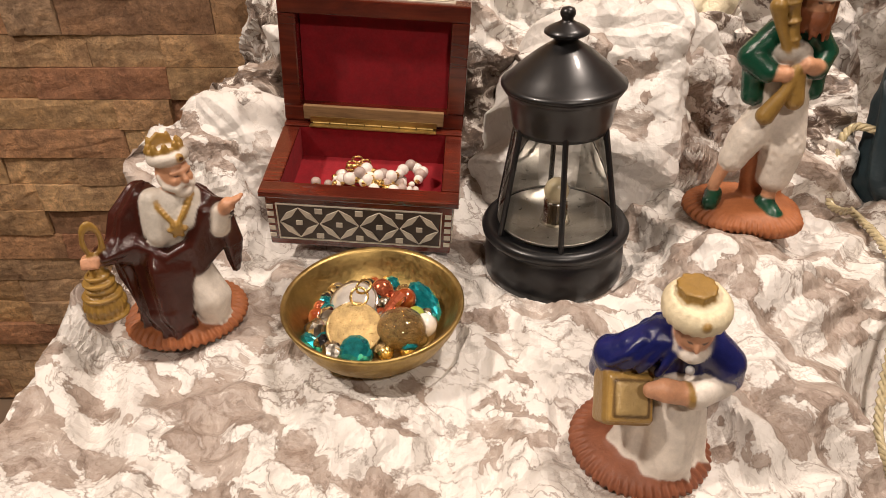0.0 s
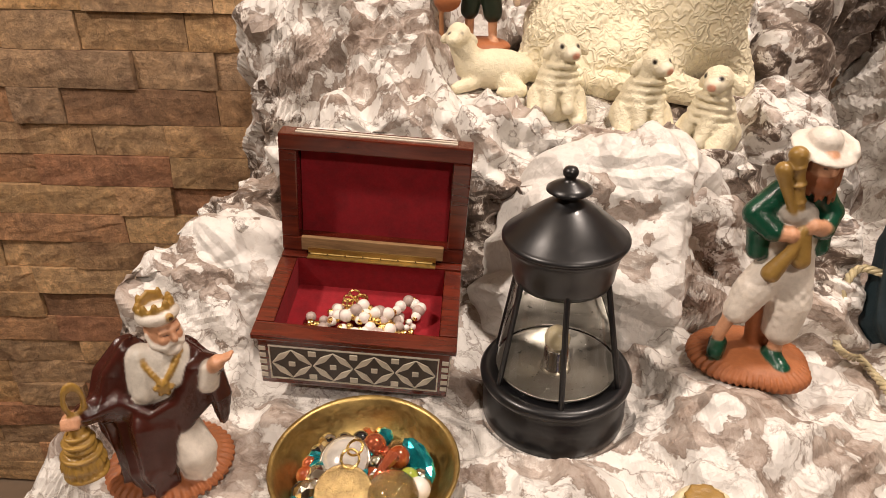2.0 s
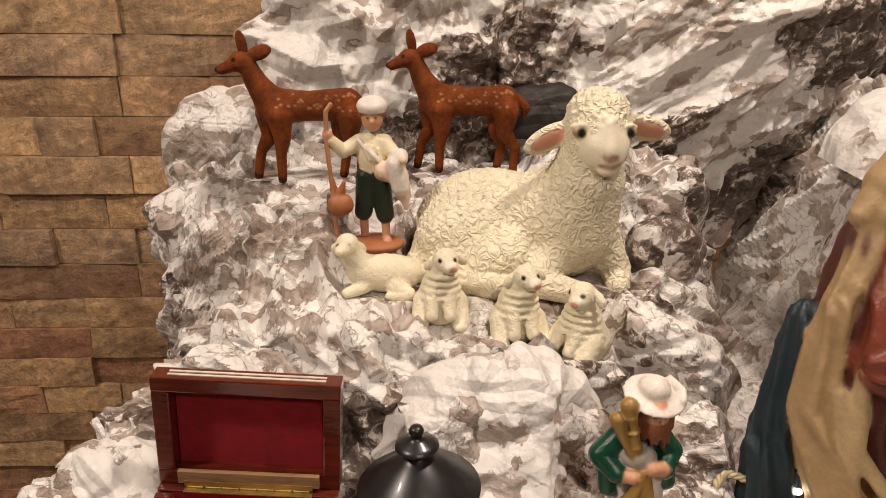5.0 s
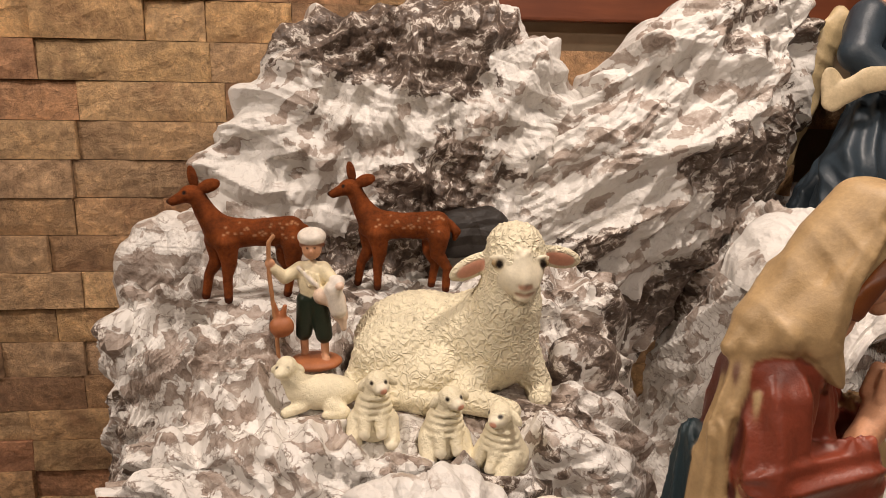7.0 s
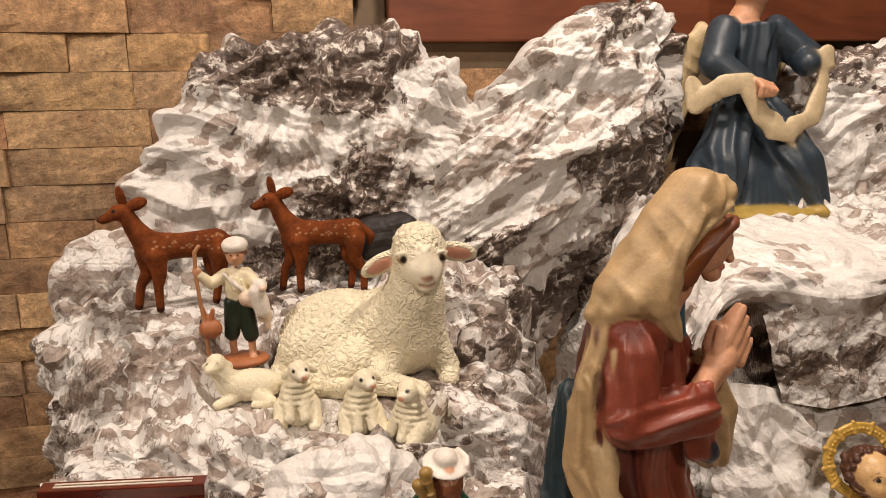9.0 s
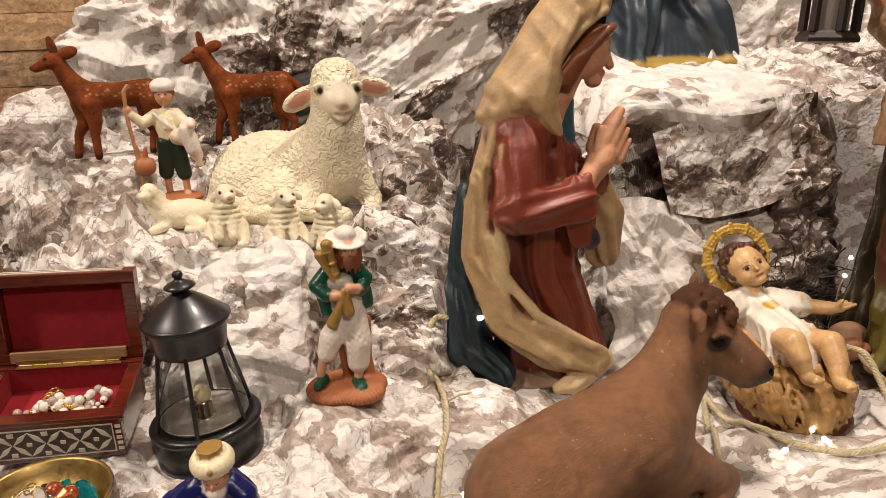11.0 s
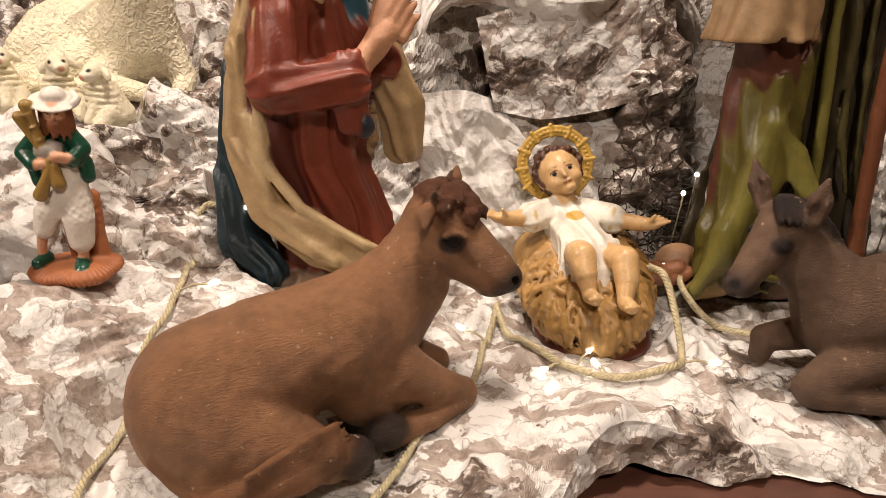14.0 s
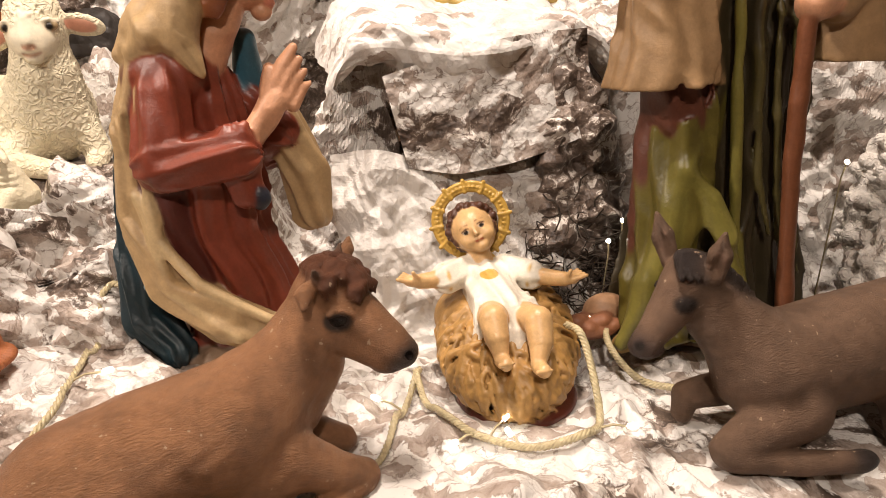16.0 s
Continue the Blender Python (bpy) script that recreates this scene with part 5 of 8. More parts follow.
def lamb_sitting():
    face = (0.76, 0.70, 0.54, 0.5)
    s = Clay(0.10)
    s.limb([(0, 0.4, 1.7), (0, 0.0, 3.4)], (2.1, 1.55), SHEEP, 0.5)
    s.limb([(0, 0.0, 3.4), (0.25, -0.4, 5.0)], (1.45, 1.0), SHEEP, 0.4)
    s.ball((0.4, -0.7, 5.9), (1.05, 1.1, 1.0), SHEEP, 0.2)
    s.ball((0.75, -1.5, 5.65), (0.68, 0.8, 0.58), face, 0.3)
    s.ball((0.95, -2.15, 5.6), (0.34, 0.25, 0.25), PINK, mode="paint")
    s.limb([(0.6, -2.3, 5.35), (1.2, -2.1, 5.35)], 0.07, (0.40, 0.18, 0.10, 0.5), mode="paint")
    s.ball((-0.75, -0.4, 5.6), (0.85, 0.32, 0.42), SHEEP, 0.1, (0, -50, 0))
    s.ball((1.6, -0.1, 5.8), (0.8, 0.32, 0.42), SHEEP, 0.1, (0, 40, 0))
    for e in (-1, 1):
        s.limb([(1.3 * e, -0.4, 2.0), (1.7 * e, -1.6, 0.7)], (1.05, 0.75), SHEEP, 0.3)
        s.ball((1.65 * e, -2.0, 0.5), (0.6, 0.7, 0.5), face, 0.15)
        s.limb([(0.6 * e, -1.0, 3.2), (0.75 * e, -2.0, 1.7)], (0.75, 0.5), SHEEP, 0.25)
        s.ball((0.75 * e, -2.15, 1.5), (0.5, 0.45, 0.5), face, 0.12)
    for k in range(4):
        s.ring((0.06 * k, -0.05 - 0.12 * k, 2.6 + 0.62 * k), 1.75 - 0.2 * k, 0.20, SHEEP, 0.18, (-8, 0, 0))
    for e in (-0.62, 0.55):
        s.ball((0.55 + e, -1.45, 6.15), (0.20, 0.3, 0.22), DARK, mode="paint")
    return s


def deer():
    coat, leg = (0.175, 0.043, 0.009, 0.6), (0.07, 0.018, 0.006, 0.7)
    s = Clay(0.14)
    s.limb([(-3.6, 0, 8.6), (0, 0, 8.6), (4.2, 0, 8.7)], (2.0, 1.65, 1.9), coat, 0.8, (1, 1.15, 1))
    s.limb([(-4.0, 0, 8.8), (-5.5, -0.1, 11.2), (-6.3, -0.2, 13.0)], (1.8, 1.25, 1.0), coat, 0.6)
    s.ball((-6.8, -0.3, 13.4), (1.4, 1.05, 1.1), coat, 0.3, (0, 10, 0))
    s.limb([(-7.6, -0.4, 13.2), (-9.0, -0.5, 12.6)], (0.8, 0.55), coat, 0.3)
    s.ball((-9.45, -0.5, 12.6), 0.32, DARK, 0.1)
    s.ball((-6.9, 0.9, 15.2), (0.6, 0.3, 1.5), coat, 0.2, (0, -10, 0))
    s.ball((-4.9, -0.6, 14.4), (1.4, 0.4, 0.8), coat, 0.2, (0, -20, 0))
    for x, y, fx in ((-3.2, -1.0, -3.3), (-4.6, 0.9, -6.2), (4.6, -1.0, 5.6), (3.6, 0.9, 3.6)):
        s.limb([(x, y, 7.6), (x * 0.9 + 0.1 * fx - (0.25 if x > 0 else -0.2), y, 5.2), ((x + 2 * fx) / 3 + (0.5 if x > 0 else 0), y, 3.4), (fx, y, 0.5)], (1.45, 0.95, 0.6, 0.5), coat, 0.4)
        s.ball((fx, y, 0.5), (0.62, 0.62, 0.62), leg, mode="paint")
    s.limb([(6.0, 0, 9.0), (6.8, 0, 8.0), (6.6, 0, 7.0)], (0.5, 0.6, 0.3), coat, 0.3)
    s.ball((-7.6, -1.2, 13.7), 0.26, DARK, mode="paint")
    rnd = random.Random(4)
    for i in range(44):
        x = rnd.uniform(-3.5, 5.5)
        s.ball((x, -1.7 if i % 3 else 1.7, rnd.uniform(8.2, 10.2)), (0.16, 1.2, 0.11), (0.38, 0.20, 0.10, 0.7), mode="paint")
    return s


def ox():
    coat, dark, tuft = (0.235, 0.115, 0.055, 0.42), (0.028, 0.016, 0.011, 0.4), (0.085, 0.030, 0.013, 0.5)
    s = Clay(0.24)
    # along +x from rump to head; y to the far side
    s.limb([(-8.2, 0, 2.2), (-3, 0, 3.2), (4.5, 0, 4.3)], (5.4, 5.3, 4.8), coat, 2.0, (1, 0.95, 1))
    s.ball((-8.6, -1.0, 0.8), (5.2, 5.8, 5.4), coat, 1.5)
    s.ball((2.5, -2.0, 4.6), (4.2, 4.2, 4.6), coat, 1.2)
    s.ball((4.2, -3.4, 0.2), (3.4, 2.2, 3.2), coat, 1.0)
    s.limb([(5.6, 0.2, 4.8), (9.8, 0.8, 8.0), (12.2, 1.2, 11.0)], (4.4, 3.5, 2.8), coat, 1.5, (1, 1.1, 1))
    s.limb([(8.6, 0.4, 3.4), (11.5, 0.2, 6.4)], (2.6, 1.8), coat, 1.0)
    # head, turned to the viewer
    s.ball((12.9, 1.0, 12.2), (2.9, 2.9, 3.0), coat, 0.8)
    s.limb([(13.6, 0.2, 11.2), (16.3, -2.7, 8.2)], (2.7, 1.9), coat, 0.8)
    s.limb([(12.6, -0.6, 9.8), (15.6, -3.0, 7.2)], (1.7, 1.1), coat, 0.6)
    s.ball((16.9, -3.3, 7.6), (1.75, 1.75, 1.45), dark, 0.5)
    s.ball((16.2, -2.7, 6.6), (1.4, 1.4, 0.8), dark, 0.4)
    s.limb([(15.6, -3.9, 6.9), (17.6, -4.0, 6.7), (18.0, -2.4, 6.9)], 0.14, (0.006, 0.004, 0.004, 0.3), 0.15, mode="-")
    rnd = random.Random(12)
    for i in range(120):
        t, a = radians(58) * math.sqrt(rnd.random()), rnd.uniform(0, 2 * math.pi)
        f, g, h = math.sin(t) * math.cos(a), 0.95 * math.sin(t) * math.sin(a), math.cos(t)
        f, h = f * 0.93 + h * 0.36, h * 0.93 - f * 0.36
        d = Vector((0.707 * f + 0.707 * g, -0.707 * f + 0.707 * g, h))
        c = Vector((13.1, 0.8, 12.6)) + (2.95 + 0.25 * f) * d
        curl = Vector((rnd.uniform(-0.35, 0.35), rnd.uniform(-0.35, 0.35), 0.2))
        drop = Vector((0.5 * f + 0.3 * g, -0.5 * f + 0.3 * g, -0.9))
        s.limb([c, c + curl + 0.5 * drop, c + drop], (rnd.uniform(0.34, 0.5), 0.36, 0.16), tuft, 0.09)
    s.limb([(11.2, -0.6, 14.0), (10.2, -1.7, 14.0), (9.8, -2.3, 13.2)], (0.6, 0.8, 0.35), coat, 0.3, (1, 1.3, 1))
    s.limb([(15.0, 2.6, 14.2), (15.9, 3.3, 14.9), (16.3, 3.6, 15.7)], (0.6, 0.65, 0.25), coat, 0.3)
    s.limb([(11.6, -0.7, 14.6), (11.2, -1.4, 15.6)], (0.5, 0.2), (0.10, 0.06, 0.04, 0.4), 0.2)
    s.limb([(14.6, 2.2, 14.8), (15.1, 2.6, 15.9)], (0.5, 0.2), (0.10, 0.06, 0.04, 0.4), 0.2)
    for ex, ey in ((12.55, -2.05), (15.75, 1.25)):
        s.ball((ex, ey, 11.3), (0.62, 0.62, 0.5), (0.008, 0.005, 0.004, 0.10), 0.12)
        s.ball((ex, ey, 11.2), (1.25, 1.1, 0.95), dark, mode="paint")
        s.ball((ex, ey, 11.3), (0.72, 0.72, 0.55), (0.008, 0.005, 0.004, 0.10), mode="paint")
        s.limb([(ex - 0.8, ey - 0.1, 11.85), (ex + 0.1, ey - 0.35, 12.1), (ex + 0.9, ey - 0.6, 11.7)], 0.26, coat, 0.2)
    for nx, ny in ((17.2, -4.85), (18.4, -3.3)):
        s.ball((nx, ny, 7.8), (0.36, 0.36, 0.32), (0.006, 0.004, 0.004, 0.2), 0.15, mode="-")
        s.ball((nx, ny, 7.8), 0.45, (0.006, 0.004, 0.004, 0.2), mode="paint")
    # folded legs
    s.limb([(6.6, -3.2, 1.2), (10.0, -4.0, -1.0), (12.6, -4.2, -2.3)], (2.6, 1.75, 1.3), coat, 0.8)
    s.limb([(12.4, -4.4, -2.6), (8.6, -5.4, -3.0), (5.6, -5.8, -2.8)], (1.2, 1.05, 1.25), coat, 0.3)
    s.ball((4.2, -6.0, -2.3), (2.1, 1.5, 1.6), dark, 0.2)
    s.limb([(8.0, 2.4, 0.6), (12.8, 1.0, -2.0)], (2.0, 1.25), coat, 0.6)
    s.limb([(-8.0, -3.6, 0.3), (-3.5, -6.0, -1.4), (-1.0, -7.4, -2.2)], (4.3, 3.1, 1.6), coat, 1.0)
    s.ball((0.4, -8.0, -1.7), (1.9, 1.5, 1.6), dark, 0.3)
    s.limb([(-12.6, -4.2, 0.2), (-10.4, -7.2, -1.8), (-6.0, -8.4, -1.6), (-1.6, -8.2, -0.4)], (0.7, 0.8, 1.3, 1.5), (0.17, 0.075, 0.032, 0.5), 0.4)
    for i in range(7):
        s.limb([(-7.5, -8.9, -2.2 + 0.4 * i), (-3.0, -9.6 + 0.15 * i, -1.5 + 0.5 * i), (0.2, -8.9 + 0.2 * i, -1.1 + 0.42 * i)], (0.28, 0.42, 0.16), (0.19, 0.085, 0.036, 0.5), 0.1)
    s.limb([(-6.0, -5.6, 2.0), (-3.2, -6.9, 0.2), (-2.4, -7.0, -1.6)], 0.3, coat, 0.5, mode="-")
    return s.cast("ox_figurine", pose(0.43, 0.295, -0.006, 0, 0, 20), FUR, "brown resin ox lying beside the manger", edge=0.16, rough=hide(0.07))


def hide(amount):
    def f(x, y, z):
        return (amount * np.sin(2.1 * x + 1.3 * np.sin(1.7 * z)) * np.sin(1.9 * z + np.sin(y)) * np.sin(1.4 * y + 0.5 * x)).astype(np.float32)
    return f


def donkey():
    coat, dark = (0.135, 0.082, 0.052, 0.52), (0.020, 0.014, 0.012, 0.4)
    s = Clay(0.22)
    # head to -x, body to +x
    s.limb([(-3, 0.5, 4.6), (4, 1.5, 4.8), (13, 3.5, 4.2)], (4.7, 5.0, 5.4), coat, 1.5)
    s.limb([(-3.6, 0.8, 5.6), (-7.2, 2.0, 9.4), (-9.0, 2.8, 11.8)], (4.1, 2.9, 2.3), coat, 1.2)
    s.ball((-9.7, 2.8, 12.8), (2.3, 2.3, 2.3), coat, 0.6)
    s.limb([(-10.6, 2.4, 11.9), (-13.8, 1.2, 8.9)], (2.15, 1.3), coat, 0.6)
    s.ball((-14.5, 0.9, 8.3), (1.35, 1.3, 1.15), (0.055, 0.034, 0.026, 0.5), 0.4)
    s.ball((-13.8, 1.2, 7.6), (1.2, 1.0, 0.7), (0.055, 0.034, 0.026, 0.5), 0.3)
    for x, y, tx, ty in ((-8.7, 0.9, -8.6, 0.2), (-10.4, 5.2, -11.2, 6.6)):
        s.limb([(x, y, 13.6), ((x + tx) / 2, (y + ty) / 2, 15.6), (tx, ty, 17.6)], (0.8, 1.1, 0.22), coat, 0.3, (1.1, 1.1, 1))
        s.limb([(x - 0.5, y - 0.7, 14.4), (tx - 0.4, ty - 0.6, 16.9)], (0.5, 0.2), coat, 0.2, mode="-")
        s.ball(((x + tx) / 2 - 0.6, (y + ty) / 2 - 0.9, 15.5), (0.55, 0.55, 1.3), (0.20, 0.12, 0.08, 0.6), mode="paint")
    for i in range(12):
        t = i / 11
        s.limb([(-11.0 + 6.6 * t, 2.2 - 0.3 * t, 15.1 - 5.0 * t * t), (-11.6 + 6.8 * t, 0.9 - 0.4 * math.sin(9 * t), 13.9 - 5.2 * t * t)], (0.75, 0.3), dark, 0.2)
    for ey in (0.55, 4.6):
        s.ball((-11.3, ey, 11.7), (0.75, 0.45, 0.55), (0.008, 0.006, 0.005, 0.12), 0.15)
        s.ball((-11.3, ey, 11.7), (1.0, 0.8, 0.75), dark, mode="paint")
    for ny in (0.0, 1.7):
        s.ball((-15.5, ny, 8.7), 0.34, DARK, 0.15, mode="-")
        s.ball((-15.4, ny, 8.7), 0.5, DARK, mode="paint")
    s.limb([(-15.3, 0.2, 7.7), (-13.4, -0.1, 7.8)], 0.13, DARK, 0.12, mode="-")
    s.limb([(-2.0, -2.4, 2.2), (-6.8, -3.2, 0.8), (-8.6, -3.3, -0.2)], (2.8, 1.9, 1.5), coat, 0.8)
    s.limb([(-8.4, -3.6, -0.4), (-3.0, -5.0, -1.2), (0.6, -5.6, -1.3)], (1.5, 1.1, 0.95), coat, 0.3)
    s.ball((1.7, -5.8, -1.3), (1.6, 1.0, 1.0), dark, 0.2)
    s.limb([(-4.0, 3.0, 1.6), (-8.8, 3.4, 1.0), (-9.2, 3.2, -0.6)], (1.8, 1.3, 1.0), coat, 0.6)
    s.limb([(11, -1.0, 2.0), (8.0, -4.0, -0.8), (12.0, -5.0, -1.2)], (3.8, 2.0, 1.1), coat, 0.9)
    return s.cast("donkey_figurine", pose(0.945, 0.275, -0.016), FUR, "grey-brown resin donkey lying beside the manger", edge=0.2, rough=hide(0.06))


def wrinkles(amount, freq):
    """Drapery folds that come and go down the cloth, with finer ones across them."""
    def f(x, y, z):
        w = freq * (0.8 * x + 0.55 * y) + 2.2 * np.sin(0.19 * z + 0.33 * x + 1.0) + 1.3 * np.sin(0.37 * y - 0.26 * z)
        here = np.clip(0.35 + 0.9 * np.sin(0.31 * x + 0.17 * z + 0.6) * np.sin(0.23 * z - 0.4 * y + 1.1), 0, 1)
        v = 2.1 * freq * (0.35 * x - 0.6 * y + 0.75 * z) + 1.9 * np.sin(0.41 * x + 0.3 * z)
        there = np.clip(0.9 * np.sin(0.47 * x - 0.29 * z) * np.sin(0.35 * y + 0.38 * z), 0, 1)
        return (amount * (1.5 * here * (np.abs(np.sin(w * 0.5)) - 0.6) + 0.8 * there * (np.abs(np.sin(v * 0.5)) - 0.6))).astype(np.float32)
    return f


def mary():
    # hem: mantle colour lightened, a painted highlight along its edges and ridges
    red, mantle, teal, hem = (0.205, 0.043, 0.022, 0.38), (0.42, 0.285, 0.14, 0.5), (0.012, 0.028, 0.036, 0.45), (0.52, 0.38, 0.20, 0.45)
    s = Clay(0.22)
    s.ball((0, 0.6, 0.4), (9.0, 6.3, 1.3), (0.20, 0.13, 0.08, 0.6), 0.3)
    s.robe([(0.5, 2.2, 0, 6.4, 4.6), (6, 1.4, 0, 5.4, 4.1), (13, 0.0, 0, 4.8, 3.6), (20, -0.9, 0, 4.9, 3.7), (26, -1.3, 0.2, 4.7, 3.6), (30.5, -0.6, 0.3, 2.8, 2.4)], red, 8, 0.13, 0.05, 0.4, 0.5)
    # near arm with a wide cuff
    s.limb([(-2.6, -2.8, 27.0), (-3.6, -4.0, 21.2)], (2.5, 2.6), red, 0.7, folds=7, deep=0.10, seed=1)
    s.limb([(-3.6, -4.2, 20.9), (3.2, -4.6, 21.3)], (2.5, 2.2), red, 0.7, folds=7, deep=0.12, seed=2)
    s.limb([(3.0, -4.6, 22.8), (3.6, -4.8, 17.4)], (1.5, 1.15), red, 0.5, (0.8, 1.4, 1), folds=5, deep=0.14)
    s.limb([(4.2, -4.7, 24.0), (4.9, -4.8, 17.0)], (0.45, 0.4), (0.30, 0.075, 0.04, 0.4), 0.2)
    s.ball((4.7, -4.9, 17.2), (0.95, 0.8, 1.3), (0.018, 0.022, 0.034, 0.4), 0.2)
    s.limb([(4.4, 3.2, 25.0), (5.2, 3.0, 20.4), (7.0, 0.8, 22.4)], (2.2, 2.3, 2.0), red, 0.7, folds=6, deep=0.12, seed=3)
    s.limb([(4.6, -3.2, 22.8), (7.0, -2.2, 25.8)], (1.25, 1.35), SKIN, 0.3)
    for e in (-0.62, 0.62):
        for j in range(4):
            s.limb([(6.6 + 0.72 * j, -1.9 + e, 26.6 - 0.5 * j), (8.2 + 0.55 * j, -1.6 + 0.75 * e, 29.0 - 0.75 * j), (9.3 + 0.4 * j, -1.4 + 0.5 * e, 30.4 - 1.1 * j)], (0.62, 0.5, 0.3), SKIN, 0.08)
        s.limb([(6.2, -1.9 + 1.2 * e, 26.4), (6.8, -1.6 + 0.9 * e, 28.6)], (0.5, 0.32), SKIN, 0.1)
    # bowed head under the hood
    bow = radians(15)

    def at(x, y, z):
        return (1.2 + (x - 1.2) * math.cos(bow) + (z - 34.0) * math.sin(bow), y, 34.0 + (z - 34.0) * math.cos(bow) - (x - 1.2) * math.sin(bow))
    s.limb([at(4.2, 0, 42.6), at(2.3, 0, 41.8), at(0.4, 0, 38.6), (-1.2, 0, 34.8), (-3.0, -0.3, 32.2)], (2.0, 3.0, 2.8, 2.5, 2.0), mantle, 1.0, (1, 0.95, 1), folds=5, deep=0.06, seed=5)
    s.limb([at(1.6, -2.8, 40.4), at(0.2, -3.4, 36.8), (-0.7, -3.5, 32.6), (1.2, -4.3, 28.6)], (0.9, 1.1, 1.35, 0.25), mantle, 0.7, folds=5, deep=0.08)
    s.ball((-2.0, -0.8, 28.6), (3.9, 3.5, 3.0), red, 0.6)
    # shoulder cape, with a point in front
    s.limb([(-0.8, -0.2, 35.6), (-3.8, -0.5, 32.6), (-6.0, -0.8, 30.6)], (2.4, 2.1, 0.9), mantle, 0.8)
    s.limb([(-0.2, -2.2, 34.6), (-2.6, -2.6, 32.4), (-4.6, -2.0, 31.0)], (1.9, 1.7, 0.9), mantle, 0.7)
    s.limb([(0.0, -2.6, 34.0), (-0.4, -3.2, 31.8), (0.9, -3.9, 29.0)], (1.9, 1.6, 0.4), mantle, 0.7)
    s.limb([at(1.6, 2.8, 40.4), at(0.4, 3.4, 36.6), (-0.8, 4.0, 31.0)], (0.9, 1.1, 1.2), mantle, 0.7)
    s.limb([at(5.0, -2.0, 42.0), at(2.5, -3.2, 39.4), at(0.9, -3.5, 36.2)], (0.4, 0.32, 0.25), hem, 0.4)
    s.ball(at(7.2, 0, 37.6), (4.7, 3.0, 4.5), mantle, 0.3, (0, 29, 0), mode="-")
    s.limb([(1.0, 0, 29.4), at(3.6, 0, 36.0)], (1.9, 1.7), SKIN, 0.3)
    s.ball(at(5.1, 0, 37.8), (2.35, 2.05, 2.9), SKIN, 0.2, (0, 29, 0))
    s.limb([at(7.2, 0, 38.3), at(8.05, 0, 37.0)], (0.36, 0.44), SKIN, 0.25)
    s.limb([at(7.1, -0.5, 36.05), at(7.4, 0, 36.0), at(7.1, 0.5, 36.05)], 0.28, (0.50, 0.18, 0.11, 0.4), 0.15)
    s.ball(at(6.6, 0, 35.1), (0.85, 0.8, 0.7), SKIN, 0.3)
    for i in range(8):
        for side in (-1, 1):
            tone = 0.8 + 0.09 * i
            s.limb([at(7.2 - 0.1 * i, 0.3 * side, 40.9 - 0.15 * i), at(6.0 - 0.3 * i, 1.75 * side, 40.2 - 0.25 * i), at(4.3 - 0.22 * i, 2.4 * side, 37.8 - 0.2 * i), at(3.1 - 0.25 * i, 2.6 * side, 33.8)], (0.42, 0.5, 0.45, 0.22), (HAIR[0] * tone, HAIR[1] * tone, HAIR[2], 0.4), 0.10)
    s.ball(at(7.0, -1.15, 38.4), (0.5, 0.45, 0.14), DARK, mode="paint", turn=(0, 15, 0))
    s.ball(at(7.0, -1.1, 39.1), (0.6, 0.5, 0.12), HAIR, mode="paint", turn=(0, 15, 0))
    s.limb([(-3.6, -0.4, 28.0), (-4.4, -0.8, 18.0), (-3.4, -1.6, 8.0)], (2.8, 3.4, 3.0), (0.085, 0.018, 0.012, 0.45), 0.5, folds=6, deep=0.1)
    # mantle down the back, swung forward over the knees
    s.limb([(-4.4, -1.2, 30.0), (-6.8, -1.8, 24.0), (-7.6, -2.2, 16.0), (-5.0, -4.0, 9.0), (0.0, -5.4, 5.2), (4.8, -5.8, 3.0)], (1.3, 1.3, 1.5, 2.1, 2.3, 1.7), mantle, 0.6, (1, 1.0, 1), folds=6, deep=0.16, seed=4)
    s.limb([(-4.6, -3.4, 27.5), (-5.6, -4.2, 20.0), (-5.2, -4.8, 14.0), (-2.0, -6.4, 9.6), (4.0, -7.2, 5.6), (6.4, -6.0, 4.0)], (0.35, 0.45, 0.55, 0.6, 0.5, 0.3), hem, 0.6)
    s.limb([(-6.6, -3.6, 18.0), (-4.6, -5.8, 9.0), (1.0, -7.6, 4.0)], (0.35, 0.5, 0.35), hem, 0.6)
    s.limb([(6.6, -4.6, 2.4), (2.0, -7.0, 1.2), (0.2, -7.2, 1.0)], (1.3, 1.2, 0.7), hem, 0.4, folds=5, deep=0.12)
    s.limb([(-7.4, 0.6, 22.0), (-8.4, 0.2, 12.0), (-8.4, -1.4, 4.6), (-5.6, -4.0, 1.8)], (1.4, 2.0, 2.5, 1.7), teal, 0.5, folds=8, deep=0.14, seed=6)
    s.limb([(7.2, 1.6, 23.0), (8.8, 1.6, 18.0), (9.2, 1.4, 13.4)], (2.0, 2.5, 1.9), mantle, 0.4, (1, 1.2, 1), folds=6, deep=0.14, seed=7)
    s.limb([(4.6, 3.0, 31.0), (4.4, 3.4, 25.0)], (1.2, 1.8), (0.03, 0.10, 0.14, 0.4), 0.4)
    return s.cast("mary_statue", pose(0.447, 0.515, 0.0), RESIN, "kneeling Madonna statue in red robe and ochre hooded mantle", "statue", edge=0.06, rough=wrinkles(0.30, 1.3))


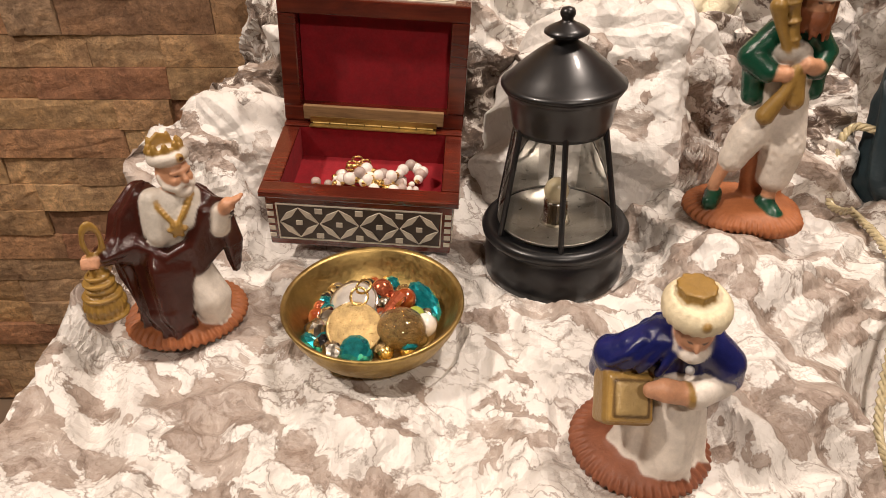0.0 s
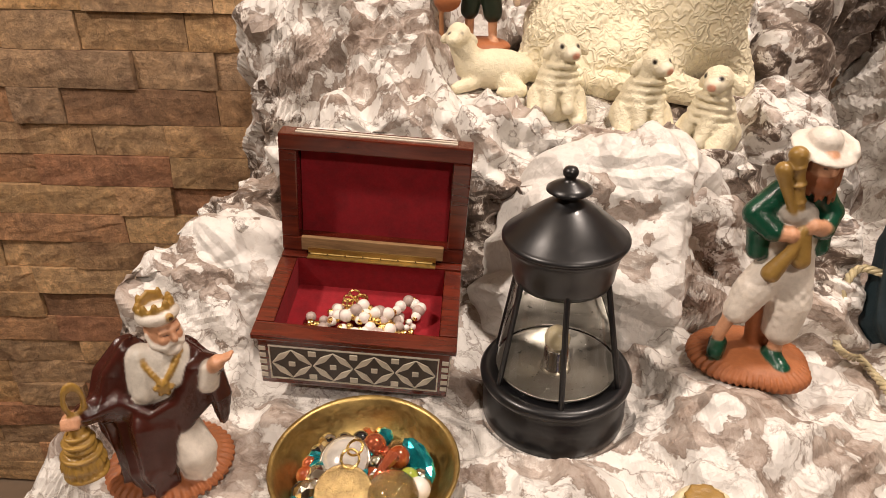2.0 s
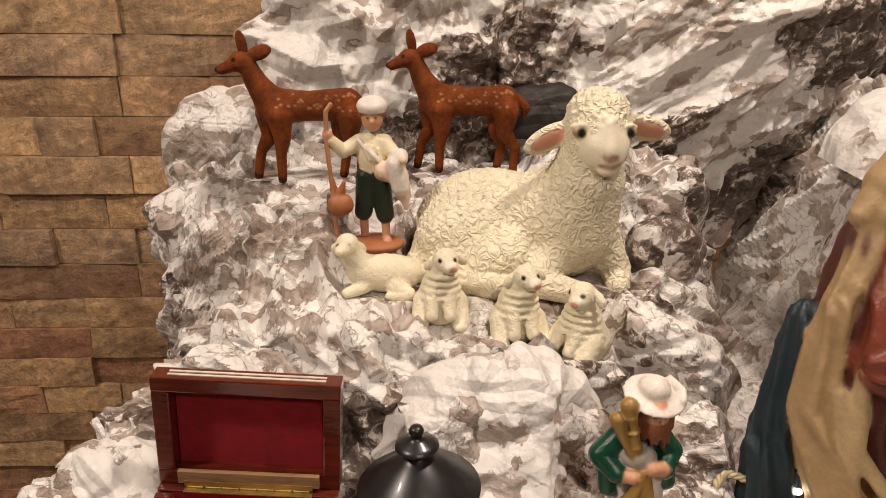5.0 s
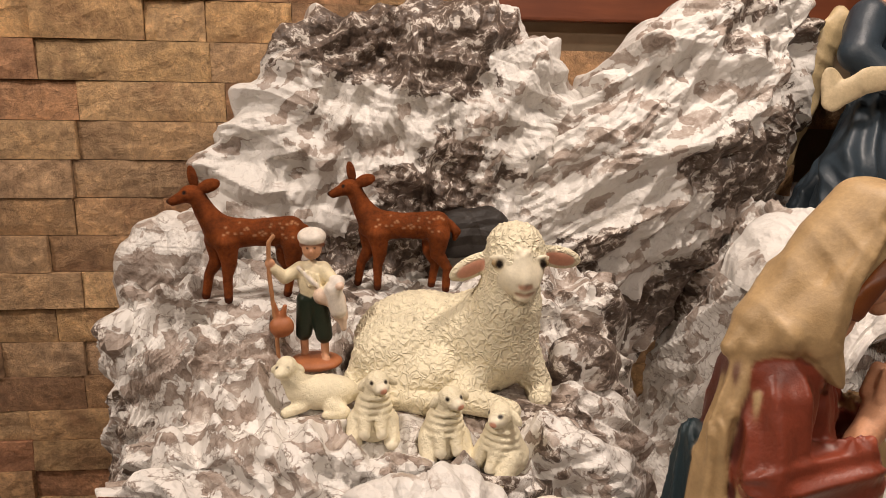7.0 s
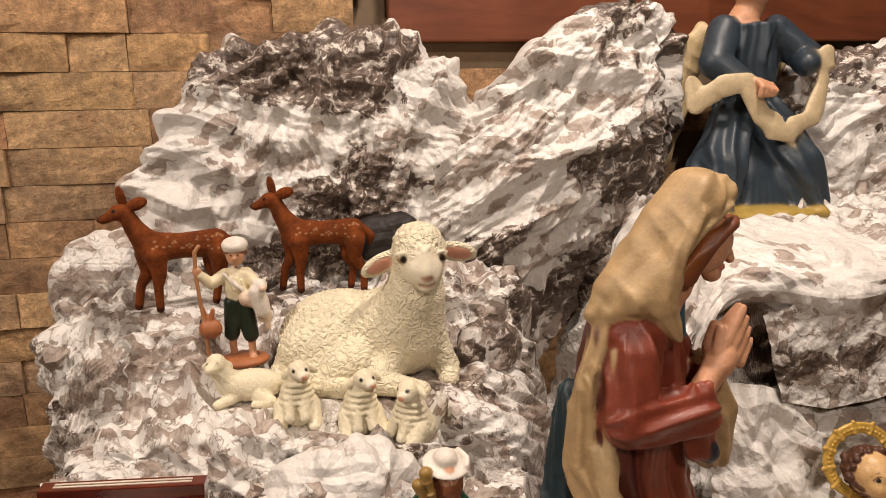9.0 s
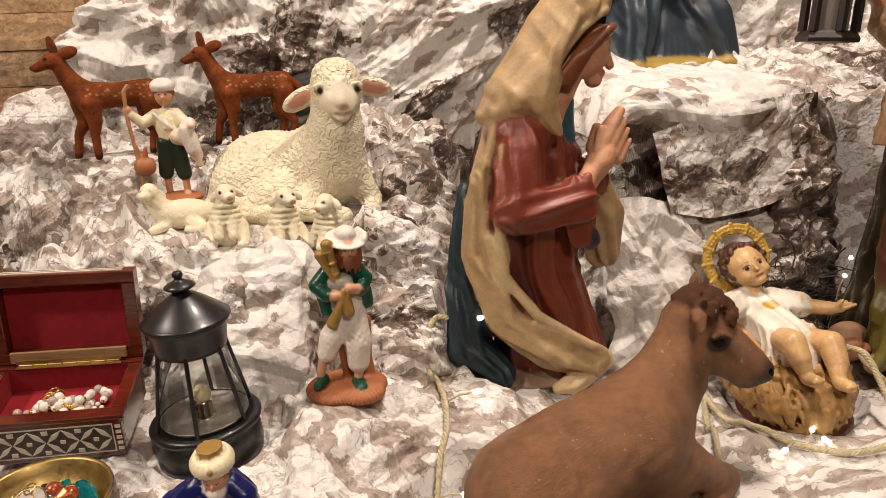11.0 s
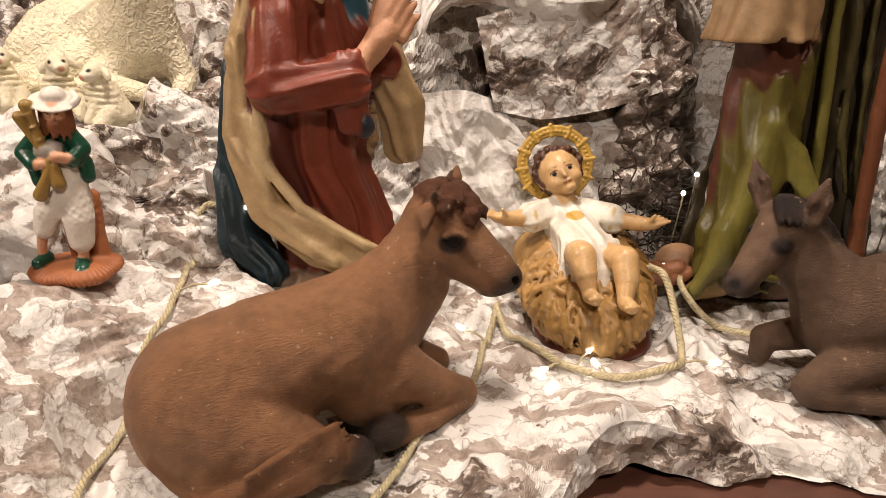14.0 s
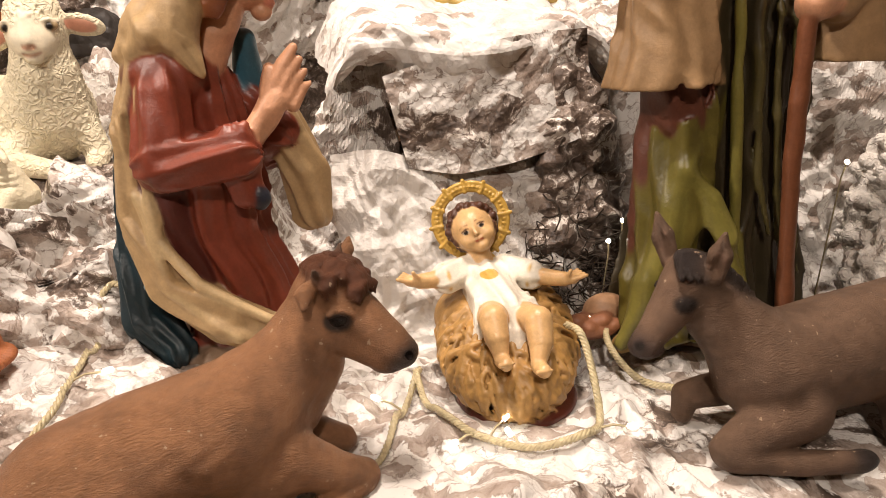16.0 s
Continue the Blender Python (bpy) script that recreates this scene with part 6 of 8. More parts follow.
def joseph():
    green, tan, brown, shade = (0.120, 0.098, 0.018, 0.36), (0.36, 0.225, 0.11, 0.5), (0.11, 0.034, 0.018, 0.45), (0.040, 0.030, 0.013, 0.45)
    s = Clay(0.28)
    s.ball((2, 1, 0.2), (12.5, 8.0, 1.6), (0.10, 0.055, 0.030, 0.6), 0.3)
    # robe body darkened in its colour, for the shade between the folds
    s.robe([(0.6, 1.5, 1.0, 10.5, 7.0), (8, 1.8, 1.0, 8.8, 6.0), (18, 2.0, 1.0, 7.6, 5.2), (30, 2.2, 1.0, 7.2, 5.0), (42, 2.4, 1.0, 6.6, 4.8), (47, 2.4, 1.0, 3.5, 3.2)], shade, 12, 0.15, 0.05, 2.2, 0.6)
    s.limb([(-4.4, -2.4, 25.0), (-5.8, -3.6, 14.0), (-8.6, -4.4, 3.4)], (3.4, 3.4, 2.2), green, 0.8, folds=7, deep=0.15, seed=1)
    # fold ridges in paler tones, painting the light that falls on them
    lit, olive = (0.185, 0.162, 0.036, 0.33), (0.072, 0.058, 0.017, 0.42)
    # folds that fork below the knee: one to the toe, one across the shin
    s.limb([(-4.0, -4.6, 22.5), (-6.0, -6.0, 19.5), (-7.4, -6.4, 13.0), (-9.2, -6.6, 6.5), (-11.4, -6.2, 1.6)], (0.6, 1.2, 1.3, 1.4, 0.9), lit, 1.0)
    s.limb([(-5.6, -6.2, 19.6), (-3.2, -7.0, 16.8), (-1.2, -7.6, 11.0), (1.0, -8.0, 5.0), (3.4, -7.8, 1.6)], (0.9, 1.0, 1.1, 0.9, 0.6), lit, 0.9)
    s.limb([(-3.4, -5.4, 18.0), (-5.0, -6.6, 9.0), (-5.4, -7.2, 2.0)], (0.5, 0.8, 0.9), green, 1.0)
    s.limb([(-8.6, -6.8, 6.0), (-6.4, -7.6, 3.6), (-3.2, -8.0, 3.2)], (0.3, 0.45, 0.3), green, 0.5)
    s.limb([(-9.4, -6.6, 4.2), (-7.0, -7.6, 1.8), (-4.0, -7.9, 1.6)], (0.3, 0.45, 0.3), green, 0.5)
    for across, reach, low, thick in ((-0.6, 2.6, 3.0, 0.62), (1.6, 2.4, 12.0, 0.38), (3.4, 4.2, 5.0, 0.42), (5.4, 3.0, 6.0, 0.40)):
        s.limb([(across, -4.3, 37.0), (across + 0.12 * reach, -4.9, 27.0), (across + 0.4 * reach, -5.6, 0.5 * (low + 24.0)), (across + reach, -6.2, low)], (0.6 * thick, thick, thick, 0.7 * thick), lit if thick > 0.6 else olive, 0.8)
    s.limb([(-8.4, -4.6, 1.6), (-11.0, -5.2, 0.9)], (1.7, 1.1), (0.45, 0.30, 0.12, 0.4), 0.4)
    s.limb([(-6.8, -2.0, 27.0), (-8.2, -2.6, 16.0), (-9.0, -3.0, 8.0)], (1.4, 1.3, 0.9), brown, 0.5)
    # wide sleeve of the raised arm
    s.limb([(-2.0, -1.0, 42.0), (-6.0, -2.8, 38.0), (-13.0, -3.2, 41.0)], (4.0, 3.6, 2.6), tan, 1.0, folds=6, deep=0.08)
    s.robe([(27.4, -7.2, -3.2, 5.4, 4.4), (28.6, -7.2, -3.2, 5.2, 4.2), (33, -6.9, -2.9, 4.4, 3.8), (40, -6.4, -2.6, 4.0, 3.6)], tan, 6, 0.08, 0.04, 0.7, 0.5)
    s.ball((-7.2, -3.4, 26.6), (4.7, 3.7, 3.0), brown, 0.2, mode="-")
    s.ball((-7.2, -3.4, 26.6), (5.0, 4.0, 3.1), brown, mode="paint")
    s.limb([(-5.6, -2.6, 32.0), (-5.4, -2.6, 24.6)], (3.2, 3.2), brown, 0.4, folds=6, deep=0.1)
    s.limb([(-13.5, -3.0, 42.5), (-18.2, -2.4, 47.2)], (1.8, 1.4), SKIN, 0.4)
    s.ball((-19.6, -2.2, 48.2), (2.1, 1.8, 1.6), SKIN, 0.3)
    for j in range(4):
        s.limb([(-21.0 + 0.85 * j, -3.4, 48.8), (-21.0 + 0.85 * j, -3.9, 47.4)], 0.5, SKIN, 0.15)
    s.limb([(6.5, -1.0, 42.0), (11.0, -3.0, 37.0), (9.0, -5.0, 34.6)], (4.0, 3.4, 2.4), tan, 1.0)
    s.robe([(28.6, 13.0, -2.4, 5.2, 3.6), (33, 12.4, -2.4, 4.2, 3.4), (39, 10.5, -2.2, 3.6, 3.2)], tan, 6, 0.08, 0.05, 1.7, 0.5)
    s.limb([(8.0, -5.6, 34.4), (5.0, -7.0, 34.2)], (1.5, 1.7), SKIN, 0.3)
    s.limb([(6.4, -7.5, -1.5), (5.6, -7.5, 8.0), (4.6, -7.5, 20.0), (4.3, -7.4, 40.0), (4.0, -7.2, 56.0)], (0.95, 0.75, 0.85, 0.8, 0.8), (0.17, 0.060, 0.026, 0.4), 0.1)
    s.ball((6.8, -7.2, 0.0), (2.2, 1.8, 1.2), (0.17, 0.060, 0.026, 0.4), 0.4)
    s.ball((2.4, 0.2, 52.0), (3.0, 3.3, 4.0), SKIN, 0.3)
    s.ball((2.4, -1.8, 48.6), (2.2, 1.8, 2.8), HAIR, 0.6)
    s.ball((2.4, 1.0, 53.6), (3.5, 3.5, 3.4), HAIR, 0.4)
    s.ball((2.4, -3.2, 52.0), (0.6, 0.7, 1.1), SKIN, 0.4)
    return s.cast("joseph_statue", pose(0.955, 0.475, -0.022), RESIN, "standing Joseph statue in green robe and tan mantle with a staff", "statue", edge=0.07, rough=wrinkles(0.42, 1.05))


def angel():
    navy, cream = (0.028, 0.042, 0.056, 0.42), (0.55, 0.44, 0.27, 0.5)
    s = Clay(0.28)
    s.ball((4, -2, 0.8), (11.5, 6.5, 1.6), (0.36, 0.25, 0.06, 0.35), 0.4)
    for i in range(7):
        s.ball((-5 + 3.0 * i, -6.8 + 1.2 * math.sin(i), 0.9), (2.4, 1.6, 1.0), (0.42, 0.29, 0.07, 0.35), 0.6)
    s.robe([(1, 4, 1.5, 10.0, 6.5), (5, 4, 1.5, 9.4, 6.0), (11, 5, 2.5, 6.0, 4.6), (17, 5.5, 3.0, 4.4, 3.6), (24, 5.5, 3.0, 5.0, 3.6), (30, 5.5, 3.0, 5.0, 3.4)], navy, 10, 0.10, 0.08, 1.1, 0.9)
    s.limb([(3.0, 0.5, 16.0), (-1.6, -2.6, 8.5), (-3.4, -4.0, 2.0)], (3.0, 4.0, 3.2), navy, 1.2, folds=7, deep=0.13, seed=2)
    s.limb([(8.0, 0.5, 16.0), (11.2, -2.8, 8.0), (13.0, -4.0, 2.0)], (3.0, 4.2, 3.4), navy, 1.2, folds=7, deep=0.13, seed=4)
    for k in range(6):
        s.limb([(4.2 + 0.5 * k, -0.8, 15.0), (3.2 + 0.9 * k, -3.8, 7.0), (2.4 + 1.3 * k, -5.0, 1.6)], (0.5, 0.7, 0.9), navy, 0.5)
    s.ring((5.5, 3.0, 18.5), 4.2, 0.6, (0.018, 0.03, 0.045, 0.45), 0.3)
    s.limb([(1.0, 2.5, 29.0), (-2.0, -0.5, 24.0), (1.6, -3.0, 20.5)], (2.6, 2.5, 2.0), navy, 0.8)
    s.limb([(10.0, 2.5, 29.0), (14.0, 0.0, 25.0), (12.5, -2.5, 23.5)], (2.6, 2.5, 2.0), navy, 0.8)
    s.limb([(1.6, -3.0, 20.5), (2.8, -4.6, 20.2)], (1.4, 1.4), SKIN, 0.3)
    for j in range(4):
        s.limb([(2.0 + 0.75 * j, -5.6, 21.2 - 0.2 * j), (2.2 + 0.75 * j, -6.7, 20.2 - 0.2 * j), (2.1 + 0.7 * j, -6.4, 19.0)], 0.45, SKIN, 0.12)
    s.limb([(-7.4, -3.2, 21.0), (-6.6, -3.6, 18.4), (-3.4, -4.4, 20.6), (0.6, -5.0, 20.8), (3.4, -5.2, 15.8), (7.4, -5.4, 13.0), (12.0, -4.8, 15.6), (14.4, -3.6, 20.0), (15.4, -3.0, 25.0)], 1.6, cream, 0.3, (1, 2.8, 1))
    s.limb([(4.0, 3.0, 30.0), (5.5, 2.6, 33.0)], (2.2, 1.8), SKIN, 0.4)
    s.ball((5.5, 2.0, 36.0), (2.9, 3.0, 3.5), SKIN, 0.3)
    s.ball((5.5, 3.0, 37.0), (3.4, 3.3, 3.4), HAIR, 0.4)
    s.limb([(-0.5, 7.0, 28.0), (-4.5, 7.2, 20.0), (-5.5, 6.8, 9.0)], (2.6, 3.2, 1.4), (0.52, 0.40, 0.22, 0.5), 0.5, (1, 2.2, 1))
    s.limb([(11.5, 7.0, 28.0), (15.5, 7.2, 20.0), (16.5, 6.8, 9.0)], (2.6, 3.2, 1.4), (0.52, 0.40, 0.22, 0.5), 0.5, (1, 2.2, 1))
    return s.cast("angel_statue", pose(0.775, 0.925, 0.318), RESIN, "kneeling angel statue in dark blue robe holding a cream banner", "statue", edge=0.12, rough=wrinkles(0.42, 1.15))


def child():
    skin, shirt, gilt, curl = (0.62, 0.39, 0.175, 0.33), (0.76, 0.71, 0.60, 0.4), (0.55, 0.34, 0.07, 0.3), (0.075, 0.028, 0.014, 0.5)
    s = Clay(0.13)
    # lying with the head away from the viewer and raised
    s.limb([(-1.3, 3.2, 5.9), (0.0, -1.2, 4.4)], (2.6, 2.6), shirt, 0.8, folds=9, deep=0.06)
    s.robe([(2.4, 0.5, -2.6, 3.7, 2.4), (4.2, 0.4, -2.0, 3.3, 2.3), (6.0, 0.0, -0.6, 2.8, 2.2)], shirt, 9, 0.09, 0.1, 0.5, 0.5)
    s.limb([(-3.0, 4.0, 7.4), (-5.4, 2.8, 7.0)], (1.5, 1.6), shirt, 0.5, folds=6, deep=0.08)
    s.limb([(0.8, 4.0, 7.2), (3.2, 2.8, 6.8)], (1.5, 1.6), shirt, 0.5, folds=6, deep=0.08)
    s.limb([(-5.4, 2.7, 7.0), (-8.2, 1.8, 7.2)], (1.0, 0.78), skin, 0.2)
    s.limb([(3.2, 2.7, 6.8), (6.4, 1.2, 6.8)], (1.0, 0.78), skin, 0.2)
    s.ball((-8.9, 1.6, 7.4), (1.0, 0.75, 0.6), skin, 0.3)
    s.ball((7.1, 1.0, 6.9), (1.0, 0.75, 0.6), skin, 0.3)
    for j in range(4):
        s.limb([(-9.2, 1.0 + 0.4 * j, 7.5), (-10.4 + 0.2 * j, 0.7 + 0.5 * j, 8.0)], (0.28, 0.2), skin, 0.08)
        s.limb([(7.4, 0.5 + 0.4 * j, 7.0), (8.6 - 0.2 * j, 0.2 + 0.5 * j, 7.5)], (0.28, 0.2), skin, 0.08)
    s.limb([(-8.4, 1.2, 7.8), (-8.8, 0.8, 8.6)], (0.3, 0.2), skin, 0.1)
    s.limb([(6.7, 0.6, 7.3), (7.0, 0.2, 8.1)], (0.3, 0.2), skin, 0.1)
    s.ring((-5.5, 2.7, 7.0), 1.3, 0.22, gilt, 0.1, (0, 85, 18))
    s.ring((3.3, 2.7, 6.8), 1.3, 0.22, gilt, 0.1, (0, 95, -22))
    s.ring((-1.6, 3.9, 7.9), 1.5, 0.2, gilt, 0.1, (35, 0, 0))
    s.limb([(-1.2, -2.6, 4.9), (-1.4, -4.4, 5.6), (-1.2, -5.6, 4.2), (-0.9, -6.6, 2.8)], (1.5, 1.4, 1.2, 0.75), skin, 0.3)
    s.limb([(2.0, -2.6, 4.6), (2.9, -4.5, 5.2), (2.9, -5.9, 3.6), (2.5, -7.2, 2.2)], (1.5, 1.4, 1.2, 0.75), skin, 0.3)
    for fx, fy, fz in ((-0.9, -6.9, 2.5), (2.5, -7.5, 1.9)):
        s.limb([(fx, fy, fz), (fx + 0.25, fy - 1.1, fz + 0.2)], (0.75, 0.68), skin, 0.2)
        for j in range(5):
            s.ball((fx - 0.4 + 0.32 * j, fy - 1.75 + 0.08 * j, fz + 0.45), 0.24 - 0.02 * j, skin, 0.06)
    # head tipped back and leaning
    lean = (-22, -24, 8)
    hm, hc = turned(lean), np.array((-2.3, 5.2, 11.2))

    def at(x, y, z):
        return tuple(hc + hm @ np.array((x, y, z)))
    s.limb([(-1.6, 4.0, 7.6), (-2.0, 4.8, 9.6)], (1.25, 1.2), skin, 0.3)
    s.ball(at(0, 0, 0), (2.25, 2.3, 2.55), skin, 0.2, lean)
    s.limb([at(0, -2.2, 0.15), at(0, -2.52, -0.42)], (0.15, 0.24), skin, 0.25)
    s.ball(at(0, -1.65, -1.75), (0.85, 0.7, 0.6), skin, 0.5, lean)
    s.limb([at(-0.3, -2.2, -1.0), at(0.3, -2.2, -1.0)], 0.2, skin, 0.2)
    for e in (-1, 1):
        s.ball(at(1.1 * e, -1.55, -0.85), (0.75, 0.65, 0.65), skin, 0.5)
        s.ball(at(2.2 * e, 0.2, -0.3), (0.3, 0.45, 0.6), skin, 0.15, lean)
    s.ball(at(0, 0.9, 0.5), (2.5, 2.1, 2.5), curl, 0.2, lean)
    rnd = random.Random(2)
    for i in range(64):
        a = math.pi * (i / 63) * 1.5 - 0.25 * math.pi
        s.ball(at(2.35 * math.cos(a) * rnd.uniform(0.9, 1.08), rnd.uniform(-1.0, 1.1) + 0.35 * abs(math.cos(a)), 0.35 + 2.4 * math.sin(a) * rnd.uniform(0.9, 1.06)), rnd.uniform(0.28, 0.5), curl, 0.07)
    s.limb([at(-0.34, -2.3, -1.12), at(0, -2.5, -1.2), at(0.34, -2.3, -1.12)], 0.13, (0.46, 0.11, 0.06, 0.3), mode="paint")
    for e in (-1, 1):
        s.ball(at(0.88 * e, -2.1, 0.12), (0.36, 0.6, 0.19), (0.60, 0.52, 0.44, 0.2), mode="paint", turn=lean)
        s.ball(at(0.90 * e, -2.2, 0.12), (0.25, 0.7, 0.22), DARK, mode="paint", turn=lean)
        s.limb([at(0.5 * e, -2.15, 0.40), at(0.9 * e, -2.1, 0.46), at(1.25 * e, -1.9, 0.32)], 0.09, (0.10, 0.04, 0.02, 0.5), mode="paint")
        s.limb([at(0.45 * e, -2.1, 0.78), at(0.9 * e, -2.1, 0.9), at(1.35 * e, -1.8, 0.72)], 0.08, (0.30, 0.15, 0.06, 0.5), mode="paint")
    cx, cy, cz, tip = -2.4, 7.4, 11.6, math.radians(14)
    def halo(r, a, lift=0.0):
        return (cx + r * math.cos(a), cy + r * math.sin(a) * math.sin(tip) - lift, cz + r * math.sin(a) * math.cos(tip))
    s.ring((cx, cy, cz), 4.0, 0.26, gilt, 0.1, (90 - 14, 0, 0))
    s.ring((cx, cy, cz), 3.2, 0.22, gilt, 0.1, (90 - 14, 0, 0))
    s.ring((cx, cy + 0.1, cz), 3.45, 0.26, (0.45, 0.28, 0.06, 0.35), 0.1, (90 - 14, 0, 0))
    s.ring((cx, cy + 0.1, cz), 3.75, 0.26, (0.40, 0.24, 0.05, 0.35), 0.1, (90 - 14, 0, 0))
    for i in range(48):
        s.ball(halo(3.6, 2 * math.pi * i / 48, 0.12), 0.24, gilt, 0.05)
    for i in range(12):
        a = 2 * math.pi * (i + 0.3) / 12
        s.limb([halo(3.1, a, 0.15), halo(4.4, a, 0.15)], (0.22, 0.16), gilt, 0.1)
        s.ball(halo(4.35, a, 0.15), 0.24, gilt, 0.05)
    s.ball((-1.2, 0.9, 8.0), (1.0, 0.9, 0.5), gilt, mode="paint")
    return s.cast("christ_child_statue", pose(0.718, 0.430, -0.002, 0, 0, -8), RESIN, "infant statue in white shirt with gilt halo on straw manger", "statue", edge=0.035)


def manger():
    straw, wine = (0.36, 0.205, 0.065, 0.45), (0.10, 0.022, 0.012, 0.3)
    s = Clay(0.19)
    s.limb([(-0.8, 5.0, 1.4), (0.3, -1.8, -1.0)], (6.6, 5.2), straw, 1.5, (1, 1, 1.66))
    s.ball((0, 1.4, 0.25), (6.6, 9.15, 3.95), straw, 0.6, (14, 0, 0))
    s.ball((0.4, -1.6, 5.6), (4.0, 8.2, 2.4), straw, 0.8, (20, 0, 0), mode="-")
    s.ball((0.6, -1.6, -4.4), (6.2, 6.4, 1.5), wine, 0.3)
    rnd = random.Random(9)
    for i in range(620):
        a, e = rnd.uniform(0, 2 * math.pi), rnd.uniform(-0.9, 0.95)
        x, y = 6.75 * math.cos(e) * math.cos(a), 1.4 + 9.3 * math.cos(e) * math.sin(a)
        z = -0.1 + 0.25 * y + 4.1 * math.sin(e)
        out = Vector((math.cos(e) * math.cos(a), math.cos(e) * math.sin(a), 1.6 * math.sin(e))).normalized()
        down = (Vector((0, 0, -1)) - out * out.dot(Vector((0, 0, -1)))).normalized()
        side = out.cross(down)
        swing = rnd.gauss(0.35, 0.55)
        d = down * math.cos(swing) + side * math.sin(swing)
        p = Vector((x, y, z)) + out * rnd.uniform(0.0, 0.3)
        tone, wide = rnd.uniform(0.75, 1.35), rnd.uniform(0.24, 0.44)
        s.limb([p - d * 1.7 - out * 0.2, p + out * 0.25 + side * rnd.uniform(-0.3, 0.3), p + d * 1.7 - out * 0.1], (0.6 * wide, wide, 0.35 * wide), (straw[0] * tone, straw[1] * tone, straw[2] * tone, 0.42), 0.07)
    return s.cast("straw_manger", pose(0.722, 0.425, 0.000, 0, 0, -8), RESIN, "resin straw manger on a dark red oval base", "manger", edge=0.05)


def loaves():
    s = Clay(0.16)
    s.ball((2.4, 1.6, 1.4), (2.6, 2.0, 1.9), (0.42, 0.24, 0.13, 0.45), 0.3)
    s.ball((0, 0, 0.6), (3.4, 2.4, 1.2), (0.24, 0.10, 0.05, 0.5), 0.3)
    for i in range(8):
        s.ball((-1.8 + 0.55 * i, -0.9 + 0.6 * math.sin(i * 2.4), 1.5 + 0.3 * math.cos(i * 1.3)), (0.95, 0.8, 0.7), (0.33, 0.14, 0.07, 0.45), 0.15)
    return s.cast("fruit_offering", pose(0.822, 0.452, -0.008), RESIN, "small resin heap of reddish fruit and bread beside the manger", "ornament", edge=0.08)


king()
magus()
piper()
shepherd_boy()
sheep()
lamb_lying().cast("lamb_figurine", pose(0.04, 0.70, 0.166) @ Matrix.Diagonal((1.2, 1.2, 1.2, 1)), LAMBSWOOL, "small cream lamb figurine lying beside the shepherd boy", group="lambs", edge=0.06, rough=curls(0.035, 8.0))
first = lamb_sitting().cast("lamb_figurine", pose(0.099, 0.66, 0.152) @ Matrix.Diagonal((1.12, 1.12, 1.12, 1)), LAMBSWOOL, "small cream lamb figurine sitting upright", group="lambs", edge=0.06, rough=curls(0.035, 8.0))
copy_thing(first, pose(0.168, 0.628, 0.148, 0, 0, 8))
copy_thing(first, pose(0.222, 0.603, 0.142, 0, 0, -55))
stag = deer().cast("deer_figurine", pose(-0.042, 0.845, 0.243, 0, 0, 4), FLOCK, "flocked brown fawn figurine with pale spots, standing on the paper", group="fawns", edge=0.08)
copy_thing(stag, pose(0.140, 0.885, 0.243, 0, 0, -8))
ox()
donkey()
mary()
joseph()
angel()
manger()
child()
loaves()


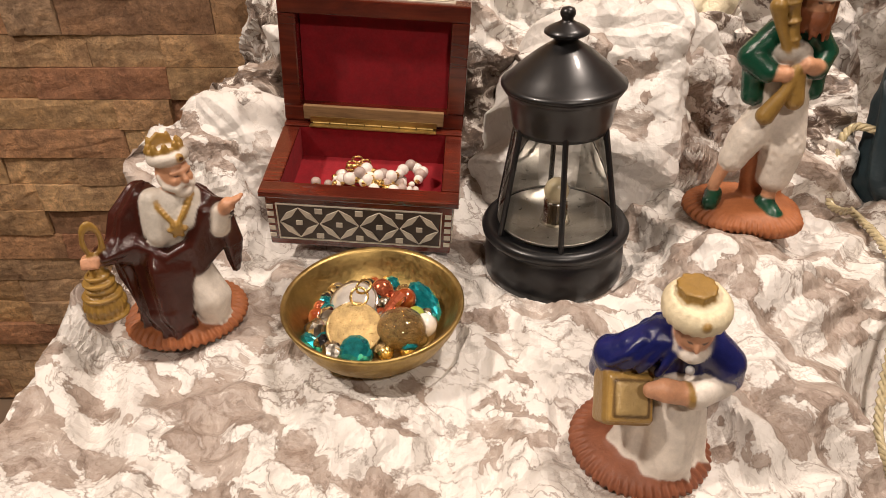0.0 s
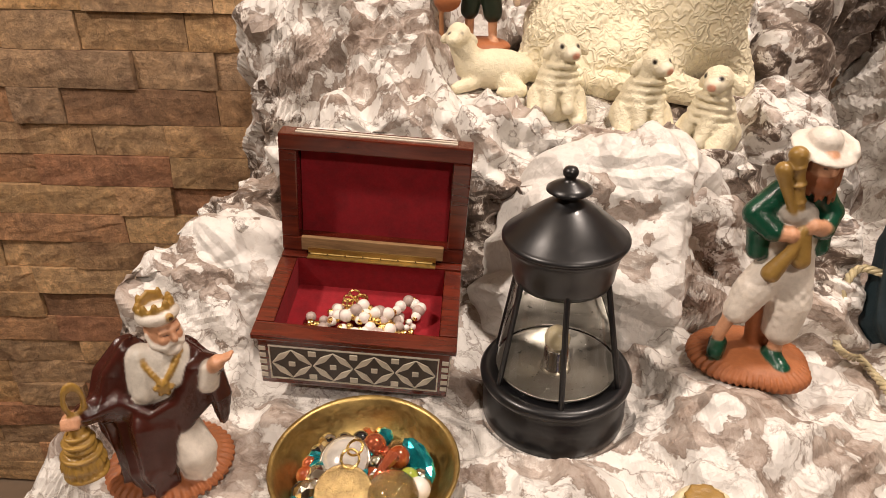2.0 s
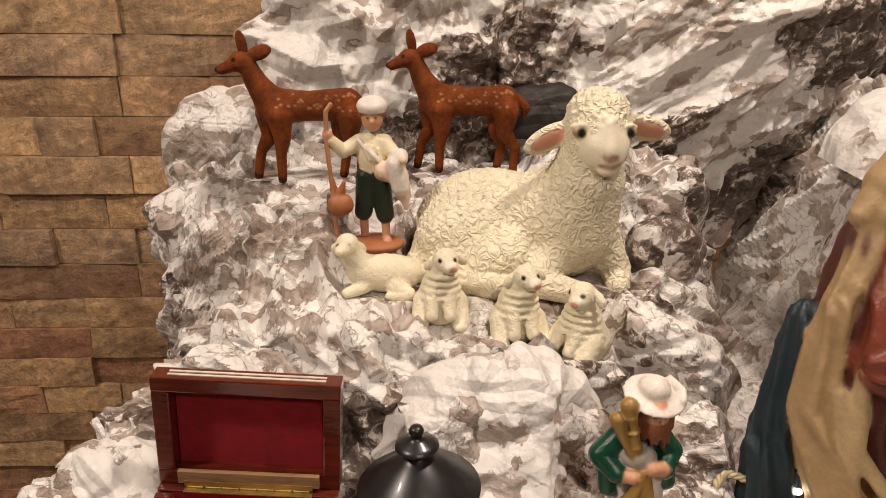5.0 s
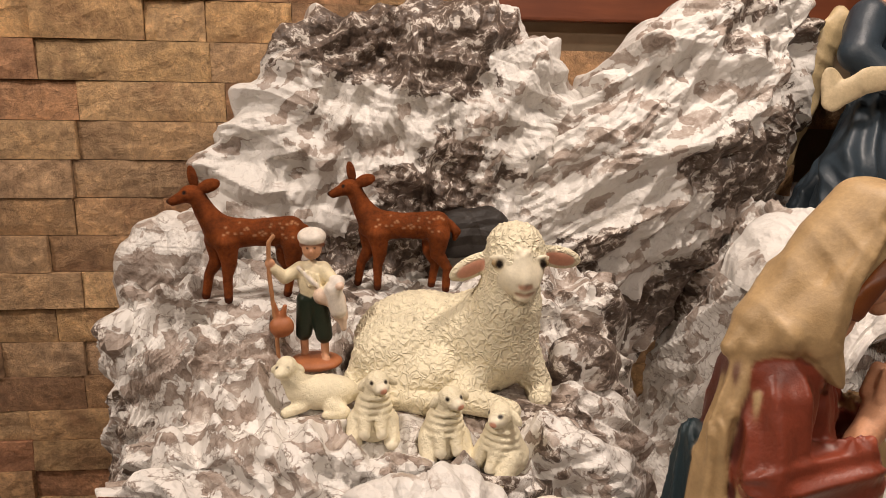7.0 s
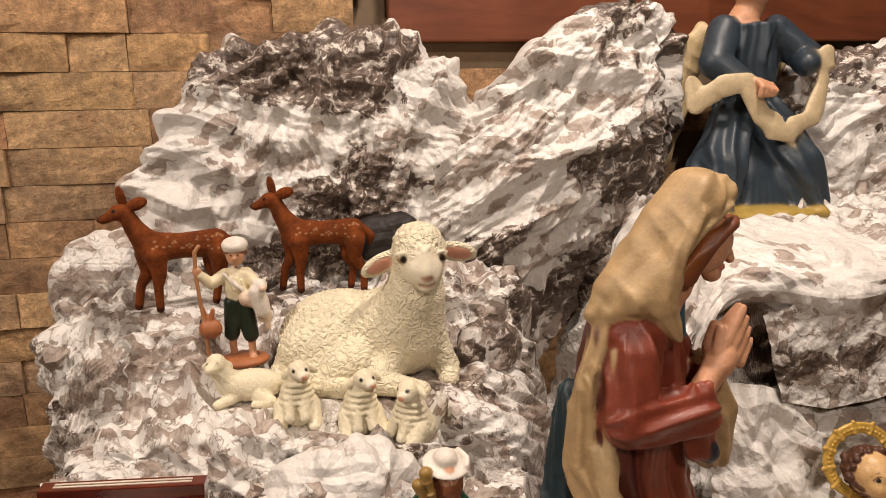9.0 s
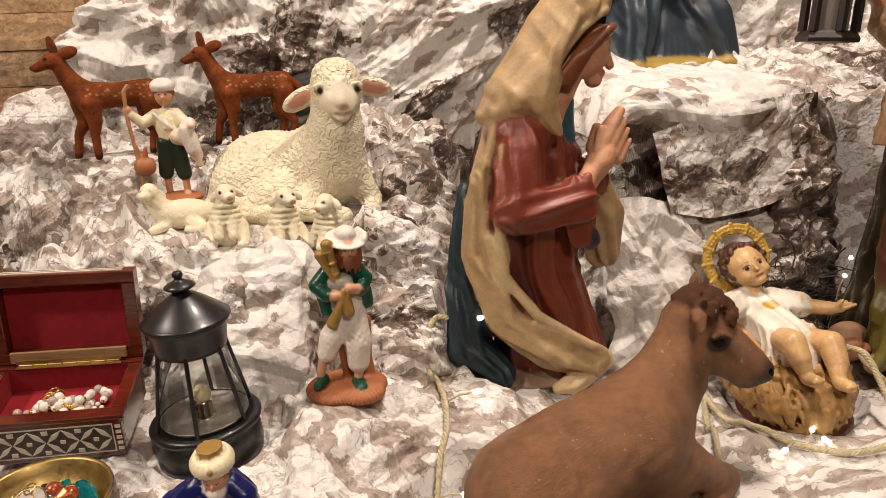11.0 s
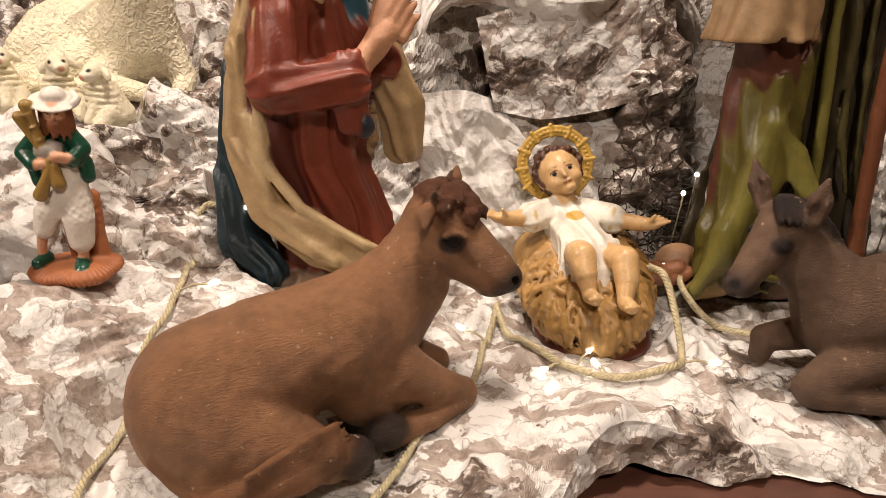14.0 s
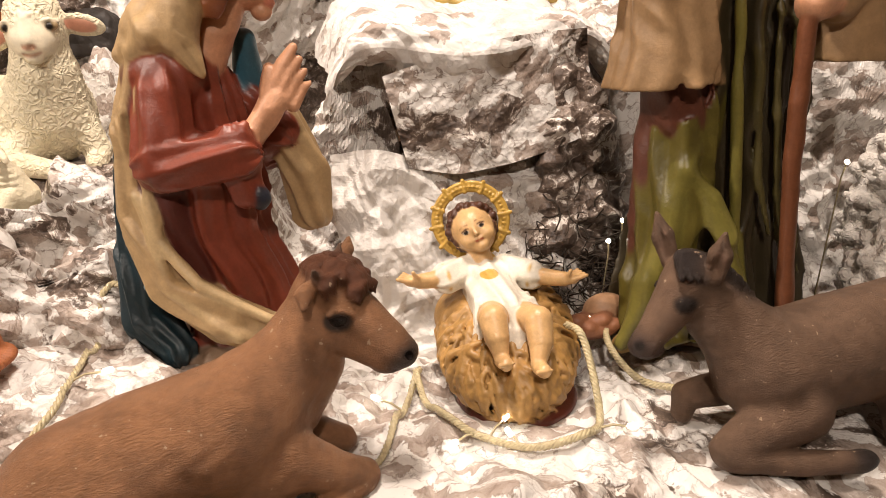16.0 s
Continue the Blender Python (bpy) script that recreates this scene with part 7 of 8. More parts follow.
# ---------------------------------------------------------------- inlaid jewellery box
def jewel_box():
    W, D, H, wall_t = 0.138, 0.096, 0.042, 0.0105
    box = base("jewellery_box", pose(-0.060, 0.421, 0.028, 9, 3.0, -2), "open rosewood jewellery box with geometric bone inlay and red lining", "box")
    body = bmesh.new()
    hw = W / 2

    def plank(size, centre, bevel=0.0012):
        b = block(size, centre, bevel)
        me = bpy.data.meshes.new("plank")
        b.to_mesh(me)
        b.free()
        body.from_mesh(me)
        bpy.data.meshes.remove(me)
    plank((W - 0.008, 0.008, H), (0, 0.004, H / 2))
    plank((W - 0.008, 0.008, H), (0, D - 0.004, H / 2))
    plank((0.008, D - 0.016, H), (-hw + 0.008, D / 2, H / 2))
    plank((0.008, D - 0.016, H), (hw - 0.008, D / 2, H / 2))
    plank((W - 0.008, D, 0.004), (0, D / 2, 0.001))
    part("body", body, ROSEWOOD, box)
    rim = bmesh.new()
    for size, c in (((W, 0.0135, 0.0045), (0, 0.0055, H + 0.002)), ((W, 0.0115, 0.0045), (0, D - 0.0055, H + 0.002)),
                    ((0.0125, D - 0.026, 0.0045), (-hw + 0.00625, D / 2, H + 0.002)), ((0.0125, D - 0.026, 0.0045), (hw - 0.00625, D / 2, H + 0.002))):
        b = block(size, c, 0.0008)
        me = bpy.data.meshes.new("rail")
        b.to_mesh(me)
        b.free()
        rim.from_mesh(me)
        bpy.data.meshes.remove(me)
    part("rim", rim, ROSEWOOD, box)
    lining = bmesh.new()
    x0, x1, y0, y1, zt, zb = -hw + 0.0128, hw - 0.0128, 0.0126, D - 0.0118, H + 0.0035, 0.019
    a = [lining.verts.new(p) for p in ((x0, y0, zt), (x1, y0, zt), (x1, y1, zt), (x0, y1, zt), (x0, y0, zb), (x1, y0, zb), (x1, y1, zb), (x0, y1, zb))]
    for q in ((0, 1, 5, 4), (1, 2, 6, 5), (2, 3, 7, 6), (3, 0, 4, 7), (4, 5, 6, 7)):
        lining.faces.new([a[i] for i in q])
    part("lining", lining, VELVET, box, "red velvet lining")

    # inlay on the front
    z0, z1, xa, xb = 0.0065, H - 0.0065, -hw + 0.0125, hw - 0.0125
    part("inlay_ground", block((xb - xa, 0.0008, z1 - z0), ((xa + xb) / 2, -0.0002, (z0 + z1) / 2)), EBONY, box)
    for size, c in (((xb - xa + 0.003, 0.0012, 0.0009), ((xa + xb) / 2, -0.0004, z1 + 0.001)), ((xb - xa + 0.003, 0.0012, 0.0009), ((xa + xb) / 2, -0.0004, z0 - 0.001)),
                    ((0.0009, 0.0012, z1 - z0 + 0.001), (xa - 0.001, -0.0004, (z0 + z1) / 2)), ((0.0009, 0.0012, z1 - z0 + 0.001), (xb + 0.001, -0.0004, (z0 + z1) / 2))):
        part("inlay_border", block(size, c), BONE, box, "pale bone stringing")

    def petal(pts):
        bm = bmesh.new()
        top = [bm.verts.new((x, -0.0016, z)) for x, z in pts]
        low = [bm.verts.new((x, -0.0004, z)) for x, z in pts]
        bm.faces.new(top)
        for i in range(len(pts)):
            j = (i + 1) % len(pts)
            bm.faces.new((top[i], low[i], low[j], top[j]))
        bmesh.ops.recalc_face_normals(bm, faces=bm.faces)
        return bm
    n = 4
    step = (xb - xa) / n
    zm, hz = (z0 + z1) / 2, (z1 - z0) / 2 - 0.0012
    for i in range(n):
        cx = xa + step * (i + 0.5)
        hx = step / 2
        # long diagonal leaves that meet at the crossings
        for sx in (-1, 1):
            for sz in (-1, 1):
                p, q = (cx + sx * hx * 0.97, zm), (cx, zm + sz * hz)
                mx, mz = (p[0] + q[0]) / 2, (p[1] + q[1]) / 2
                dx, dz = q[0] - p[0], q[1] - p[1]
                l = math.hypot(dx, dz)
                nx, nz = -dz / l * 0.0024, dx / l * 0.0024
                part("inlay_piece", petal([p, (mx + nx, mz + nz), q, (mx - nx, mz - nz)]), BONE, box)
        part("inlay_piece", petal([(cx - 0.0022, zm - 0.0019), (cx + 0.0022, zm - 0.0019), (cx + 0.0022, zm + 0.0019), (cx - 0.0022, zm + 0.0019)]), BONE, box)
        if i:
            for sz in (-1, 1):
                ex = xa + step * i
                part("inlay_piece", petal([(ex - 0.0026, zm + sz * hz), (ex + 0.0026, zm + sz * hz), (ex + 0.0026, zm + sz * (hz - 0.0042)), (ex - 0.0026, zm + sz * (hz - 0.0042))]), BONE, box)
    for sx in (-1, 1):
        for k in range(5):
            part("inlay_stripe", block((0.0045, 0.0012, 0.0032), (sx * (hw - 0.0068), -0.0004, 0.008 + 0.0064 * k), 0, None), BONE, box)
            part("inlay_stripe", block((0.0012, 0.0045, 0.0032), (sx * (hw - 0.0036), 0.006, 0.008 + 0.0064 * k)), BONE, box)
    # lid, open past upright
    lid = new("lid")
    lid.parent = box
    lid.matrix_basis = pose(0, D - 0.004, H + 0.0045, -8, 0, 0)
    frame_bm = bmesh.new()
    L, T = 0.094, 0.016
    V, hv = W + 0.001, hw + 0.0005
    for size, c in (((V, T, 0.012), (0, T / 2, 0.006)), ((V, T, 0.012), (0, T / 2, L - 0.006)), ((0.0130, T, L - 0.024), (-hv + 0.0065, T / 2, L / 2)), ((0.0130, T, L - 0.024), (hv - 0.0065, T / 2, L / 2))):
        b = block(size, c, 0.0012)
        me = bpy.data.meshes.new("rail")
        b.to_mesh(me)
        b.free()
        frame_bm.from_mesh(me)
        bpy.data.meshes.remove(me)
    part("lid_frame", frame_bm, ROSEWOOD, lid)
    part("lid_back", block((V - 0.004, 0.003, L - 0.004), (0, T + 0.0005, L / 2), 0.001), ROSEWOOD, lid)
    part("lid_lining", block((W - 0.026, 0.002, L - 0.022), (0, T - 0.003, L / 2 + 0.001)), VELVET, lid, "red velvet lining")
    for k in (-1, 1):
        part("edge_inlay", block((W - 0.022, 0.0022, 0.001), (0, T / 2 + k * 0.0022, L + 0.0002)), BONE, lid, "pale bone stringing")
    part("hinge_strip", block((W - 0.030, 0.004, 0.011), (0, -0.0015, 0.0085), 0.0006), RAWWOOD, lid, "unvarnished wood strip")
    part("hinge_leaf", block((W - 0.040, 0.0014, 0.0045), (0, -0.0035, 0.0035), 0.0003), BRASS, lid, "brass hinge leaf")
    for k in range(7):
        b = tube([(-0.047 + 0.0135 * k, -0.003, 0.0), (-0.0345 + 0.0135 * k, -0.003, 0.0)], 0.0019, 10)
        part("hinge_knuckle", b, BRASS, lid, "brass hinge knuckle")
    part("hinge_plate", block((W - 0.040, 0.006, 0.0012), (0, -0.006, -0.0008), 0.0003), BRASS, lid, "brass hinge leaf")
    return box


jewel_box()
BOX = pose(-0.060, 0.421, 0.028, 9, 3.0, -2)


def orb(r, seg=20, rings=12, squash=1.0):
    bm = bmesh.new()
    bmesh.ops.create_uvsphere(bm, u_segments=seg, v_segments=rings, radius=r)
    if squash != 1.0:
        bmesh.ops.scale(bm, vec=(1, 1, squash), verts=bm.verts)
    return bm


# pearls and gilt trinkets in the box
rnd = random.Random(31)
DUSK = plain("rose_grey_pearl", (0.42, 0.33, 0.29), 0.3, mottle=0.25, bump=0.0, coat=0.4)
string = base("pearl_necklace", BOX @ pose(-0.004, 0.042, 0.0195), "pearl necklace with gilt links heaped in the box", "necklace")
string_path = glide([(-0.030, -0.010, 0.002), (-0.016, -0.006, 0.006), (-0.004, 0.000, 0.012), (0.008, 0.004, 0.014), (0.018, 0.002, 0.011), (0.028, 0.008, 0.011), (0.036, 0.018, 0.011), (0.044, 0.016, 0.008),
                     (0.042, 0.004, 0.006), (0.030, -0.006, 0.006), (0.020, -0.014, 0.004), (0.008, -0.014, 0.005), (-0.004, -0.015, 0.004), (-0.014, -0.016, 0.003), (-0.024, -0.018, 0.002)], 3)
for i, p in enumerate(string_path):
    r = rnd.choice((0.0023, 0.0036, 0.0044, 0.0048))
    mat = (PEARL, PEARL, DUSK, PEARL, GOLD)[i % 5]
    b = orb(r if mat != GOLD else 0.0024, 18, 10)
    bmesh.ops.translate(b, vec=p + Vector((rnd.uniform(-1, 1), rnd.uniform(-1, 1), 0)) * 0.0022 + Vector((0, 0, r * 0.6)), verts=b.verts)
    part("pearl" if mat != GOLD else "gilt_bead", b, mat, string, smooth=True)
for i in range(95):
    a, q = rnd.uniform(0, 6.28), rnd.uniform(0, 1) ** 0.7
    r = rnd.choice((0.0026, 0.0032, 0.0040, 0.0044))
    mat = rnd.choice((PEARL, PEARL, DUSK, GOLD, GOLD, GOLD))
    b = orb(r if mat != GOLD else 0.0028, 16, 10)
    bmesh.ops.translate(b, vec=(0.003 + 0.040 * q * math.cos(a), -0.002 + 0.018 * q * math.sin(a), r + 0.011 * (1 - q)), verts=b.verts)
    part("pearl" if mat != GOLD else "gilt_bead", b, mat, string, smooth=True)
brooch = base("filigree_brooch", BOX @ pose(-0.008, 0.056, 0.0235), "gilt filigree brooch lying on the pearls", "brooch")
for k in range(7):
    a = 2 * math.pi * k / 7
    b = tube([(0.0055 * math.cos(a) + 0.0038 * math.cos(t), 0.0055 * math.sin(a) + 0.0038 * math.sin(t), 0.009 + 0.003 * math.cos(a * 3)) for t in (2 * math.pi * j / 14 for j in range(14))], 0.0008, 6, True)
    part("filigree_loop", b, GOLD, brooch, smooth=True)
part("setting", orb(0.004, 14, 8, 0.7), GOLD, brooch, smooth=True)
for bx, by, ang in ((0.031, 0.026, 20), (-0.034, 0.028, -15), (0.028, 0.021, 70)):
    leaf = base("gilt_pendant", BOX @ pose(bx, by + 0.004, 0.0255, 15, 0, ang), "small gilt leaf pendant among the pearls", "pendant", "gilt pendants")
    part("stem", tube([(-0.008, 0, 0), (0, 0.001, 0.001), (0.008, 0, 0)], [0.0008, 0.001, 0.0008], 6), GOLD, leaf, smooth=True)
    for s in (-1, 1):
        for x in (-0.004, 0.001, 0.006):
            b = orb(0.0024, 10, 6, 0.35)
            bmesh.ops.translate(b, vec=(x, s * 0.0026, 0.001), verts=b.verts)
            part("leaf", b, GOLD, leaf, smooth=True)

# ---------------------------------------------------------------- brass bowl with costume jewels
bowl = base("brass_bowl", pose(-0.043, 0.339, 0.004, 2, 0, 0), "worn brass bowl full of glass jewels and trinkets", "bowl")
part("bowl_shell", lathe([(0, 0.25), (2.3, 0.25), (2.5, 0.0), (2.8, 0.0), (2.9, 0.35), (3.7, 0.95), (4.7, 2.0), (5.3, 3.1), (5.5, 3.7), (5.62, 3.95), (5.5, 4.1), (5.25, 3.9), (5.0, 3.1), (4.3, 2.1), (3.3, 1.25), (2.0, 0.75), (0, 0.6)], 72), BRASS, bowl, smooth=True)
BOWL = pose(-0.043, 0.339, 0.004, 2, 0, 0)


def gem(r, h, seg, seed=0):
    """A cut stone with a table, a crown and a pavilion."""
    bm = bmesh.new()
    def row(rad, z, turn):
        return [bm.verts.new((rad * math.cos(2 * math.pi * (i + turn) / seg), rad * math.sin(2 * math.pi * (i + turn) / seg), z)) for i in range(seg)]
    t, c, g = row(r * 0.55, h * 0.5, 0.5), row(r * 0.85, h * 0.3, 0), row(r, 0, 0.5)
    tip = bm.verts.new((0, 0, -h * 0.6))
    bm.faces.new(t)
    for i in range(seg):
        j = (i + 1) % seg
        bm.faces.new((t[i], c[j], t[j]))
        bm.faces.new((t[i], c[i], c[j]))
        bm.faces.new((c[i], g[i], c[j]))
        bm.faces.new((g[i], g[j], c[j]))
        bm.faces.new((g[j], g[i], tip))
    bmesh.ops.recalc_face_normals(bm, faces=bm.faces)
    return bm


TURQ = plain("turquoise_foiled_glass", (0.010, 0.36, 0.42), 0.10, 0.8, scale=260, mottle=0.7, bump=0.0, coat=1.0)
AMBER = plain("amber_bead_glass", (0.30, 0.055, 0.012), 0.08, 0.1, scale=200, mottle=0.5, coat=1.0)
COPPER = plain("copper_bead", (0.50, 0.13, 0.06), 0.14, 0.7, scale=120, mottle=0.3, coat=0.6)
JET = plain("black_glass", (0.008, 0.008, 0.010), 0.05, 0.0, mottle=0.1, bump=0.0, coat=1.0)
SMOKE = plain("bronze_mesh_bead", (0.34, 0.23, 0.09), 0.18, 0.9, scale=300, mottle=0.95, bump=0.9, coat=0.8)
LIME = plain("lime_bead_glass", (0.33, 0.40, 0.06), 0.1, 0.0, scale=200, mottle=0.4, coat=1.0)
COIN = plain("old_coin_metal", (0.42, 0.30, 0.14), 0.35, 1.0, scale=160, mottle=0.7, bump=0.6)


def jewel(name, bm, mat, x, y, z, turn, label, category, smooth=False):
    ob = part(name, bm, mat, None, smooth=smooth)
    ob.matrix_basis = BOWL @ pose(x / 100, y / 100, z / 100, *turn)
    return tagged(ob, label, category)


jewel("turquoise_pendant", gem(0.014, 0.008, 10), TURQ, 3.1, 1.1, 2.9, (30, -35, 20), "leaf-cut turquoise glass pendant in the brass bowl", "pendant").scale = (0.6, 1.15, 0.8)
for x, y, z, r, turn in ((-3.3, -0.9, 1.9, 0.011, (25, 30, 10)), (-2.7, -2.0, 2.2, 0.010, (40, 0, 30)), (-0.9, -3.0, 2.6, 0.0105, (20, 0, 0)), (-3.0, 0.9, 2.2, 0.009, (10, 40, 0)), (-3.6, -2.0, 2.3, 0.008, (30, 20, 60))):
    jewel("turquoise_stone", gem(r, 0.010, 10), TURQ, x, y, z, turn, "faceted turquoise glass stone in the brass bowl", "jewel")
for x, y, z, r, turn in ((-2.8, -0.1, 2.4, 0.0095, (30, 10, 0)), (-3.2, -1.4, 2.6, 0.009, (50, -20, 40)), (-2.2, -2.9, 2.4, 0.008, (45, 0, 10)), (-2.9, 2.0, 2.2, 0.0085, (0, 30, 0)), (1.4, 1.2, 2.6, 0.006, (20, 20, 0))):
    jewel("crystal_stone", gem(r, 0.012, 8), STEEL, x, y, z, turn, "mirror-backed cut crystal stone in the brass bowl", "jewel")
locket = base("glass_locket", BOWL @ pose(-0.0135, 0.010, 0.029, 22, -8, 0), "domed clear-glass medallion in a nickel mount", "locket")
part("mount", lathe([(0, -0.15), (1.5, -0.15), (1.62, 0.0), (1.55, 0.12), (1.42, 0.1), (0, 0.05)], 40), STEEL, locket, smooth=True)
part("dome", lathe([(1.42, 0.12), (1.2, 0.42), (0.8, 0.6), (0.35, 0.68), (0, 0.7)], 40), plain("moonstone_glass", (0.60, 0.57, 0.52), 0.05, 0.25, scale=90, mottle=0.4, bump=0.0, coat=1.0), locket, "clear domed cabochon", smooth=True)
medal = base("pierced_medallion", BOWL @ pose(-0.010, -0.019, 0.033, 28, 6, 0), "pierced brass medallion with a hanging ring", "medallion")
part("disc", lathe([(0, 0), (1.55, 0), (1.7, 0.1), (1.62, 0.22), (1.5, 0.14), (0.5, 0.12), (0, 0.2)], 40), COIN, medal, smooth=True)
part("ring", tube([(0.0052 * math.cos(t) + 0.001, 0.0195 + 0.0052 * math.sin(t), 0.003 + 0.002 * math.sin(t)) for t in (2 * math.pi * j / 20 for j in range(20))], 0.0008, 6, True), GOLD, medal, smooth=True)
part("ring", tube([(0.0045 * math.cos(t) + 0.003, 0.026 + 0.0045 * math.sin(t), 0.004 + 0.003 * math.cos(t)) for t in (2 * math.pi * j / 20 for j in range(20))], 0.0008, 6, True), GOLD, medal, smooth=True)
jewel("mesh_bead", orb(0.0155, 24, 14, 0.8), SMOKE, 1.75, -1.5, 2.9, (0, 0, 0), "large bronze wire-mesh bead in the brass bowl", "bead", True)
for x, y, z, r, mat, lab in ((0.35, 2.2, 3.0, 0.0075, COPPER, "glossy copper-red bead"), (1.9, 1.25, 3.0, 0.0075, AMBER, "faceted amber bead"), (1.75, 2.0, 2.9, 0.006, SMOKE, "dark bronze bead"), (1.2, 1.9, 2.6, 0.005, COPPER, "small copper bead"),
                             (2.6, -0.1, 2.8, 0.006, LIME, "lime glass bead"), (3.2, -0.9, 2.7, 0.0075, PEARL, "ivory bead"), (-1.6, 2.8, 2.6, 0.006, JET, "black glass bead"), (-0.6, 3.0, 2.6, 0.006, JET, "black glass bead"),
                             (-3.6, 0.1, 2.5, 0.006, AMBER, "amber drop"), (-2.2, 2.3, 2.4, 0.006, JET, "black glass bead"), (0.9, -3.0, 2.4, 0.005, GOLD, "gilt bead"), (0.6, 0.9, 2.9, 0.005, STEEL, "silver bead"), (2.9, 0.3, 2.5, 0.004, LIME, "lime glass bead"),
                             (-3.5, 1.0, 2.5, 0.005, COPPER, "copper bead"), (2.9, -1.9, 2.5, 0.005, SMOKE, "dark bronze bead"), (0.0, 1.7, 2.6, 0.006, TURQ, "turquoise bead"), (2.2, -2.8, 2.4, 0.005, GOLD, "gilt bead"), (-1.9, -1.0, 2.6, 0.006, AMBER, "amber bead")):
    jewel("bead", orb(r, 16, 10), mat, x, y, z, (0, 0, 0), lab + " among trinkets in the bowl", "bead", True)
drop = jewel("copper_drop", tube([(0, -0.010, 0), (0, -0.002, 0.001), (0, 0.012, 0)], [0.0008, 0.0028, 0.0045], 8), COPPER, 1.0, -0.1, 3.3, (10, 10, -30), "long copper drop pendant in the brass bowl", "pendant")
jewel("filler_trinket", lathe([(0, 2.2), (2.2, 2.15), (3.6, 1.9), (4.0, 1.7), (0, 0.9)], 40), COIN, 0, 0, 0, (0, 0, 0), "bed of dull brass trinkets at the bottom of the bowl", "trinkets", True)
rnd = random.Random(8)
for i in range(90):
    a, r = rnd.uniform(0, 6.28), rnd.uniform(0.3, 3.9)
    mat = rnd.choice((TURQ, STEEL, GOLD, AMBER, SMOKE, JET, COIN, STEEL, TURQ))
    jewel("small_stone", gem(rnd.uniform(0.0034, 0.0068), 0.007, 8), mat, r * math.cos(a), r * math.sin(a), 2.5, (rnd.uniform(-50, 50), rnd.uniform(-50, 50), rnd.uniform(0, 360)), "small cut glass stone in the brass bowl", "jewel")

# ---------------------------------------------------------------- black lantern
lantern = base("lantern", pose(0.0812, 0.424, 0.010, 0, -2, 12), "black tin candle lantern with clear glass sides", "lantern")
part("base", lathe([(0, 0), (4.7, 0), (4.95, 0.2), (5.0, 1.0), (4.9, 2.9), (4.75, 3.1), (4.85, 3.3), (5.15, 3.5), (5.2, 3.8), (5.0, 4.1), (4.6, 4.15), (4.3, 4.0), (0, 3.7)], 64), BLACK, lantern, smooth=True)
part("glass_cylinder", lathe([(4.22, 4.15), (2.92, 11.6)], 48), GLASS, lantern, "clear glass", smooth=True).visible_shadow = False
part("collar", lathe([(2.7, 11.2), (3.1, 11.2), (3.25, 11.6), (3.3, 12.2), (3.55, 13.5), (3.75, 13.75), (3.9, 14.0), (3.75, 14.25), (3.5, 14.3), (2.7, 12.0), (2.7, 11.2)], 64), BLACK, lantern, smooth=True)
part("roof", lathe([(3.85, 14.02), (3.98, 14.12), (3.98, 14.26), (3.8, 14.38), (3.68, 14.46), (3.2, 14.95), (2.5, 15.55), (1.8, 16.1), (1.2, 16.5), (0.85, 16.72), (0.74, 16.85), (0.72, 17.0), (0, 17.0)], 64), BLACK, lantern, smooth=True)
part("finial", lathe([(0.72, 16.8), (0.78, 17.0), (1.2, 17.15), (1.4, 17.3), (1.38, 17.42), (1.1, 17.62), (0.6, 17.85), (0.36, 18.0), (0.34, 18.12), (0.46, 18.3), (0.48, 18.5), (0.36, 18.72), (0, 18.82)], 40), BLACK, lantern, smooth=True)
for k in range(6):
    a = 2 * math.pi * (k + 0.25) / 6
    part("bar", tube([(0.0455 * math.cos(a), 0.0455 * math.sin(a), 0.0395), (0.031 * math.cos(a), 0.031 * math.sin(a), 0.116)], 0.0020, 8), BLACK, lantern)
part("socket", lathe([(0, 3.8), (1.1, 3.8), (1.0, 4.2), (0.9, 4.3), (0.85, 5.6), (0.75, 5.7), (0, 5.7)], 28), STEEL, lantern, "nickel lamp socket", smooth=True)
part("bulb", lathe([(0, 5.6), (0.6, 5.6), (0.85, 6.1), (0.88, 6.5), (0.7, 6.95), (0.35, 7.25), (0, 7.3)], 28), plain("frosted_ivory_bulb", (0.60, 0.52, 0.34), 0.2, scale=80, mottle=0.2, coat=0.5), lantern, "ivory bulb", smooth=True)
part("reflector", lathe([(0, 3.9), (2.2, 3.95), (3.3, 4.05), (3.95, 4.12), (4.1, 4.4), (3.98, 4.4), (3.85, 4.2), (0, 3.8)], 40), plain("dull_nickel", (0.34, 0.32, 0.28), 0.36, 0.8, mottle=0.15, bump=0.0), lantern, "nickel reflector dish", smooth=True)

# ---------------------------------------------------------------- lantern in Joseph's grip
small = base("hand_lantern", pose(0.752, 0.455, 0.366, 0, 4, 15) @ Matrix.Diagonal((0.92, 0.92, 0.96, 1)), "small dark bronze lantern hanging from the statue's fist", "lantern")
DIM = plain("dark_bronze", (0.030, 0.022, 0.018), 0.45, 0.3, mottle=0.3)
part("foot", lathe([(0, 0), (3.3, 0), (3.4, 0.4), (3.0, 1.0), (2.7, 1.2), (0, 1.2)], 6), DIM, small)
part("cap", lathe([(0, 9.2), (0.6, 9.0), (2.2, 8.0), (3.1, 7.2), (3.2, 6.7), (2.6, 6.6), (0, 6.6)], 6), DIM, small)
for k in range(6):
    a = 2 * math.pi * k / 6
    part("post", tube([(0.027 * math.cos(a), 0.027 * math.sin(a), 0.011), (0.027 * math.cos(a), 0.027 * math.sin(a), 0.068)], 0.0055, 6), DIM, small)
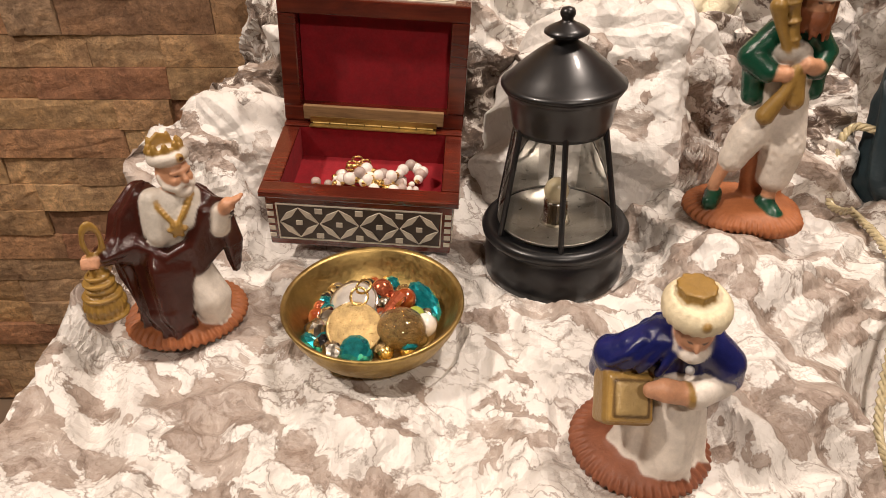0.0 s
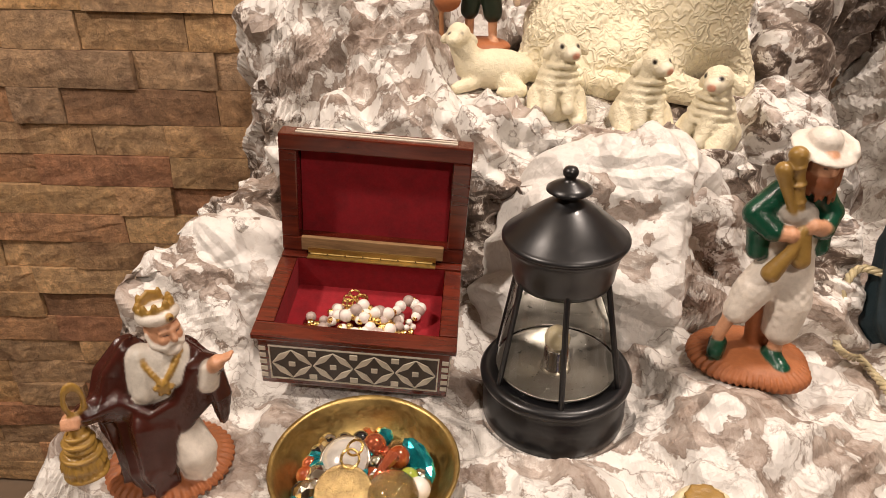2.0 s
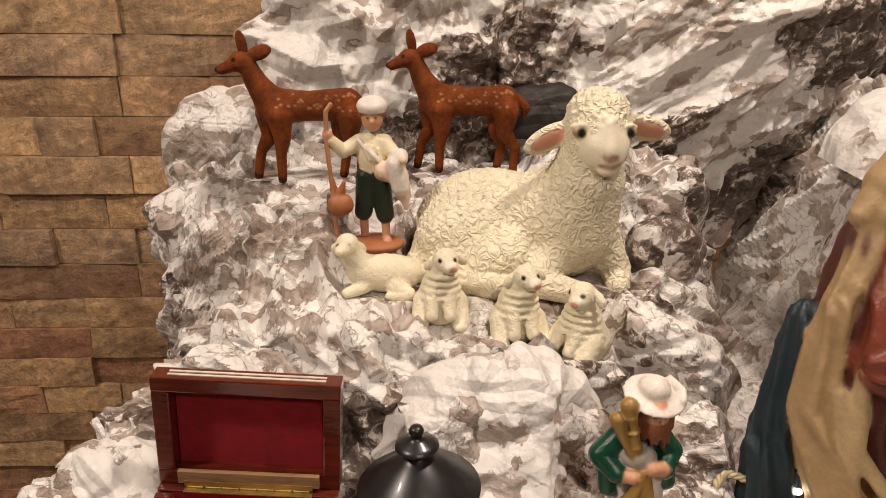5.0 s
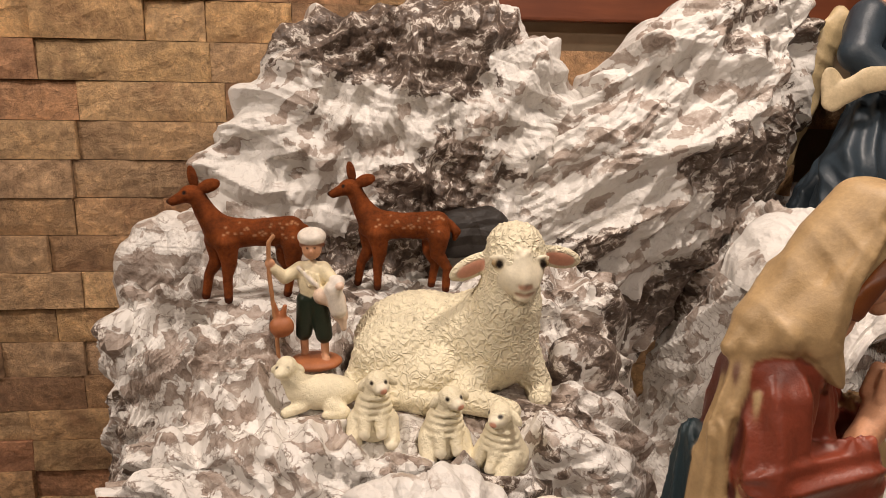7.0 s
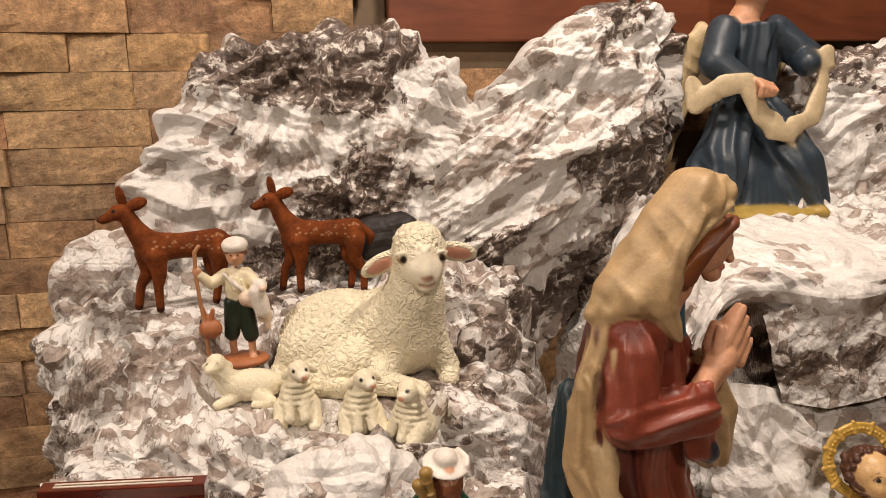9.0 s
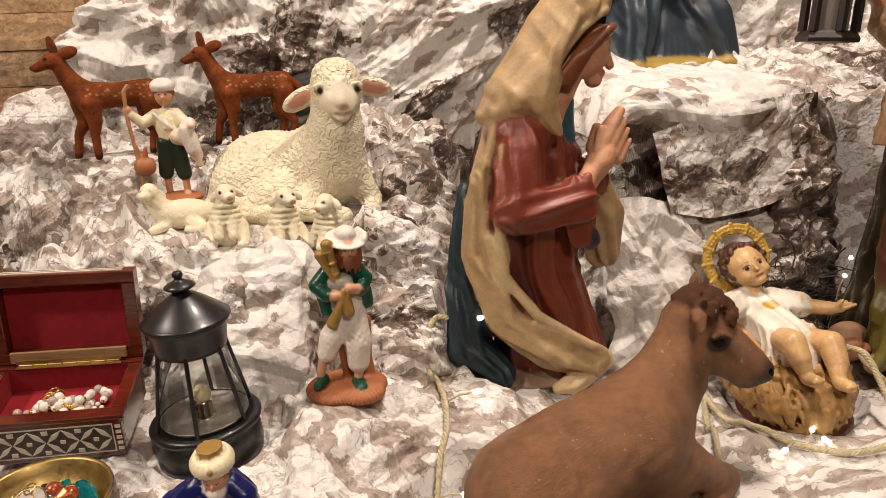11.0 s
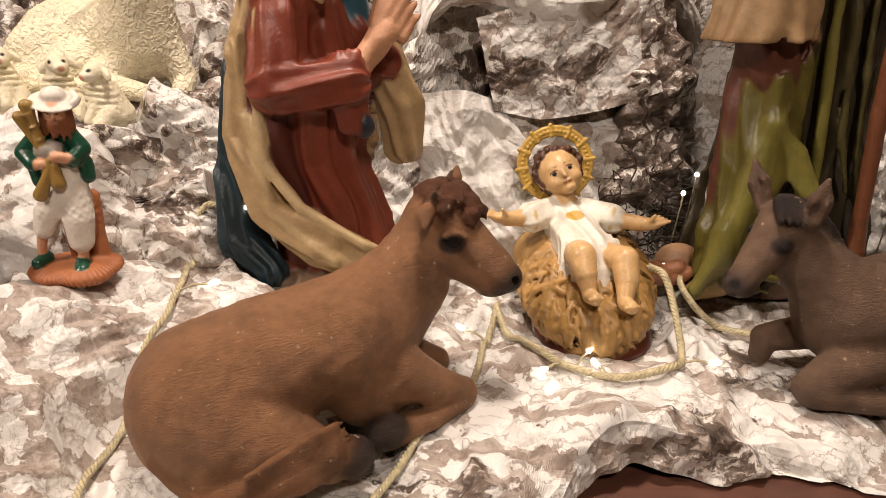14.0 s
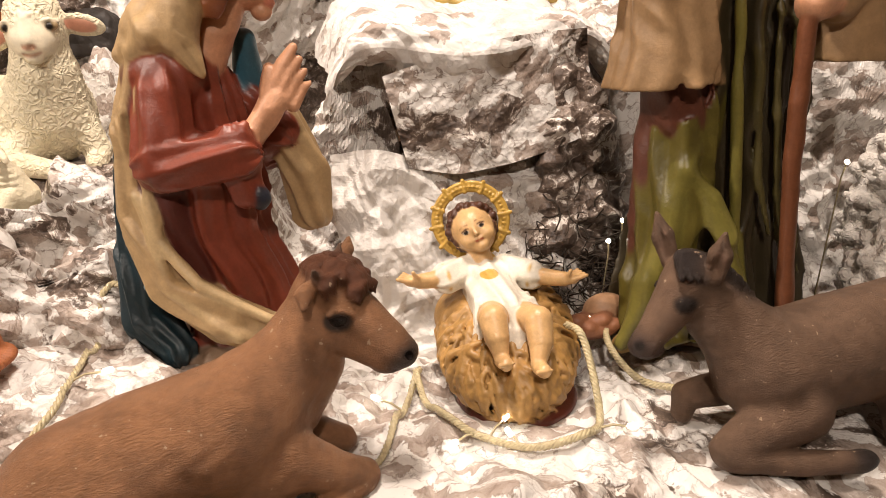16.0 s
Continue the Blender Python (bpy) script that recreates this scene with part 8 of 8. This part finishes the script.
part("candle_pane", lathe([(2.0, 1.2), (2.0, 6.6), (0, 6.6), (0, 1.2)], 6), plain("grey_horn_pane", (0.20, 0.18, 0.15), 0.4, mottle=0.2), small, "grey pane")
part("handle", tube([(0.012 * math.cos(t), 0, 0.090 + 0.012 * math.sin(t)) for t in (math.pi * j / 10 for j in range(11))], 0.0018, 6), DIM, small)


# ---------------------------------------------------------------- rope light
CORD = plain("clear_gold_cord", (0.52, 0.445, 0.27), 0.18, 0.0, scale=200, mottle=0.5, bump=0.2, coat=0.5)
LED = bpy.data.materials.new("lit_led")
LED.use_nodes = True
LED.node_tree.nodes["Principled BSDF"].inputs["Emission Color"].default_value = (1.0, 0.93, 0.80, 1)
LED.node_tree.nodes["Principled BSDF"].inputs["Emission Strength"].default_value = 12.0


def rope(points, label, leds=(), radius=0.0027, strands=3, lift=0.006):
    """A twisted wire cord laid over the paper, with small lamps on stalks."""
    pts = glide([(x, y, (surface(x, y) if z is None else z) + lift) for x, y, z in points], 14)
    high = [max(p.z, surface(p.x, p.y) + 0.0045) for p in pts]
    for _ in range(3):
        high = [max(high[i], (high[max(i - 1, 0)] + 2 * high[i] + high[min(i + 1, len(high) - 1)]) / 4) for i in range(len(high))]
    for p, z in zip(pts, high):
        p.z = z
    cord = base("rope_light", Matrix.Translation(pts[0]), label, "string lights", "rope lights")
    length = [0.0]
    for a, b in zip(pts, pts[1:]):
        length.append(length[-1] + (b - a).length)
    for k in range(strands):
        line = []
        for i, p in enumerate(pts):
            d = (pts[min(i + 1, len(pts) - 1)] - pts[max(i - 1, 0)]).normalized()
            s = d.cross(Vector((0, 0, 1))).normalized()
            u = s.cross(d)
            a = 2 * math.pi * (k / strands + length[i] / 0.016)
            line.append(p - pts[0] + radius * 0.75 * (math.cos(a) * s + math.sin(a) * u))
        part("strand", tube(line, radius * 0.62, 6), CORD, cord, smooth=True)
    for at, dx, dy, dz in leds:
        p = pts[min(int(at * len(pts)), len(pts) - 1)] - pts[0]
        q = p + Vector((dx, dy, dz))
        part("led_stalk", tube([p, (p + q) / 2 + Vector((0, 0, 0.003)), q], 0.0011, 6), CORD, cord, smooth=True)
        d = (q - p).normalized()
        part("led_bulb", tube([q, q + d * 0.007, q + d * 0.009], [0.0024, 0.0026, 0.0012], 10), LED, cord, "lit white bulb", smooth=True)
    return cord


rope([(0.352, 0.500, 0.075), (0.325, 0.515, None), (0.312, 0.486, None), (0.313, 0.425, None), (0.306, 0.375, None), (0.292, 0.345, None), (0.276, 0.300, None), (0.266, 0.240, None), (0.272, 0.190, None), (0.292, 0.172, None), (0.318, 0.178, None)],
     "twisted golden string light with white bulbs beside the ox", [(0.02, 0.020, -0.012, 0.004), (0.34, 0.030, 0.0, 0.006), (0.55, 0.022, -0.006, 0.004), (0.9, -0.03, 0.01, 0.006)])
rope([(0.318, 0.180, None), (0.350, 0.168, None), (0.400, 0.168, None), (0.455, 0.190, None), (0.497, 0.232, None), (0.530, 0.275, None), (0.578, 0.330, None), (0.605, 0.390, None), (0.632, 0.450, None)],
     "twisted golden string light in front of the ox", [(0.02, 0.012, -0.01, 0.03), (0.35, 0.02, -0.02, 0.006), (0.66, 0.022, 0.012, 0.004), (0.88, -0.022, 0.012, 0.01)], radius=0.0030, strands=4)
rope([(0.627, 0.445, None), (0.630, 0.400, None), (0.645, 0.356, None), (0.668, 0.330, None), (0.708, 0.297, None), (0.752, 0.285, None), (0.776, 0.312, None), (0.782, 0.345, 0.0), (0.780, 0.372, 0.028), (0.772, 0.392, 0.030)],
     "twisted golden string light looped round the manger", [(0.33, -0.02, -0.012, 0.004), (0.42, -0.004, 0.014, 0.003), (0.62, 0.026, -0.006, 0.002), (0.36, 0.02, 0.02, 0.004)], radius=0.0030, strands=4)
rope([(0.905, 0.500, 0.0), (0.865, 0.485, -0.005), (0.838, 0.447, -0.004), (0.826, 0.405, -0.012), (0.845, 0.372, None), (0.885, 0.352, None)],
     "twisted golden string light behind the donkey", [(0.35, -0.02, -0.01, 0.006)], radius=0.0030, strands=4)
for bx, by, bz in ((0.86, 0.50, 0.075), (0.885, 0.52, 0.09), (1.105, 0.45, 0.155)):
    stray = base("led_lamp", pose(bx, by, bz), "single lit white bulb on a short wire", "string lights")
    part("led_bulb", orb(0.0028, 10, 8), LED, stray, smooth=True)
    part("wire", tube([(0, 0, 0), (0.006, 0.012, -0.02), (0.0, 0.02, surface(bx, by) - bz)], 0.0010, 6), CORD, stray, smooth=True)

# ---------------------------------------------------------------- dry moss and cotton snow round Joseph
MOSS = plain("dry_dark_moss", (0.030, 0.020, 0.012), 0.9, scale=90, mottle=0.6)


def tangle(name, cx, cy, cz, sx, sy, sz, count, seed, label):
    rnd = random.Random(seed)
    bm = bmesh.new()
    for i in range(count):
        p = Vector((cx + rnd.gauss(0, sx), cy + rnd.gauss(0, sy), cz + abs(rnd.gauss(0, sz))))
        pts, d = [p], Vector((rnd.uniform(-1, 1), rnd.uniform(-1, 1), rnd.uniform(-0.6, 1))).normalized()
        for k in range(7):
            d = (d + Vector((rnd.uniform(-1, 1), rnd.uniform(-1, 1), rnd.uniform(-1, 1))) * 0.55).normalized()
            pts.append(pts[-1] + d * 0.008)
        b = tube(pts, rnd.uniform(0.0005, 0.0011), 4)
        me = bpy.data.meshes.new("strand")
        b.to_mesh(me)
        b.free()
        bm.from_mesh(me)
        bpy.data.meshes.remove(me)
    return tagged(part(name, bm, MOSS), label, "moss", kind="stuff")


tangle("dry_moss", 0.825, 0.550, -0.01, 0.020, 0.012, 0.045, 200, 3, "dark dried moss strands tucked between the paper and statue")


def snow_clump(x, y, z, rx, ry, rz, seed):
    rnd = random.Random(seed)
    s = Clay(0.22)
    for i in range(260):
        a, b = rnd.uniform(0, 6.28), rnd.uniform(-0.2, 1.4)
        q = rnd.uniform(0.75, 1.0)
        s.ball((rx * q * math.cos(a) * math.cos(b), ry * q * math.sin(a) * math.cos(b), rz * q * math.sin(b)), rnd.uniform(0.4, 0.85), (0.74, 0.70, 0.64, 0.95), 0.25)
    s.ball((0, 0, 0), (rx * 0.8, ry * 0.8, rz * 0.8), (0.74, 0.70, 0.64, 0.95), 0.5)
    return s.cast("cotton_snow", pose(x, y, z), WOOL, "heap of lumpy white cotton snow beside the standing statue", "artificial snow")


snow_clump(1.17, 0.43, 0.0, 5.5, 4.5, 9, 2)
snow_clump(1.22, 0.50, 0.05, 6, 5, 14, 6)


# ---------------------------------------------------------------- split-stone slips on the north wall
def slip(seed):
    """One stone slip, one metre long and high, to be scaled; its face split unevenly."""
    r = random.Random(seed)
    nx, nz = 7, 4
    ridge = [(r.uniform(-0.5, 0.5), r.uniform(-0.5, 0.5), r.uniform(-1, 1), r.uniform(-1, 1)) for _ in range(4)]
    verts, faces = [], []
    for j in range(nz + 1):
        for i in range(nx + 1):
            u, v = i / nx - 0.5, j / nz - 0.5
            d = sum(0.35 * abs(a * (u - cx) * 2.2 + b * (v - cy)) for cx, cy, a, b in ridge) / 2
            rim = 1 if i in (0, nx) or j in (0, nz) else 0
            d = 0.0010 + 0.0075 * (0.55 - d) + r.uniform(-0.0013, 0.0013) - rim * 0.0012
            verts.append((u + (0 if rim else r.uniform(-0.03, 0.03)), -d, v + (0 if rim else r.uniform(-0.06, 0.06))))
    w = nx + 1
    for j in range(nz):
        for i in range(nx):
            faces.append((j * w + i, j * w + i + 1, (j + 1) * w + i + 1, (j + 1) * w + i))
    o = len(verts)
    verts += [(-0.5, 0.022, -0.5), (0.5, 0.022, -0.5), (0.5, 0.022, 0.5), (-0.5, 0.022, 0.5)]
    faces.append(tuple(range(w - 1, -1, -1)) + (o, o + 1))
    faces.append(tuple(range(nz * w, nz * w + w)) + (o + 2, o + 3))
    faces.append(tuple(j * w for j in range(nz + 1)) + (o + 3, o))
    faces.append(tuple(j * w + nx for j in range(nz, -1, -1)) + (o + 1, o + 2))
    me = bpy.data.meshes.new("brick")
    me.from_pydata(verts, [], faces)
    me.update()
    me.materials.append(STONE)
    return me


slips = [slip(i) for i in range(14)]
rnd = random.Random(77)
top = 0.614 + 3 * 0.0553
course = 0
while top > -0.74:
    high = 0.0553 if top > 0.06 else 0.0505
    x = -1.02 - rnd.uniform(0, 0.1)
    while x < 0.66:
        long = rnd.choice((0.085, 0.12, 0.16, 0.20, 0.235)) * rnd.uniform(0.92, 1.06)
        if top < 0.602 or x + long < 0.262:
            ob = new("brick", slips[rnd.randrange(len(slips))])
            ob.parent = wall
            ob.location = (x + long / 2, 1.050 - rnd.choice((0, 0.002, 0.005, 0.008)), top - high / 2)
            ob.scale = (long - 0.0012, 1, high - 0.0010)
            ob.rotation_euler = (rnd.uniform(-0.02, 0.02), 0, rnd.uniform(-0.012, 0.012))
        x += long
    top -= high
    course += 1
